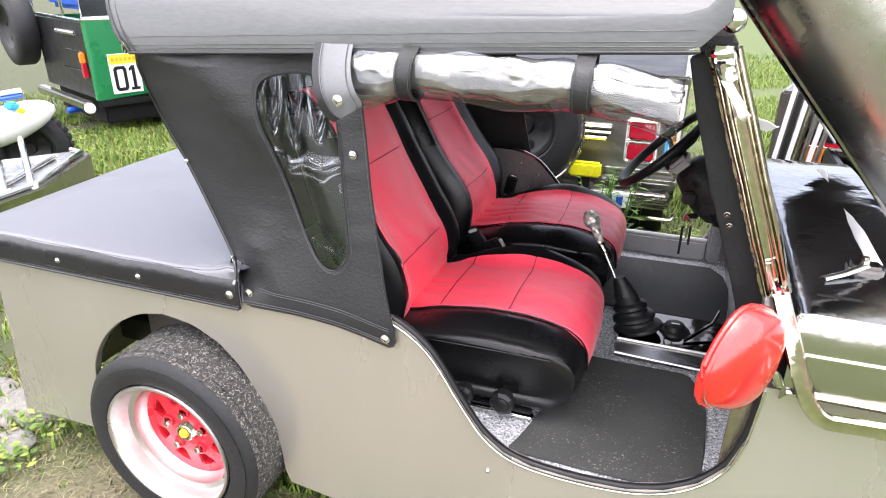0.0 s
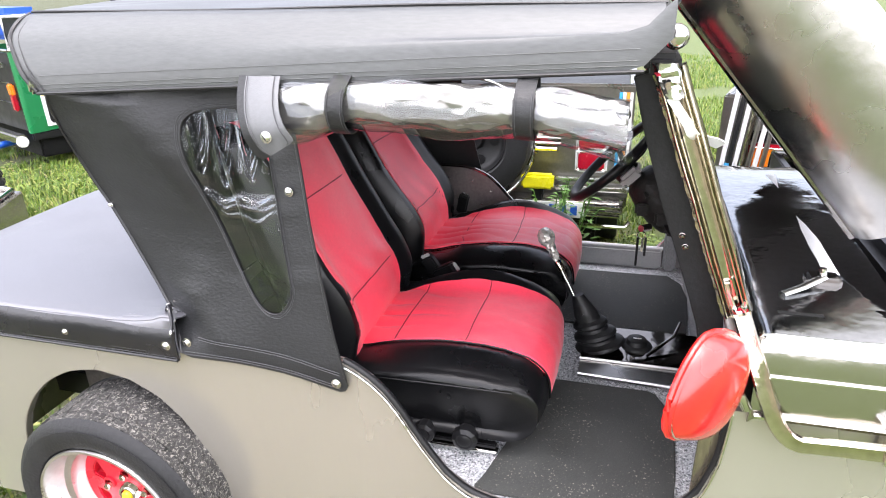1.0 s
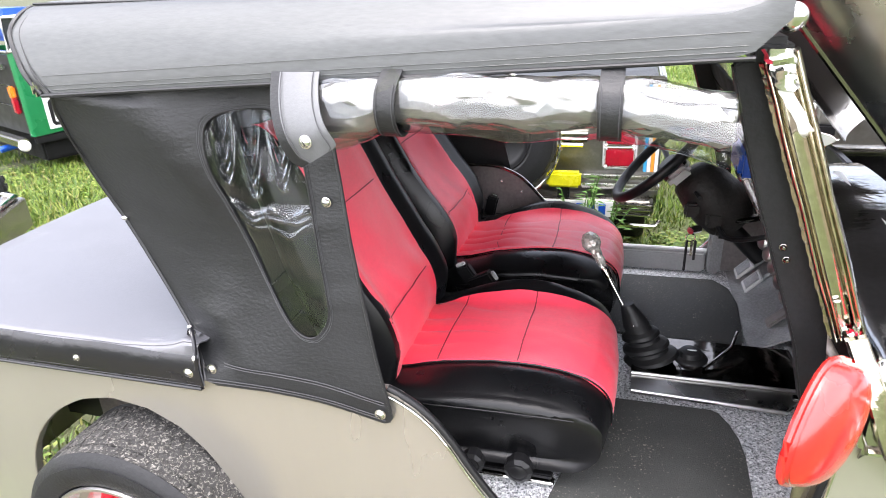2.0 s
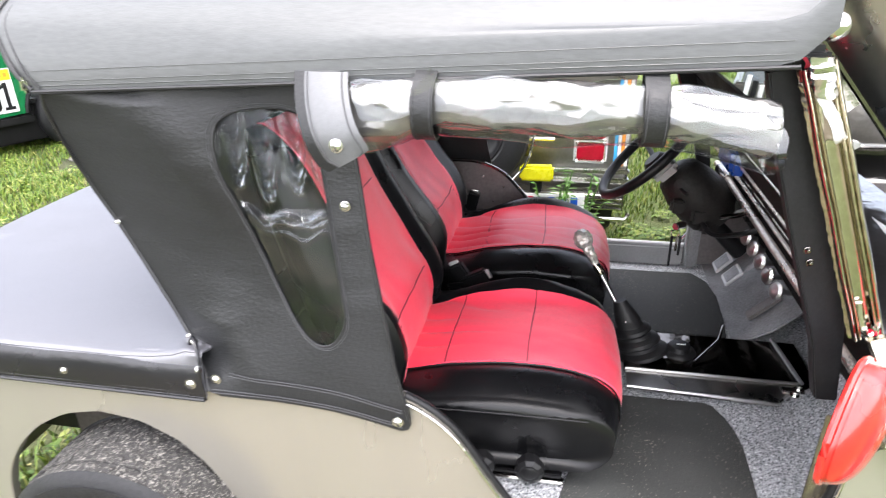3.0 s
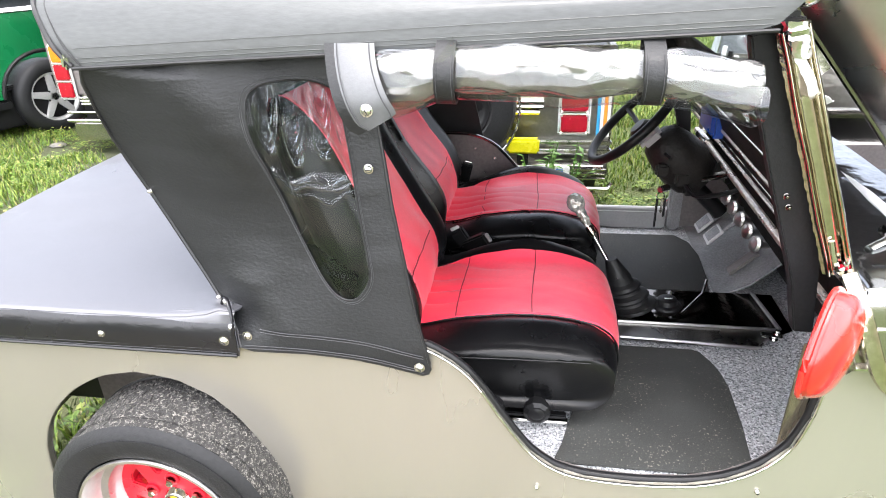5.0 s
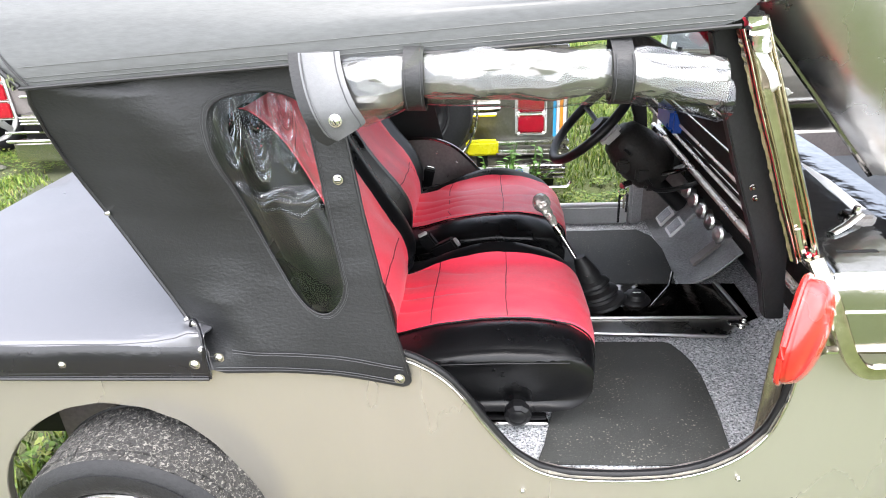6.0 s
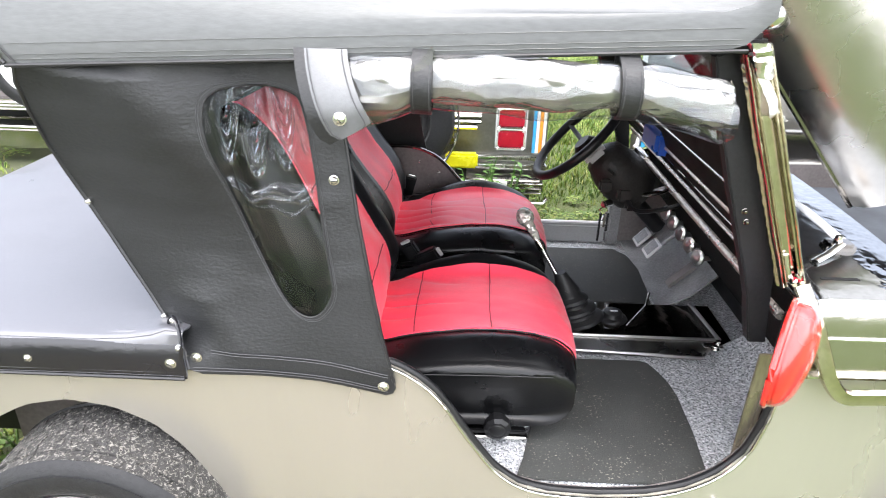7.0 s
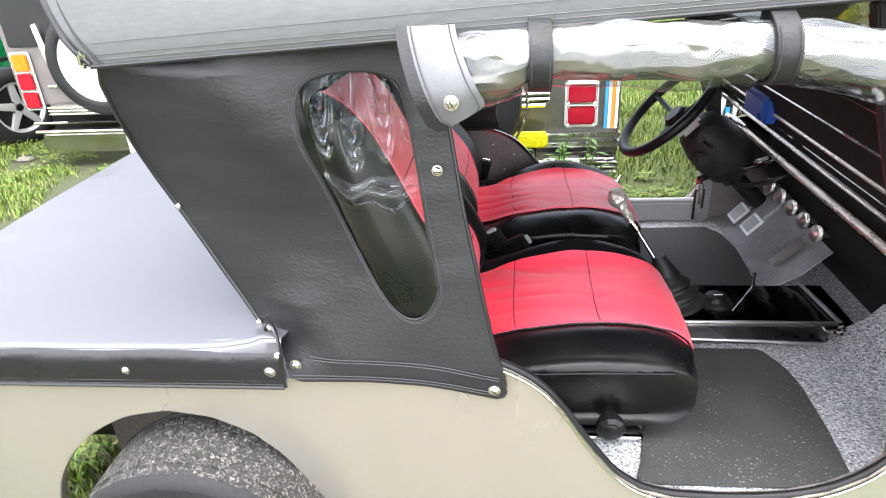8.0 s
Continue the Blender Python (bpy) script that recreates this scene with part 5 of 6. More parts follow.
def make_seat(yc, label, crumple):
    """Bucket seat: cushion and reclined back in black with red centre panels, sewn seams, base, adjuster knobs."""
    hw = 0.26
    base = part("seat", rbox(0.03, 0.345, yc - 0.20, yc + 0.20, 0.462, 0.50, 0.008), M_BLACK, jeep, label)
    # side profile of the cushion, closed, from the back over the top to the nose and under
    prof = [(-0.13, 0.60), (-0.10, 0.640), (-0.03, 0.655), (0.06, 0.676), (0.16, 0.688), (0.25, 0.692), (0.34, 0.686), (0.402, 0.668), (0.440, 0.632), (0.450, 0.588), (0.440, 0.540), (0.392, 0.503), (0.30, 0.496), (0.10, 0.498), (-0.05, 0.505), (-0.12, 0.54)]
    ring = smooth_line(prof, 7, closed=True)
    cen = Vector((0.15, 0.59))

    def flank_line(x):                         # sewn crease between the top roll and the lower flank
        return 0.646 + 0.010 * math.sin((x + 0.05) * 4)

    def flank_out(x, z):                       # how far the flank stands out: a rounded roll above the crease, drawn in below it
        h = z - flank_line(x)
        if h >= 0:
            return 0.022 * math.sqrt(max(0.0, 1 - min(1.0, h / 0.040) ** 2))
        return 0.018 - 0.046 * min(1.0, -h / 0.145) ** 1.15

    def cushion(u, k=1.0):                     # u from -1 to 1 across the seat; k shrinks the ring towards the middle of the flank
        e = abs(u)
        s = 1 - 0.05 * max(0, (e - 0.5) / 0.5) ** 2
        sz = s - 0.07 * max(0, (e - 0.86) / 0.14) ** 2.5
        row = []
        for p in ring:
            q = Vector((cen.x + (p.x - cen.x) * s * k, cen.y + (p.y - cen.y) * (sz if p.y > cen.y else 1.0) * k))
            top = min(1, max(0, (q.y - 0.60) / 0.06))
            arch = math.exp(-((q.x - 0.21) / 0.19) ** 2)
            hump = (0.014 if u < 0 else 0.052) * arch * math.exp(-((e - 0.74) / 0.17) ** 2)
            w = 0.004 * crumple * noise.noise((q.x * 9, u * 3 + yc, q.y * 16)) * min(1, e * 1.2) + 0.0015 * noise.noise((q.x * 30, u * 6, q.y * 30))
            out = 0.0
            if e > 0.98:
                out = (1 - k ** 14) * flank_out(q.x, q.y) + 0.4 * w
            row.append((q.x + w, yc + u * hw + (out if u > 0 else -out), q.y + top * hump + w))
        return row
    us = [-1, -0.992, -0.975, -0.95, -0.91, -0.86, -0.8, -0.74, -0.68, -0.6, -0.4, -0.2, 0, 0.2, 0.4, 0.6, 0.68, 0.74, 0.8, 0.86, 0.91, 0.95, 0.975, 0.992, 1]
    ends = (0.12, 0.22, 0.32, 0.42, 0.52, 0.61, 0.70, 0.78, 0.84, 0.89, 0.93, 0.96, 0.98)
    part("cushion", loft([cushion(-1, k) for k in ends] + [cushion(u) for u in us] + [cushion(1, k) for k in ends[::-1]], closed=True), M_BLACKLEATHER, base, "black leatherette cushion sides", True)
    for side in (-1, 1):
        pts = [(x, yc + side * (hw + flank_out(x, flank_line(x)) - 0.0005), flank_line(x)) for x in np.linspace(-0.03, 0.375, 16)]
        part("flank_seam", tube(pts, 0.0016, 6), M_BLACKLEATHER, base, smooth=True)
    # red panel over the top and nose
    first, last = 5, 66
    rows = []

    def crease(x, y):
        """Pulled folds running back into the joint with the backrest."""
        v = (y - yc) * 46 + x * 9 + 2.5 * noise.noise((x * 5, y * 6, yc))
        k = max(0.0, min(1.0, (0.15 + 0.20 * noise.noise((y * 14, yc, 3)) - x) / 0.16)) + 0.25 * crumple
        return 0.0075 * min(1.1, k) * (1 - abs(math.sin(v))) ** 2
    for u in np.linspace(-0.60, 0.60, 61):
        sel = cushion(float(u))[first:last + 1]
        puff = 0.006 * (1 - (u / 0.6) ** 2)
        rows.append([(x + (0.004 + puff) * (x > 0.39), y, z + 0.0105 + puff * 0.6 - crease(x, y) - 0.0025 * (math.exp(-((x - 0.052) / 0.006) ** 2) + math.exp(-((x - 0.240) / 0.006) ** 2)) * (z > 0.64)) for x, y, z in sel])
    rows = [[(x, y - 0.002, z - 0.014) for x, y, z in rows[0]]] + rows + [[(x, y + 0.002, z - 0.014) for x, y, z in rows[-1]]]
    part("seat_panel", loft(rows), M_RED, base, "red leatherette centre panel", True)
    # sewn cross seams
    for xs in (0.052, 0.240):
        pts = []
        for row in rows[1:-1:6]:
            i = min((k for k in range(len(row) - 1) if row[k][2] > 0.63), key=lambda k: abs(row[k][0] - xs))
            pts.append((row[i][0] + 0.003 * math.sin(row[i][1] * 14), row[i][1], row[i][2] + 0.0006))
        part("seam", tube(pts, 0.0011, 5), M_SEAM, base)
    for u in (-0.605, 0.605):
        part("piping", tube([(x + 0.003 * (x > 0.38), y, z + 0.003) for x, y, z in cushion(u)[first:last + 1]], 0.0026, 6), M_BLACKLEATHER, base, smooth=True)
    # backrest: side profile along a reclined axis
    foot, head = (Vector((-0.095, 0.60)), Vector((-0.335, 1.235))) if crumple < 0.5 else (Vector((-0.118, 0.60)), Vector((-0.415, 1.215)))
    d = (head - foot).normalized()
    nrm = Vector((d.y, -d.x))                  # forward
    L = (head - foot).length

    def back(u):
        e = abs(u)
        row = ((0.0, 0.030, -0.05), (0.07, 0.062, -0.06), (0.16, 0.086, -0.06), (0.28, 0.088, -0.06), (0.42, 0.070, -0.06), (0.6, 0.056, -0.055), (0.8, 0.050, -0.05), (0.93, 0.035, -0.04), (1.0, 0.008, -0.015))
        pts = []
        for s, f, b in row:
            bol = 0.030 * math.exp(-((e - 0.80) / 0.17) ** 2) * min(1, 3 * (1 - s) + 0.2) * min(1, 0.3 + s * 4)
            pts.append(foot + d * (s * L) + nrm * ((f + bol) * (1 - max(0, (e - 0.85) / 0.15) ** 2 * 0.85)))
        for s, f, b in row[::-1]:
            pts.append(foot + d * (s * L) + nrm * b * (1 - max(0, (e - 0.85) / 0.15) ** 2 * 0.7))
        out = []
        for q in smooth_line([(p.x, p.y) for p in pts], 4, closed=True):
            s = max(0, min(1, (q - foot).dot(d) / L))
            narrow = 1 - 0.16 * max(0, (s - 0.45) / 0.55) ** 1.6
            w = 0.004 * noise.noise((q.x * 10, u * 3 + yc, q.y * 10))
            out.append((q.x + w, yc + u * hw * narrow, q.y))
        return out
    bk = part("backrest", loft([back(u) for u in us], closed=True), M_BLACKLEATHER, base, "black leatherette backrest with side bolsters", True)
    rows = []
    for u in np.linspace(-0.80 if crumple < 0.5 else -0.58, 0.58, 27):
        sel = back(float(u))[1:33]
        rows.append([(x + 0.005 + 0.005 * (1 - (u / 0.58) ** 2) - 0.006 * max(0, 1 - abs(z - 0.80) / 0.18) * (1 - abs(math.sin(y * 30 + z * 26 + yc + 2 * noise.noise((y * 7, z * 7, yc))))) ** 2, y, z + 0.002) for x, y, z in sel])
    rows = [[(x - 0.009, y - 0.002, z) for x, y, z in rows[0]]] + rows + [[(x - 0.009, y + 0.002, z) for x, y, z in rows[-1]]]
    part("back_panel", loft(rows), M_RED, bk, "red leatherette back panel", True)
    for k in (10, 20):
        part("back_seam", tube([(r[k][0] + 0.001, r[k][1], r[k][2]) for r in rows[1:-1:3]], 0.0012, 5), M_SEAM, bk)
    # runners and adjuster knobs on the near flank
    for y in (yc - 0.232, yc + 0.21):
        part("seat_rail", rbox(-0.02, 0.335, y - 0.012, y + 0.012, 0.436, 0.446, 0.003), M_CHROME, base, "bright seat runner")
        part("seat_rail", rbox(0.10, 0.33, y - 0.006, y + 0.014, 0.449, 0.462, 0.003), M_BLACK, base, "black seat runner slide")
    for x, r in ((0.257, 0.033), (0.150, 0.029)):
        k = part("adjuster_knob", lathe([(0, 0.030), (r * 0.7, 0.030), (r, 0.024), (r * 1.02, 0.006), (r * 0.8, 0.0), (r * 0.8, -0.02)], (x, yc - 0.245, 0.490), (0, -1, 0), 10), M_BLACK, base, "black ribbed adjuster knob", False)
        part("knob_cap", lathe([(0, 0.0335), (r * 0.45, 0.032), (r * 0.6, 0.029)], (x, yc - 0.245, 0.490), (0, -1, 0.15), 16), M_BLACK, k, smooth=True)
    rows = []
    for i in range(9):
        t = i / 8
        z = 0.56 - 0.078 * t
        rows.append([(x, yc - 0.240 + 0.014 * t + 0.002 * math.sin(x * 33 + t), max(z, 0.482 + 0.05 * max(0, (x - 0.33) / 0.06) ** 2)) for x in np.linspace(-0.05, 0.412 - 0.022 * t, 16)])
    part("base_valance", thicken(loft(rows), 0.004), M_BLACKLEATHER, base, smooth=True)


make_seat(0.40, "black and red leatherette front seat beside the open door", 0.3)
make_seat(1.06, "black and red leatherette driver seat behind the steering wheel", 1.0)


def make_belts():
    for y, x, z, tilt in ((0.735, 0.005, 0.668, -28), (0.72, 0.050, 0.664, 58), (1.40, -0.06, 0.66, 15)):
        m = Matrix.Translation((x, y, z)) @ Matrix.Rotation(radians(tilt), 4, "Y") @ Matrix.Rotation(radians(15), 4, "X")
        b = part("belt_buckle", rbox(-0.022, 0.022, -0.014, 0.014, -0.045, 0.045, 0.006, m=m), M_BLACK, jeep, "dark seat belt buckle", True)
        part("buckle_tongue", rbox(-0.015, 0.015, -0.004, 0.004, 0.04, 0.055, 0.002, m=m), M_GREY if y < 0.8 else M_CHROME, b)
        part("belt_strap", tube([m @ Vector((0, 0, -0.04)), m @ Vector((-0.01, 0, -0.10)), (x - 0.02, y, 0.44)], 0.012, 8, squash=0.3), M_BLACK, b, smooth=True)


def make_lever():
    """Gear lever with a clear faceted knob, slim rod and pleated boot."""
    top, mid = Vector((0.359, 0.835, 0.765)), Vector((0.468, 0.745, 0.600))
    d = (top - mid).normalized()
    rod = part("gear_lever", tube([mid - d * 0.06, top - d * 0.06], 0.0065, 10), M_CHROME, jeep, "thin bright gear lever", True)
    part("lever_knob", lathe([(0, 0.030), (0.014, 0.027), (0.025, 0.014), (0.029, -0.002), (0.025, -0.018), (0.016, -0.030), (0.016, -0.042), (0.013, -0.052), (0.015, -0.064), (0.012, -0.078), (0.009, -0.09)], top, d, 12), M_CRYSTAL, rod, "clear faceted crystal knob")
    part("knob_collar", lathe([(0.012, -0.088), (0.013, -0.095), (0.013, -0.118), (0.009, -0.124)], top, d, 16), M_GOLDCHROME, rod, "brassy collar", True)
    rows = []
    for i in range(21):
        t = i / 20
        c = Vector((0.475, 0.745, 0.612)).lerp(Vector((0.560, 0.735, 0.437)), t)
        w = (0.017 + 0.050 * t) * (1 + (0.14 if (i // 2) % 2 else -0.10) * (t > 0.38))
        rows.append([(c.x + w * 1.05 * math.cos(a), c.y + w * 0.85 * math.sin(a), c.z + 0.35 * w * math.cos(a)) for a in [2 * math.pi * k / 20 for k in range(20)]])
    part("lever_boot", loft(rows, closed=True), M_BOOT, rod, "black pleated rubber boot", 25)


def make_floor_parts():
    # tunnel plate, polished lip, transfer-case cover
    part("tunnel_plate", rbox(0.50, 1.02, 0.632, 0.868, 0.432, 0.441, 0.003), M_DARKCHROME, jeep, "dark polished tunnel plate")
    lip = [(0.50, 0.548), (0.885, 0.530), (0.965, 0.632), (0.50, 0.636)]
    part("tunnel_lip", plate(lip, "z", 0.442, 0.450, bev=0.002), M_BONNET, jeep, "polished stainless lip beside the tunnel")
    for a, b in (((0.50, 0.548, 0.452), (0.885, 0.530, 0.452)), ((0.50, 0.632, 0.454), (0.965, 0.630, 0.454)), ((0.885, 0.530, 0.452), (0.965, 0.628, 0.454))):
        part("lip_bead", tube([a, b], 0.005, 8), M_RIM, jeep, smooth=True)
    part("lip_screw_plate", rbox(0.905, 0.965, 0.575, 0.60, 0.456, 0.464, 0.003, m=None), M_CHROME, jeep, "bright fixing plate")
    part("small_lever", tube([(0.70, 0.70, 0.446), (0.78, 0.79, 0.475), (0.80, 0.84, 0.50)], 0.005, 8), M_DARKCHROME, jeep, "thin bent lever", True)
    part("gear_housing", lathe([(0, 0.030), (0.020, 0.030), (0.030, 0.024), (0.034, 0.010), (0.046, 0.006), (0.050, 0.0)], (0.668, 0.765, 0.441), (0, 0, 1), 20), M_BOOT, jeep, "black round gearbox cap", True)
    part("tunnel_edge", tube([(0.955, 0.868, 0.447), (0.975, 0.64, 0.449)], 0.008, 8, squash=0.6), M_TOE, jeep, "grey edge bar beside the tunnel", True)
    for x_, y_ in ((0.932, 0.560), (0.950, 0.590)):
        part("lip_bolt", lathe([(0, 0.010), (0.007, 0.010), (0.008, 0.007), (0.008, 0.0), (0.013, 0.0), (0.013, -0.002)], (x_, y_, 0.466), (0, 0, 1), 8), M_CHROME, jeep, "bright hexagon bolt")
    part("bright_clip", rbox(0.656, 0.682, 0.752, 0.757, 0.472, 0.4745, 0.001), M_WHITE, jeep, "small white clip")
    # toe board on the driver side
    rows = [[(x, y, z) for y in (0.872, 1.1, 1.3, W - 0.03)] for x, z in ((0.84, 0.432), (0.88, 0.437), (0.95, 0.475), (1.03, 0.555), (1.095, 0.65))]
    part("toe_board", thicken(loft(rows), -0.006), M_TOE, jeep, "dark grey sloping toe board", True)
    rows = [[(x, y, z) for y in (0.037, 0.2, 0.4, 0.62)] for x, z in ((0.93, 0.432), (0.97, 0.437), (1.03, 0.475), (1.095, 0.56))]
    part("toe_board", thicken(loft(rows), -0.006), M_FLOOR, jeep, "grey sloping toe board", True)
    # pedals
    for y, x in ((1.215, 0.868), (1.115, 0.880)):
        m = Matrix.Translation((x, y, 0.538)) @ Matrix.Rotation(radians(-48), 4, "Y")
        bm = rbox(-0.036, 0.036, -0.040, 0.040, -0.004, 0.004, 0.003, m=None)
        for v in bm.verts:
            v.co.z += 5.0 * v.co.x * v.co.x + 2.0 * v.co.y * v.co.y
        bm.transform(m)
        p = part("pedal", bm, M_RIM, jeep, "bright-rimmed metal pedal plate", True)
        part("pedal_pad", rbox(-0.029, 0.029, -0.032, 0.032, 0.007, 0.0145, 0.003, m=m), M_TOE, p, "dark worn pedal pad")
        part("pedal_arm", tube([m @ Vector((0, 0, -0.005)), (x + 0.07, y, 0.60), (x + 0.14, y, 0.72)], 0.008, 8), M_TOE, p, smooth=True)
    m = Matrix.Translation((0.95, 0.985, 0.50)) @ Matrix.Rotation(radians(-45), 4, "Y")
    part("throttle_pedal", rbox(-0.06, 0.06, -0.024, 0.024, -0.006, 0.006, 0.004, m=m), M_INNER, jeep, "worn dark throttle pedal")
    # far body side seen past the driver seat: dark lining with a bright rolled edge
    cut = [(-0.30, 0.828), (-0.135, 0.822), (-0.06, 0.820), (-0.008, 0.809), (0.05, 0.782), (0.095, 0.742), (0.14, 0.692), (0.18, 0.645), (0.20, 0.60)]
    part("far_side_lining", plate(cut + [(0.20, 0.52), (-0.30, 0.52)], "y", W - 0.052, W - 0.046, bev=0.002), M_INNER, jeep, "dark grey riveted inner side panel")
    part("far_side_bead", tube(smooth_line([(x, W - 0.05, z) for x, z in cut], 4), 0.007, 8), M_STEEL, jeep, "bright rolled edge", True)
    for x, z in ((-0.12, 0.77), (-0.02, 0.76), (0.06, 0.72), (-0.08, 0.68), (0.02, 0.66)):
        screw(jeep, x, W - 0.054, z, (0, -1, 0), 0.004, "rivet")
    # upright by the far door
    part("far_pillar", rbox(0.765, 0.815, W - 0.075, W - 0.026, 0.43, 0.80, 0.01), M_TOE, jeep, "dark grey far door pillar")
    part("far_sill", rbox(0.28, 0.76, W - 0.060, W - 0.026, 0.43, 0.512, 0.008), M_GREY, jeep, "grey far door sill")
    part("sill_bead", tube([(x, W - 0.045, 0.516 + 0.05 * max(0, (0.34 - x) / 0.1) ** 2) for x in np.linspace(0.24, 0.762, 14)], 0.008, 8), M_WHITE, jeep, "white rolled sill edge", True)


def make_dash():
    part("dashboard", rbox(0.862, 0.98, 1.09, W - 0.06, 0.74, 0.845, 0.02), M_MATT, jeep, "black dashboard end", True)
    part("dashboard", rbox(0.862, 0.98, 0.06, 1.088, 0.80, 0.950, 0.02), M_MATT, jeep, "black dashboard", True)
    for x, z, r, m_ in ((0.856, 0.925, 0.0025, M_DARKCHROME), (0.846, 0.905, 0.005, M_DARKCHROME), (0.822, 0.862, 0.0105, M_BAR)):
        part("dash_rail", tube([(x, 0.08, z), (x, 1.08 if z > 0.87 else W - 0.1, z)], r, 10), m_, jeep, "trim rail along the dashboard", True)
    part("rail_joint", tube([(0.822, 1.17, 0.862), (0.822, 1.30, 0.862)], 0.018, 12), M_STEEL, jeep, "bright rail joint", True)
    for k in range(5):
        part("control_knob", lathe([(0, 0.018), (0.010, 0.017), (0.014, 0.013), (0.020, 0.012), (0.025, 0.004), (0.021, -0.004), (0.009, -0.012), (0.007, -0.04)], (0.868, 1.005 - 0.086 * k, 0.728 - 0.002 * k), (-0.95, -0.25, 0.2), 16), M_RIM, jeep, "silvery round control knob", 40)
    part("under_panel", rbox(0.90, 1.09, 0.06, W - 0.06, 0.70, 0.80, 0.02), M_MATT, jeep)
    part("under_panel", rbox(1.02, 1.09, 0.06, W - 0.06, 0.55, 0.70, 0.02), M_MATT, jeep)
    part("blue_box", rbox(0.735, 0.785, 0.82, 0.985, 0.98, 1.055, 0.012), M_BLUE, jeep, "blue box fixed on the dashboard", True)
    for k, (y, z) in enumerate(((1.12, 0.80), (1.05, 0.765), (1.20, 0.775))):
        part("wiring", tube(smooth_line([(0.70 + 0.03 * k, y, z), (0.76, y - 0.05, z - 0.03), (0.83, y - 0.09, z - 0.01), (0.90, y - 0.10, z + 0.02)], 5), 0.008, 8), (M_DARKCHROME, M_BLACK, M_TOE)[k], jeep, smooth=True)


def make_steering():
    c = Vector((0.552, 1.12, 0.956))
    n = Vector((-0.71, 0, 0.70)).normalized()
    u = Vector((0, 1, 0))
    v = n.cross(u)
    R = 0.184
    rim = part("steering_wheel", tube([c + R * (u * math.cos(a) + v * math.sin(a)) for a in np.linspace(0, 2 * math.pi, 48, endpoint=False)], 0.0160, 12, closed=True), M_BLACK, jeep, "black steering wheel", True)
    h = c - n * 0.05
    part("steering_hub", lathe([(0, 0.03), (0.03, 0.028), (0.045, 0.01), (0.045, -0.02)], h, n, 20), M_BLACK, rim, smooth=True)
    for a in (0.0, 2.2, 4.1):
        part("spoke", tube([h, h.lerp(c + R * (u * math.cos(a) + v * math.sin(a)), 0.6) - n * 0.01, c + R * (u * math.cos(a) + v * math.sin(a))], 0.011, 8, squash=0.6), M_BLACK, rim, "black spoke", True)
    col = part("steering_column", tube([h, h - n * 0.15, h - n * 0.42], 0.028, 14), M_BLACK, jeep, "black steering column", True)
    part("column_shroud", lathe([(0, 0.085), (0.044, 0.08), (0.070, 0.06), (0.088, 0.0), (0.094, -0.06), (0.086, -0.12), (0.06, -0.15), (0, -0.155)], h - n * 0.105 + Vector((0.034, 0.01, 0.0)), n, 24), M_HOUSING, col, "dusty dark column shroud", 40)
    m2 = Matrix.Translation(h - n * 0.030 + Vector((0.0, -0.02, 0.01))) @ n.to_track_quat("Z", "Y").to_matrix().to_4x4()
    part("column_collar", rbox(-0.050, 0.050, -0.040, 0.040, -0.018, 0.020, 0.012, m=m2), M_GREY, col, "grey column collar", True)
    for dx, dy, dz, r in ((-0.02, -0.075, -0.03, 0.022), (0.05, -0.07, -0.06, 0.026), (0.09, -0.05, -0.10, 0.028)):
        q = h - n * 0.12 + Vector((dx, dy, dz))
        part("switch_block", rbox(q.x - r, q.x + r, q.y - r * 0.7, q.y + r * 0.7, q.z - r, q.z + r, r * 0.35, 2), M_HOUSING, col, smooth=True)
    part("light_stalk", tube([h - n * 0.09, h - n * 0.085 + Vector((0.02, -0.12, 0.0))], 0.006, 8), M_BLACK, col, smooth=True)
    part("ignition_lock", lathe([(0, 0.015), (0.012, 0.014), (0.013, -0.03)], (0.666, 1.055, 0.735), (-0.5, -0.6, 0.1), 14), M_CHROME, col, smooth=True)


make_belts()
make_lever()
make_floor_parts()
make_dash()
make_steering()

keys = thing("key_ring", (0.660, 1.045, 0.72), "bunch of keys hanging from the ignition lock", "keys")
part("ring", tube([(0.660 + 0.014 * math.cos(a), 1.045, 0.712 + 0.014 * math.sin(a)) for a in np.linspace(0, 6.283, 14, endpoint=False)], 0.002, 6, closed=True), M_CHROME, keys)
for k, (dx, ln, m_) in enumerate(((-0.012, 0.11, M_BLACK), (0.004, 0.055, M_GOLDCHROME), (0.014, 0.07, M_BOOT))):
    part("key", rbox(0.658 + dx, 0.666 + dx, 1.042, 1.046, 0.705 - ln, 0.705, 0.002), m_, keys)

# loose mats on the floor
def make_mat(outline, z, label):
    tagged(part("floor_mat", plate([tuple(p) for p in outline], "z", z, z + 0.008, bev=0.002), M_MAT), label, "floor mat", "floor mats")


make_mat([(0.302, 0.045), (0.306, 0.036), (0.318, 0.031), (0.5, 0.030), (0.700, 0.031), (0.738, 0.048), (0.750, 0.08), (0.761, 0.2), (0.765, 0.353), (0.758, 0.42), (0.742, 0.47), (0.722, 0.512), (0.70, 0.524), (0.42, 0.524), (0.40, 0.45), (0.355, 0.24), (0.335, 0.16), (0.318, 0.09)], 0.4305, "dark rubber floor mat on the grey floor by the open door")
make_mat([(0.40, 1.322), (0.6, 1.324), (0.785, 1.328), (0.830, 1.265), (0.846, 1.149), (0.838, 0.98), (0.826, 0.878), (0.6, 0.875), (0.42, 0.88), (0.40, 1.0)], 0.4305, "dark rubber floor mat in the driver footwell")

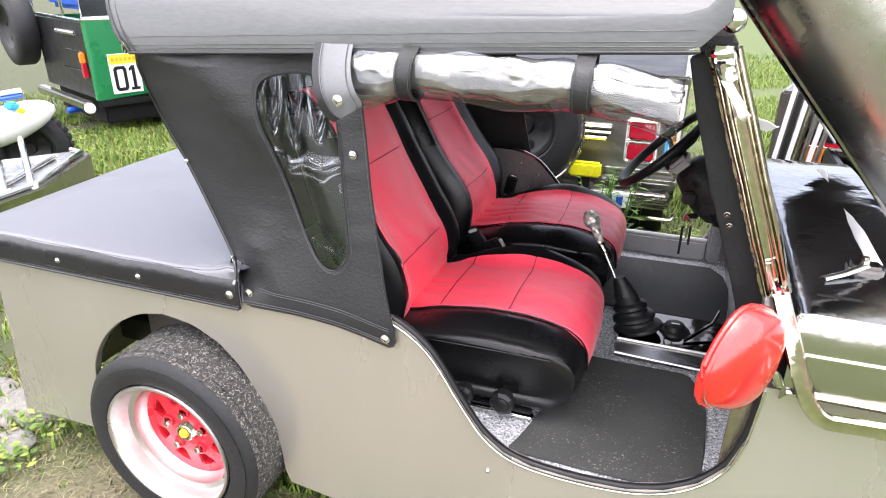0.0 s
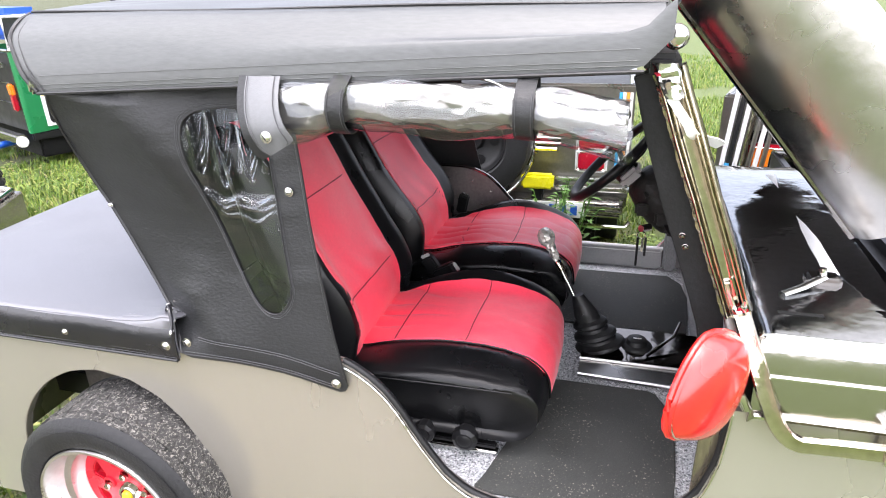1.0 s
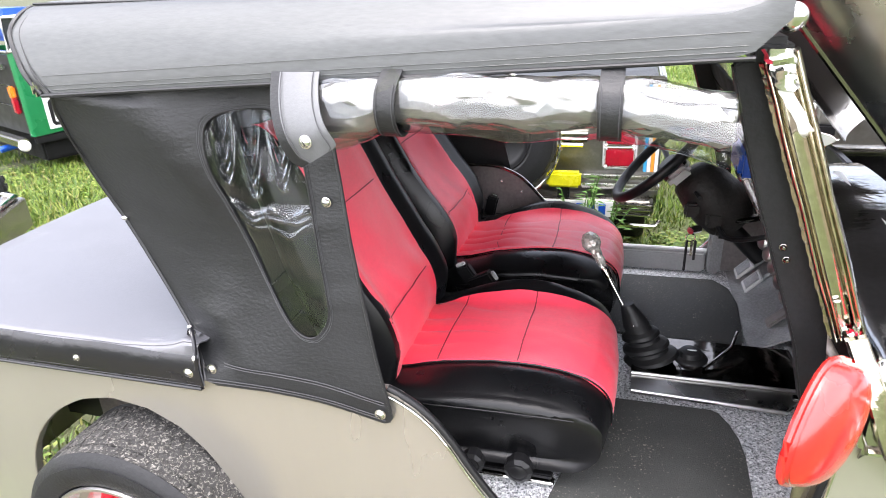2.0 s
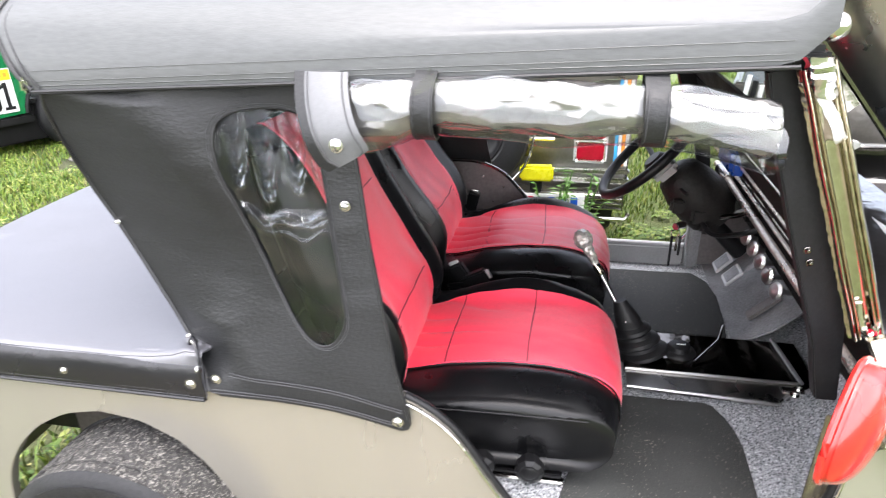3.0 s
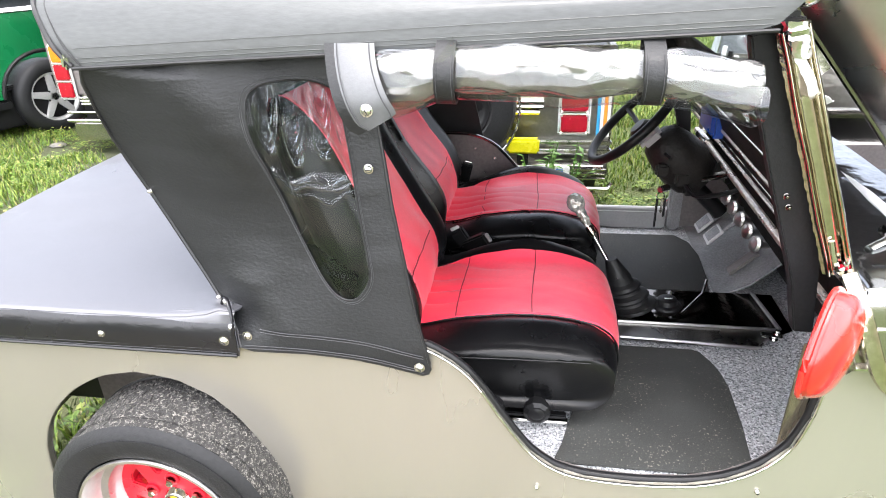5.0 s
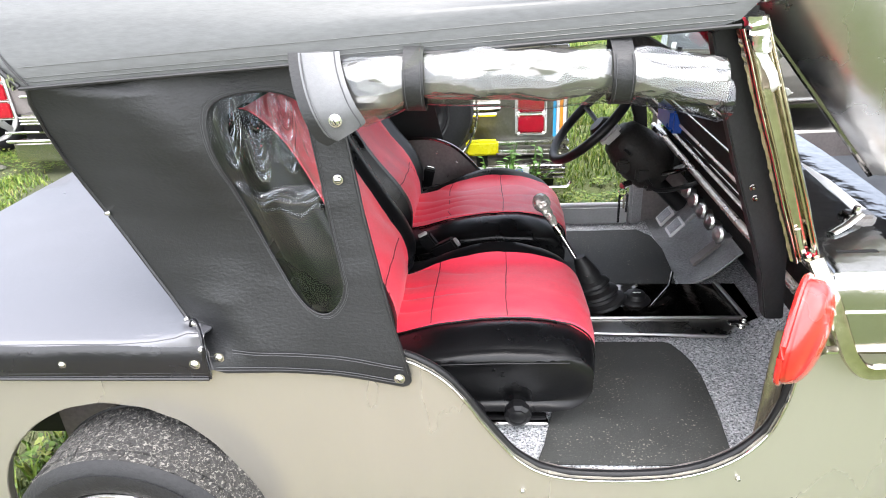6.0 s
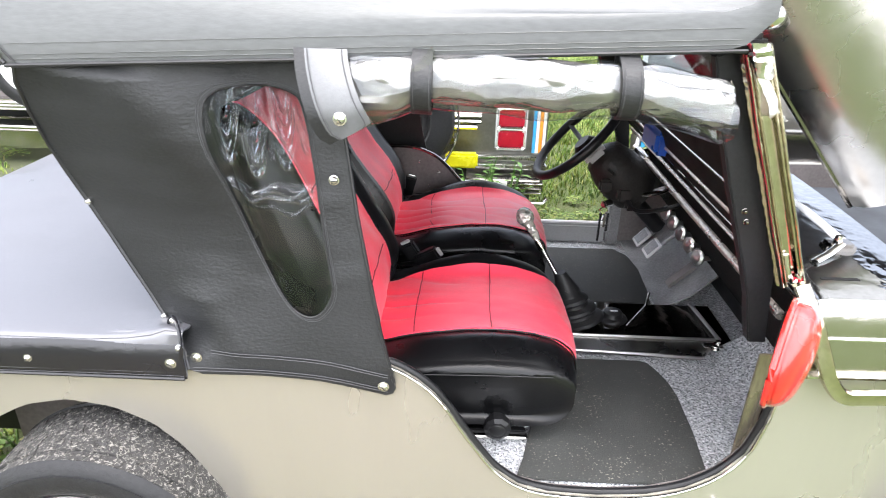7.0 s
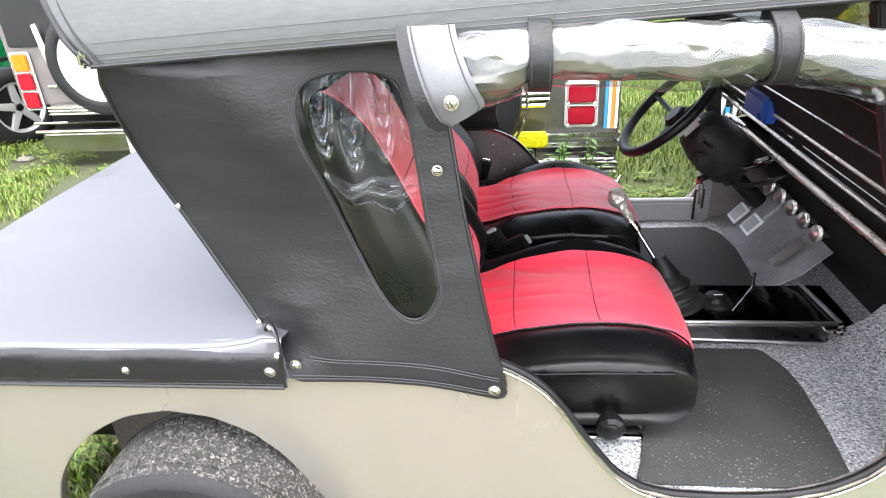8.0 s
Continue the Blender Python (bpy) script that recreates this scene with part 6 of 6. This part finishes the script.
# ---- neighbouring vehicles ----
def tail_lamp(parent, x, y, z0, z1, cells, w, shell=M_WHITE):
    fr = part("tail_lamp", rbox(x - w / 2, x + w / 2, y - 0.03, y, z0, z1, 0.012), shell, parent, "white-framed tail lamp" if shell is M_WHITE else "red-framed tail lamp", True)
    n = len(cells)
    hgt = (z1 - z0 - 0.02) / n
    for i, m_ in enumerate(cells):
        za = z1 - 0.01 - (i + 1) * hgt
        part("lens", rbox(x - w / 2 + 0.016, x + w / 2 - 0.016, y - 0.040, y - 0.022, za + 0.010, za + hgt - 0.010, 0.008), m_, fr, "amber lens" if m_ is M_AMBER else "red lens", True)
        zz = (za + 0.006, za + hgt - 0.006)
        xx = (x - w / 2 + 0.011, x + w / 2 - 0.011)
        part("lens_bezel", tube([(xx[0], y - 0.033, zz[0]), (xx[1], y - 0.033, zz[0]), (xx[1], y - 0.033, zz[1]), (xx[0], y - 0.033, zz[1])], 0.004, 6, closed=True), M_CHROME, fr, smooth=True)
    return fr


def simple_wheel(parent, c, ax, R, w, rim_m, label, spokes=5, k=0.58):
    c, ax = Vector(c), Vector(ax).normalized()
    ty = part("wheel", lathe([(R * k, 0.0), (R * (k + 0.04), 0.012), (R * (0.45 + 0.5 * k), 0.014), (R * (0.62 + 0.36 * k), 0.012), (R * 0.96, -0.005), (R, -0.03), (R, -w + 0.03), (R * 0.95, -w), (R * 0.55, -w)], c, ax, 40), M_RUBBER, parent, label, True)
    part("rim", lathe([(0, -0.045), (R * 0.14, -0.04), (R * 0.18, -0.06), (R * (k - 0.13), -0.045), (R * (k - 0.06), -0.03), (R * (k - 0.01), 0.004), (R * (k + 0.02), 0.004), (R * (k + 0.02), -0.02)], c, ax, 40), rim_m, ty, "wheel rim", True)
    rot = Vector((0, 0, 1)).rotation_difference(ax).to_matrix()
    if rim_m is M_ALLOY:
        # star of five tapered spokes over a dark dish, with lug nuts between them
        part("dish", lathe([(0, -0.036), (R * (k - 0.08), -0.026), (R * (k - 0.06), -0.04)], c, ax, 32), M_BLACK, ty, "dark wheel dish", True)
        for q in range(5):
            turn = Matrix.Translation(c) @ rot.to_4x4() @ Matrix.Rotation(2 * math.pi * q / 5 + 0.3, 4, "Z")
            bm = rbox(R * 0.10, R * (k - 0.03), -R * 0.085, R * 0.085, -0.034, -0.004, 0.006)
            for v in bm.verts:
                v.co.y *= 1.35 - 0.5 * v.co.x / (R * k)
                v.co.z += 0.010 * (v.co.x / (R * k) - 0.5)
            bm.transform(turn)
            part("spoke", bm, rim_m, ty, "silver spoke")
            nut = turn @ Vector((R * 0.20 * math.cos(0.63), R * 0.20 * math.sin(0.63), -0.02))
            part("lug_nut", lathe([(0, 0.014), (0.009, 0.013), (0.011, 0.0)], nut, ax, 6), M_CHROME, ty)
        return ty
    for q in range(spokes):
        a = 2 * math.pi * q / spokes
        e = Vector((math.cos(a), math.sin(a), 0))
        hole = c + rot @ (e * R * (k * 0.62) + Vector((0, 0, -0.048)))
        part("vent", lathe([(0, 0.004), (R * 0.09, 0.003), (R * 0.10, -0.01)], hole, ax, 10), M_BLACK, ty)
    return ty


def make_steel_jeep(x0, x1, y, label, lamps, spare, extras, back=M_DULL, lead=0.02):
    """A stainless jeep seen from behind: tub, bumper, tail lamps, spare wheel."""
    j = thing("parked_jeep", ((x0 + x1) / 2, y + 1.2, GZ), label, "jeep", "jeeps parked in a row")
    part("rear_panel", rbox(x0, x1, y, y + 0.03, 0.40, 1.02, 0.012), back, j, "stainless rear panel" if back is M_DULL else "dark painted rear panel")
    part("body_side", rbox(x0, x0 + 0.03, y + 0.032, y + 2.6, 0.34, 1.02, 0.01), M_STEEL, j)
    part("body_side", rbox(x1 - 0.03, x1, y + 0.032, y + 2.6, 0.34, 1.02, 0.01), M_STEEL, j)
    part("top_cover", rbox(x0 + 0.032, x1 - 0.032, y + 0.032, y + 1.2, 0.98, 1.0, 0.01), M_CANVAS, j, "black cover")
    part("bonnet", rbox(x0 + 0.1, x1 - 0.1, y + 1.6, y + 2.6, 0.95, 1.02, 0.03), M_STEEL, j)
    bz = 0.345
    b = part("bumper", rbox(x0 + lead, x1 - 0.02, y - 0.16, y - 0.02, bz, bz + 0.085, 0.02), M_STEEL, j, "ribbed stainless bumper", True)
    for dz in (0.015, 0.04, 0.066):
        part("bumper_rib", tube([(x0 + lead + 0.01, y - 0.163, bz + dz), (x1 - 0.03, y - 0.163, bz + dz)], 0.007, 8), M_CHROME, b, smooth=True)
    part("step_rail", tube([(x0 + 0.1, y - 0.06, bz - 0.08), (x1 - 0.0, y - 0.06, bz - 0.08), (x1 + 0.02, y - 0.03, bz - 0.06)], 0.012, 8), M_CHROME, j, "chrome under-rail", True)
    for xa in (x0 + 0.14, x1 - 0.14):
        simple_wheel(j, (xa - 0.10 if xa > (x0 + x1) / 2 else xa - 0.1, y + 0.55, 0.28), (-1, 0, 0), 0.30, 0.2, M_RIM, "dark tyred road wheel")
    part("chassis", rbox(x0 + 0.16, x1 - 0.16, y + 0.06, y + 2.4, 0.12, 0.36, 0.02), M_MATT, j)
    for lx, z0, z1, cells, w in lamps:
        tail_lamp(j, lx, y - 0.004, z0, z1, cells, w)
    if spare:
        sx, sz, sr, rm = spare
        sp = simple_wheel(j, (sx, y - 0.19, sz), (0, -1, 0), sr, 0.17, rm, "spare wheel on the tailgate", 0 if rm is M_WHITE else 5, k=0.70 if rm is M_WHITE else 0.58)
        if rm is M_BLACK:
            part("spare_hoop", tube([(sx + (sr + 0.022) * math.cos(a), y - 0.20, sz + (sr + 0.022) * math.sin(a)) for a in np.linspace(0, 2 * math.pi, 40, endpoint=False)], 0.007, 8, closed=True), M_CHROME, sp, "chrome hoop round the spare wheel", True)
    extras(j)
    return j


def extras_b(j):
    y = 2.35
    part("reflector_lamp", rbox(0.066, 0.237, y - 0.20, y - 0.14, 0.500, 0.578, 0.012), M_YLENS, j, "bright yellow auxiliary lamp", True)
    part("lamp_bracket", rbox(0.12, 0.18, y - 0.17, y - 0.12, 0.43, 0.50, 0.006), M_BLACK, j)
    for z, a, b in ((0.735, -0.05, 0.25), (0.705, -0.05, 0.25), (0.675, -0.03, 0.23)):
        part("tailgate_bar", tube([(a, y - 0.02, z), (b, y - 0.02, z)], 0.014, 8), M_CHROME, j, "chrome tailgate bar", True)
    part("trim_ledge", rbox(0.23, 0.62, y - 0.04, y, 0.505, 0.53, 0.006), M_CHROME, j)
    part("trim_ledge", rbox(0.23, 0.62, y - 0.05, y, 0.455, 0.485, 0.006), M_CHROME, j)
    for i, m_ in enumerate((M_CYAN, M_WHITE, M_ORANGE, M_WHITE)):
        part("stripe", rbox(0.535 + 0.018 * i, 0.551 + 0.018 * i, y - 0.004, y + 0.0, 0.54, 0.98, 0.001), m_, j, "painted stripe")
    pl = part("plate", rbox(0.03, 0.40, y - 0.178, y - 0.168, 0.345, 0.430, 0.004), M_WHITE, j, "white plate with coloured bars")
    for i, m_ in enumerate((M_REDLENS, M_REDLENS, M_GREEN, M_BLUE, M_BLUE, M_BLUE)):
        part("plate_bar", rbox(0.05 + 0.056 * i, 0.085 + 0.056 * i, y - 0.181, y - 0.177, 0.36, 0.415, 0.001), m_, pl)


def extras_c(j):
    y = 3.90
    b = part("bumper_bar", rbox(-3.56, -2.40, y - 0.34, y - 0.20, 0.10, 0.26, 0.02), M_STEEL, j, "dull stainless channel bumper", True)
    part("bumper_lip", tube([(-3.58, y - 0.35, 0.27), (-2.40, y - 0.35, 0.27)], 0.014, 8), M_CHROME, b, smooth=True)
    part("bumper_block", rbox(-2.86, -2.70, y - 0.37, y - 0.342, 0.08, 0.25, 0.012), M_WHITE, b, "white bumper end block", True)
    part("canvas_back", rbox(-3.84, -2.40, y - 0.03, y - 0.002, 0.86, 1.62, 0.01), M_CANVAS, j, "dark canvas back")
    part("canvas_top", rbox(-3.84, -2.40, y + 0.062, y + 1.6, 1.58, 1.62, 0.02), M_CANVAS, j, "dark canvas top")
    part("tailgate_edge", tube([(-3.60, y - 0.03, 0.55), (-2.4, y - 0.03, 0.55)], 0.014, 8), M_CHROME, j, "chrome strip", True)
    part("bracket", tube([(-3.56, y - 0.03, 1.02), (-3.50, y - 0.08, 0.80), (-3.46, y - 0.08, 0.55)], 0.03, 8), M_CHROME, j, "chrome spare wheel bracket", True)


def extras_d(j):
    y = 2.10
    for i in range(7):
        x = 1.015 + 0.027 * i
        part("strut", tube([(x, y - 0.05, 0.45), (x + 0.05, y - 0.05, 1.06 - 0.02 * i)], 0.011, 8), (M_WHITE, M_BLACK, M_WHITE, M_GOLDCHROME, M_DULL, M_WHITE, M_DULL)[i], j, "upright bright strut", True)
    tail_lamp(j, 1.215, y - 0.004, 0.675, 0.815, (M_AMBER,), 0.155, M_REDLENS)
    part("lamp_cowl", rbox(1.135, 1.295, y - 0.024, y - 0.004, 0.818, 0.87, 0.008), M_BLACK, j, "dark cover over the tail lamp")
    part("stripe", rbox(1.05, 1.070, y - 0.07, y - 0.064, 0.6, 0.72, 0.001), M_CYAN, j, "light blue stripe")


make_steel_jeep(-0.78, 0.615, 2.35, "stainless jeep with red tail lamp and yellow auxiliary lamp", [(0.415, 0.555, 0.80, (M_REDLENS, M_REDLENS), 0.17)], (-0.20, 0.74, 0.31, M_BLACK), extras_b)
make_steel_jeep(-3.90, -2.30, 3.90, "stainless jeep with white-rimmed spare wheel and three-lens tail lamp", [(-3.775, 0.365, 0.825, (M_AMBER, M_REDLENS, M_REDLENS), 0.165)], (-3.055, 0.745, 0.405, M_WHITE), extras_c, M_INNER, 0.32)
turned = make_steel_jeep(1.0, 2.42, 2.10, "stainless jeep with chrome struts and amber tail lamp", [], None, extras_d)


pivot = Vector((1.0, 2.10, 0))
turned.location = pivot + Matrix.Rotation(radians(-15), 3, "Z") @ (turned.location - pivot)
turned.rotation_euler = (0, 0, radians(-15))


def make_green_jeep():
    """Green jeep standing at an angle: tub side with number sign, dark tailgate, rear wheel, rails."""
    C = Vector((-4.62, 3.43, 0))
    f = Vector((0.40, 0.917, 0)).normalized()
    s = Vector((-f.y, f.x, 0))                 # across, away from the visible side
    m = Matrix(((f.x, s.x, 0, C.x), (f.y, s.y, 0, C.y), (0, 0, 1, 0), (0, 0, 0, 1)))
    j = thing("green_jeep", (C.x + f.x * 1.3 + s.x * 0.7, C.y + f.y * 1.3 + s.y * 0.7, GZ), "green jeep with dark tailgate and a white number sign", "jeep")

    def p(name, bm, mt, par=None, lab="", sm=False):
        bm.transform(m)
        return part(name, bm, mt, par or j, lab, sm)
    arch = [(0.50, 0.36)] + [(0.90 - 0.40 * math.cos(a), 0.36 + 0.36 * math.sin(a)) for a in np.linspace(0.15, math.pi - 0.15, 14)] + [(1.30, 0.36)]
    outl = [(0.03, 1.06), (0.03, 0.34)] + arch + [(2.6, 0.36), (2.6, 1.04)]
    side = p("body_side", plate(outl, "y", -0.012, 0.012), M_GREEN, None, "glossy green body side")
    p("corner", loft([[(0.03 - 0.03 * math.sin(a), 0.03 - 0.042 * math.cos(a), z) for a in np.linspace(0, math.pi / 2, 6)] for z in (0.34, 1.06)]), M_GREEN, None, "", "all")
    p("top_rail", tube([(0.0, 0.0, 1.065), (1.3, -0.005, 1.055), (2.6, -0.005, 1.05)], 0.014, 8), M_CHROME, None, "bright top rail", True)
    p("top_rail", tube([(0.0, 0.0, 1.065), (0.0, 1.4, 1.065)], 0.014, 8), M_CHROME, None, "", True)
    p("arch_trim", tube([(u, -0.02, v) for u, v in arch], 0.018, 8), M_BLACK, side, "black arch trim", True)
    p("sill", rbox(0.02, 0.55, 0.0, 0.05, 0.27, 0.34, 0.01), M_BLACK, None, "black lower sill")
    p("tailgate", rbox(0.0, 0.03, 0.03, 1.37, 0.36, 1.04, 0.006), M_BLACK, None, "dark tailgate")
    for z in (0.60, 0.78):
        p("tailgate_groove", tube([(-0.004, 0.15, z), (-0.004, 0.7, z)], 0.006, 6), M_DARKCHROME)
    p("handle", tube([(-0.03, 0.12, 0.945), (-0.035, 0.60, 0.945)], 0.026, 8), M_CHROME, None, "chrome grab handle", True)
    lamp = p("tail_lamp", rbox(-0.04, 0.0, 0.07, 0.14, 0.54, 0.78, 0.012), M_REDLENS, None, "red and amber tail lamp", True)
    p("lens", rbox(-0.044, -0.002, 0.067, 0.143, 0.675, 0.782, 0.012), M_AMBER, lamp, "amber lens", True)
    p("bumper", rbox(-0.12, -0.03, 0.0, 1.4, 0.26, 0.34, 0.015), M_STEEL, None, "steel rear bumper", True)
    p("bumper_end", lathe([(0, 0.03), (0.04, 0.02), (0.05, 0.0), (0.05, -0.02)], (-0.08, -0.01, 0.28), (0, -1, 0), 16), M_WHITE, None, "", True)
    p("exhaust", tube([(-0.15, 0.45, 0.20), (0.2, 0.45, 0.24)], 0.03, 12), M_BLUE, None, "bluish exhaust pipe", True)
    sgn = p("number_sign", rbox(0.155, 0.44, -0.020, -0.014, 0.385, 0.755, 0.002), M_WHITE, side, "white number sign with a yellow header")
    p("sign_header", rbox(0.163, 0.432, -0.024, -0.019, 0.660, 0.747, 0.001), M_YELLOW, sgn, "yellow header band")
    for i in range(6):
        p("header_bar", rbox(0.180 + i * 0.04, 0.208 + i * 0.04, -0.026, -0.0235, 0.687, 0.720, 0.001), M_ORANGE, sgn)
    # slab digits: a squared 0 and a footed 1
    o = [(0.02, 0.0), (0.10, 0.0), (0.12, 0.025), (0.12, 0.205), (0.10, 0.23), (0.02, 0.23), (0.0, 0.205), (0.0, 0.025)]
    hole = [(0.036, 0.03), (0.084, 0.03), (0.09, 0.04), (0.09, 0.19), (0.084, 0.20), (0.036, 0.20), (0.03, 0.19), (0.03, 0.04)]
    one = [(0.0, 0.0), (0.082, 0.0), (0.082, 0.026), (0.056, 0.026), (0.056, 0.23), (0.030, 0.23), (0.0, 0.20), (0.0, 0.178), (0.026, 0.19), (0.026, 0.026), (0.0, 0.026)]
    for at, pts, holes in ((0.187, o, [hole]), (0.330, one, [])):
        p("digit", plate([(at + u, 0.410 + v) for u, v in pts], "y", -0.0235, -0.0195, [[(at + u, 0.410 + v) for u, v in h] for h in holes]), M_BLACK, sgn, "black digit " + ("0" if holes else "1"))
    # wheel: arch at 0.90 along
    hubw = m @ Vector((0.92, -0.04, 0.305))
    nrm = -(s)
    w = simple_wheel(j, hubw, nrm, 0.335, 0.22, M_ALLOY, "rear wheel with silver five-hole rim", k=0.64)
    part("hub_cap", lathe([(0, 0.0), (0.03, -0.004), (0.036, -0.03)], hubw, nrm, 16), M_CHROME, w, "silver hub")
    p("chassis", rbox(0.08, 2.4, 0.07, 1.34, 0.09, 0.42, 0.02), M_MATT)
    p("floor", rbox(0.04, 2.5, 0.03, 1.37, 0.42, 0.46, 0.01), M_BLACK)
    p("far_side", rbox(0.03, 2.6, 1.38, 1.40, 0.34, 1.04, 0.006), M_GREEN)
    for quad in ([(0.02, 1.075), (0.02, 1.34), (0.26, 1.34), (0.47, 1.09), (0.47, 1.075)], [(0.56, 1.075), (0.56, 1.22), (1.10, 1.22), (1.16, 1.075)]):
        fr = p("side_window", tube([(u, 0.03, v) for u, v in quad], 0.018, 8, closed=True), M_WHITE, None, "white side window frame", True)
        p("pane", plate(quad, "y", 0.034, 0.040), M_DARKGLASS, fr, "dark window glass")
    for v in (0.45, 1.35):
        p("rail_post", tube([(0.0, v, 1.06), (-0.01, v, 1.5)], 0.016, 8), M_CHROME, None, "", True)
    p("bench", rbox(0.16, 0.5, 0.42, 1.36, 1.12, 1.40, 0.05), M_BLUE, None, "blue padded seats behind the rails", True)
    sp = m @ Vector((-0.22, 1.60, 0.93))
    simple_wheel(j, sp, -f, 0.40, 0.2, M_BLACK, "black spare wheel on the tailgate")


make_green_jeep()


def make_trike():
    """White rounded fairing over a knobby tyre, and a steel bumper box with chrome loops, low behind the tonneau."""
    t = thing("motor_tricycle", (-3.3, 1.6, GZ), "white-fairing motor tricycle with a steel bumper box and chrome loops", "tricycle")
    part("bumper_box", plate([(-2.62, 0.55), (-2.66, 1.20), (-2.99, 1.84), (-3.14, 1.84), (-3.40, 1.5), (-3.30, 0.55)], "z", 0.22, 0.40, bev=0.008), M_STEEL, t, "dull stainless bumper box")
    part("box_post", rbox(-3.10, -2.78, 0.7, 1.5, GZ, 0.22, 0.01), M_BLACK, t)
    ax = Vector((0.70, -0.71, 0)).normalized()
    ty = simple_wheel(t, (-3.93, 2.12, 0.26), ax, 0.28, 0.13, M_BLACK, "narrow black knobby tyre")
    side = Vector((0.71, 0.70, 0))
    for k in range(30):
        a = 2 * math.pi * k / 30
        e = side * math.cos(a) + Vector((0, 0, 1)) * math.sin(a)
        for w in (-0.035, -0.095):
            c = Vector((-3.93, 2.12, 0.26)) + e * 0.284 + ax * w
            m = Matrix.Translation(c) @ e.to_track_quat("Z", "Y").to_matrix().to_4x4()
            part("tread_knob", rbox(-0.012, 0.012, -0.018, 0.018, -0.008, 0.010, 0.002, 1, m=m), M_RUBBER, ty)
    # fairing: swollen shell lying over the wheel
    rows = []
    c = Vector((-3.93, 1.98, 0.47))
    for k in range(15):
        v = -1 + 2 * k / 14
        r = max(0.03, 1 - v * v) ** 0.5
        rows.append([c + side * (0.34 * v) + ax * (0.17 * r * math.cos(b)) + Vector((0, 0, 1)) * (0.135 * r * math.sin(b) + 0.10 * v) for b in [2 * math.pi * q / 20 for q in range(20)]])
    fd = part("fairing", loft(rows, closed=True), M_WHITE, t, "rounded white fairing", True)
    part("fairing_stay", tube([c - Vector((0, 0, 0.12)) - ax * 0.15, Vector((-3.93, 2.12, 0.26)) - ax * 0.16], 0.02, 8), M_BLACK, t)
    for k, (dz, m_) in enumerate(((0.150, M_BLUE), (0.185, M_WHITE))):
        part("fairing_band", tube([c + side * q + Vector((0, 0, dz + 0.24 * (q + 0.3) * 0.5)) for q in (-0.5, -0.25, 0.0, 0.16)], 0.022, 10, squash=0.8), m_, fd, "blue band" if k == 0 else "white band", True)
    part("indicator", rbox(-3.82, -3.72, 1.93, 1.99, 0.60, 0.655, 0.015, 2), M_CYAN, fd, "light blue lamp cover", True)
    part("marker", rbox(-3.70, -3.65, 1.93, 1.97, 0.585, 0.62, 0.010, 2), M_YELLOW, fd, "small yellow marker", True)
    for (ax0, ay0), (bx, by) in (((-3.52, 1.78), (-2.66, 1.15)), ((-3.56, 1.62), (-2.70, 1.02))):
        q = lambda f, z: (ax0 + (bx - ax0) * f, ay0 + (by - ay0) * f, z)
        pts = smooth_line([q(0.0, 0.46), q(0.18, 0.50), q(0.45, 0.52), q(0.68, 0.50), q(0.84, 0.46), q(0.92, 0.42), q(0.94, 0.37)], 5)
        lp = part("guard_loop", tube(pts, 0.019, 10), M_CHROME, t, "bent chrome guard tube", True)
        part("loop_boot", tube([pts[-1] + Vector((0, 0, 0.05)), pts[-1] - Vector((0, 0, 0.02))], 0.030, 10), M_WHITE, lp, "white end sleeve", True)
    part("top_rail", tube([(-2.66, 0.55, 0.415), (-2.70, 1.18, 0.415), (-3.02, 1.80, 0.415), (-3.13, 1.82, 0.415)], 0.016, 10), M_CHROME, t, "chrome rail", True)
    part("top_rail", tube([(-2.84, 0.55, 0.415), (-2.88, 1.18, 0.415), (-3.10, 1.66, 0.415)], 0.012, 10), M_CHROME, t, "chrome rail", True)


def make_weed(x, y, h, seed):
    """A small leafy weed: thin stems with pairs of pointed leaves."""
    rng = random.Random(seed)
    w = thing("weed", (x, y, GZ), "small leafy green weed growing beside the bumper", "weed", "weeds by the bumper")
    for s_ in range(5):
        a = rng.uniform(0, 6.283)
        lean = rng.uniform(0.03, 0.12)
        top = Vector((x + lean * math.cos(a), y + lean * math.sin(a), GZ + h * rng.uniform(0.75, 1.0)))
        st = part("stem", tube([(x, y, GZ), (x + lean * 0.3 * math.cos(a), y + lean * 0.3 * math.sin(a), GZ + h * 0.55), top], 0.003, 5), M_LEAF, w)
        bm = bmesh.new()
        for i in range(11):
            f = 0.45 + 0.55 * i / 10
            c = Vector((x, y, GZ)).lerp(top, f)
            b = rng.uniform(0, 6.283)
            d = Vector((math.cos(b), math.sin(b), rng.uniform(-0.1, 0.5)))
            n = d.cross(Vector((0, 0, 1))).normalized() * 0.011
            ln = rng.uniform(0.035, 0.07)
            v = [bm.verts.new(q) for q in (c, c + d * ln * 0.5 + n, c + d * ln - Vector((0, 0, 0.008)), c + d * ln * 0.5 - n)]
            bm.faces.new((v[0], v[1], v[2]))
            bm.faces.new((v[0], v[2], v[3]))
        part("leaves", bm, M_LEAF, st)


make_weed(0.24, 2.02, 0.62, 1)
make_weed(0.37, 2.00, 0.64, 2)
make_weed(0.30, 2.06, 0.50, 3)
make_trike()
leafy_patches()
make_grass()
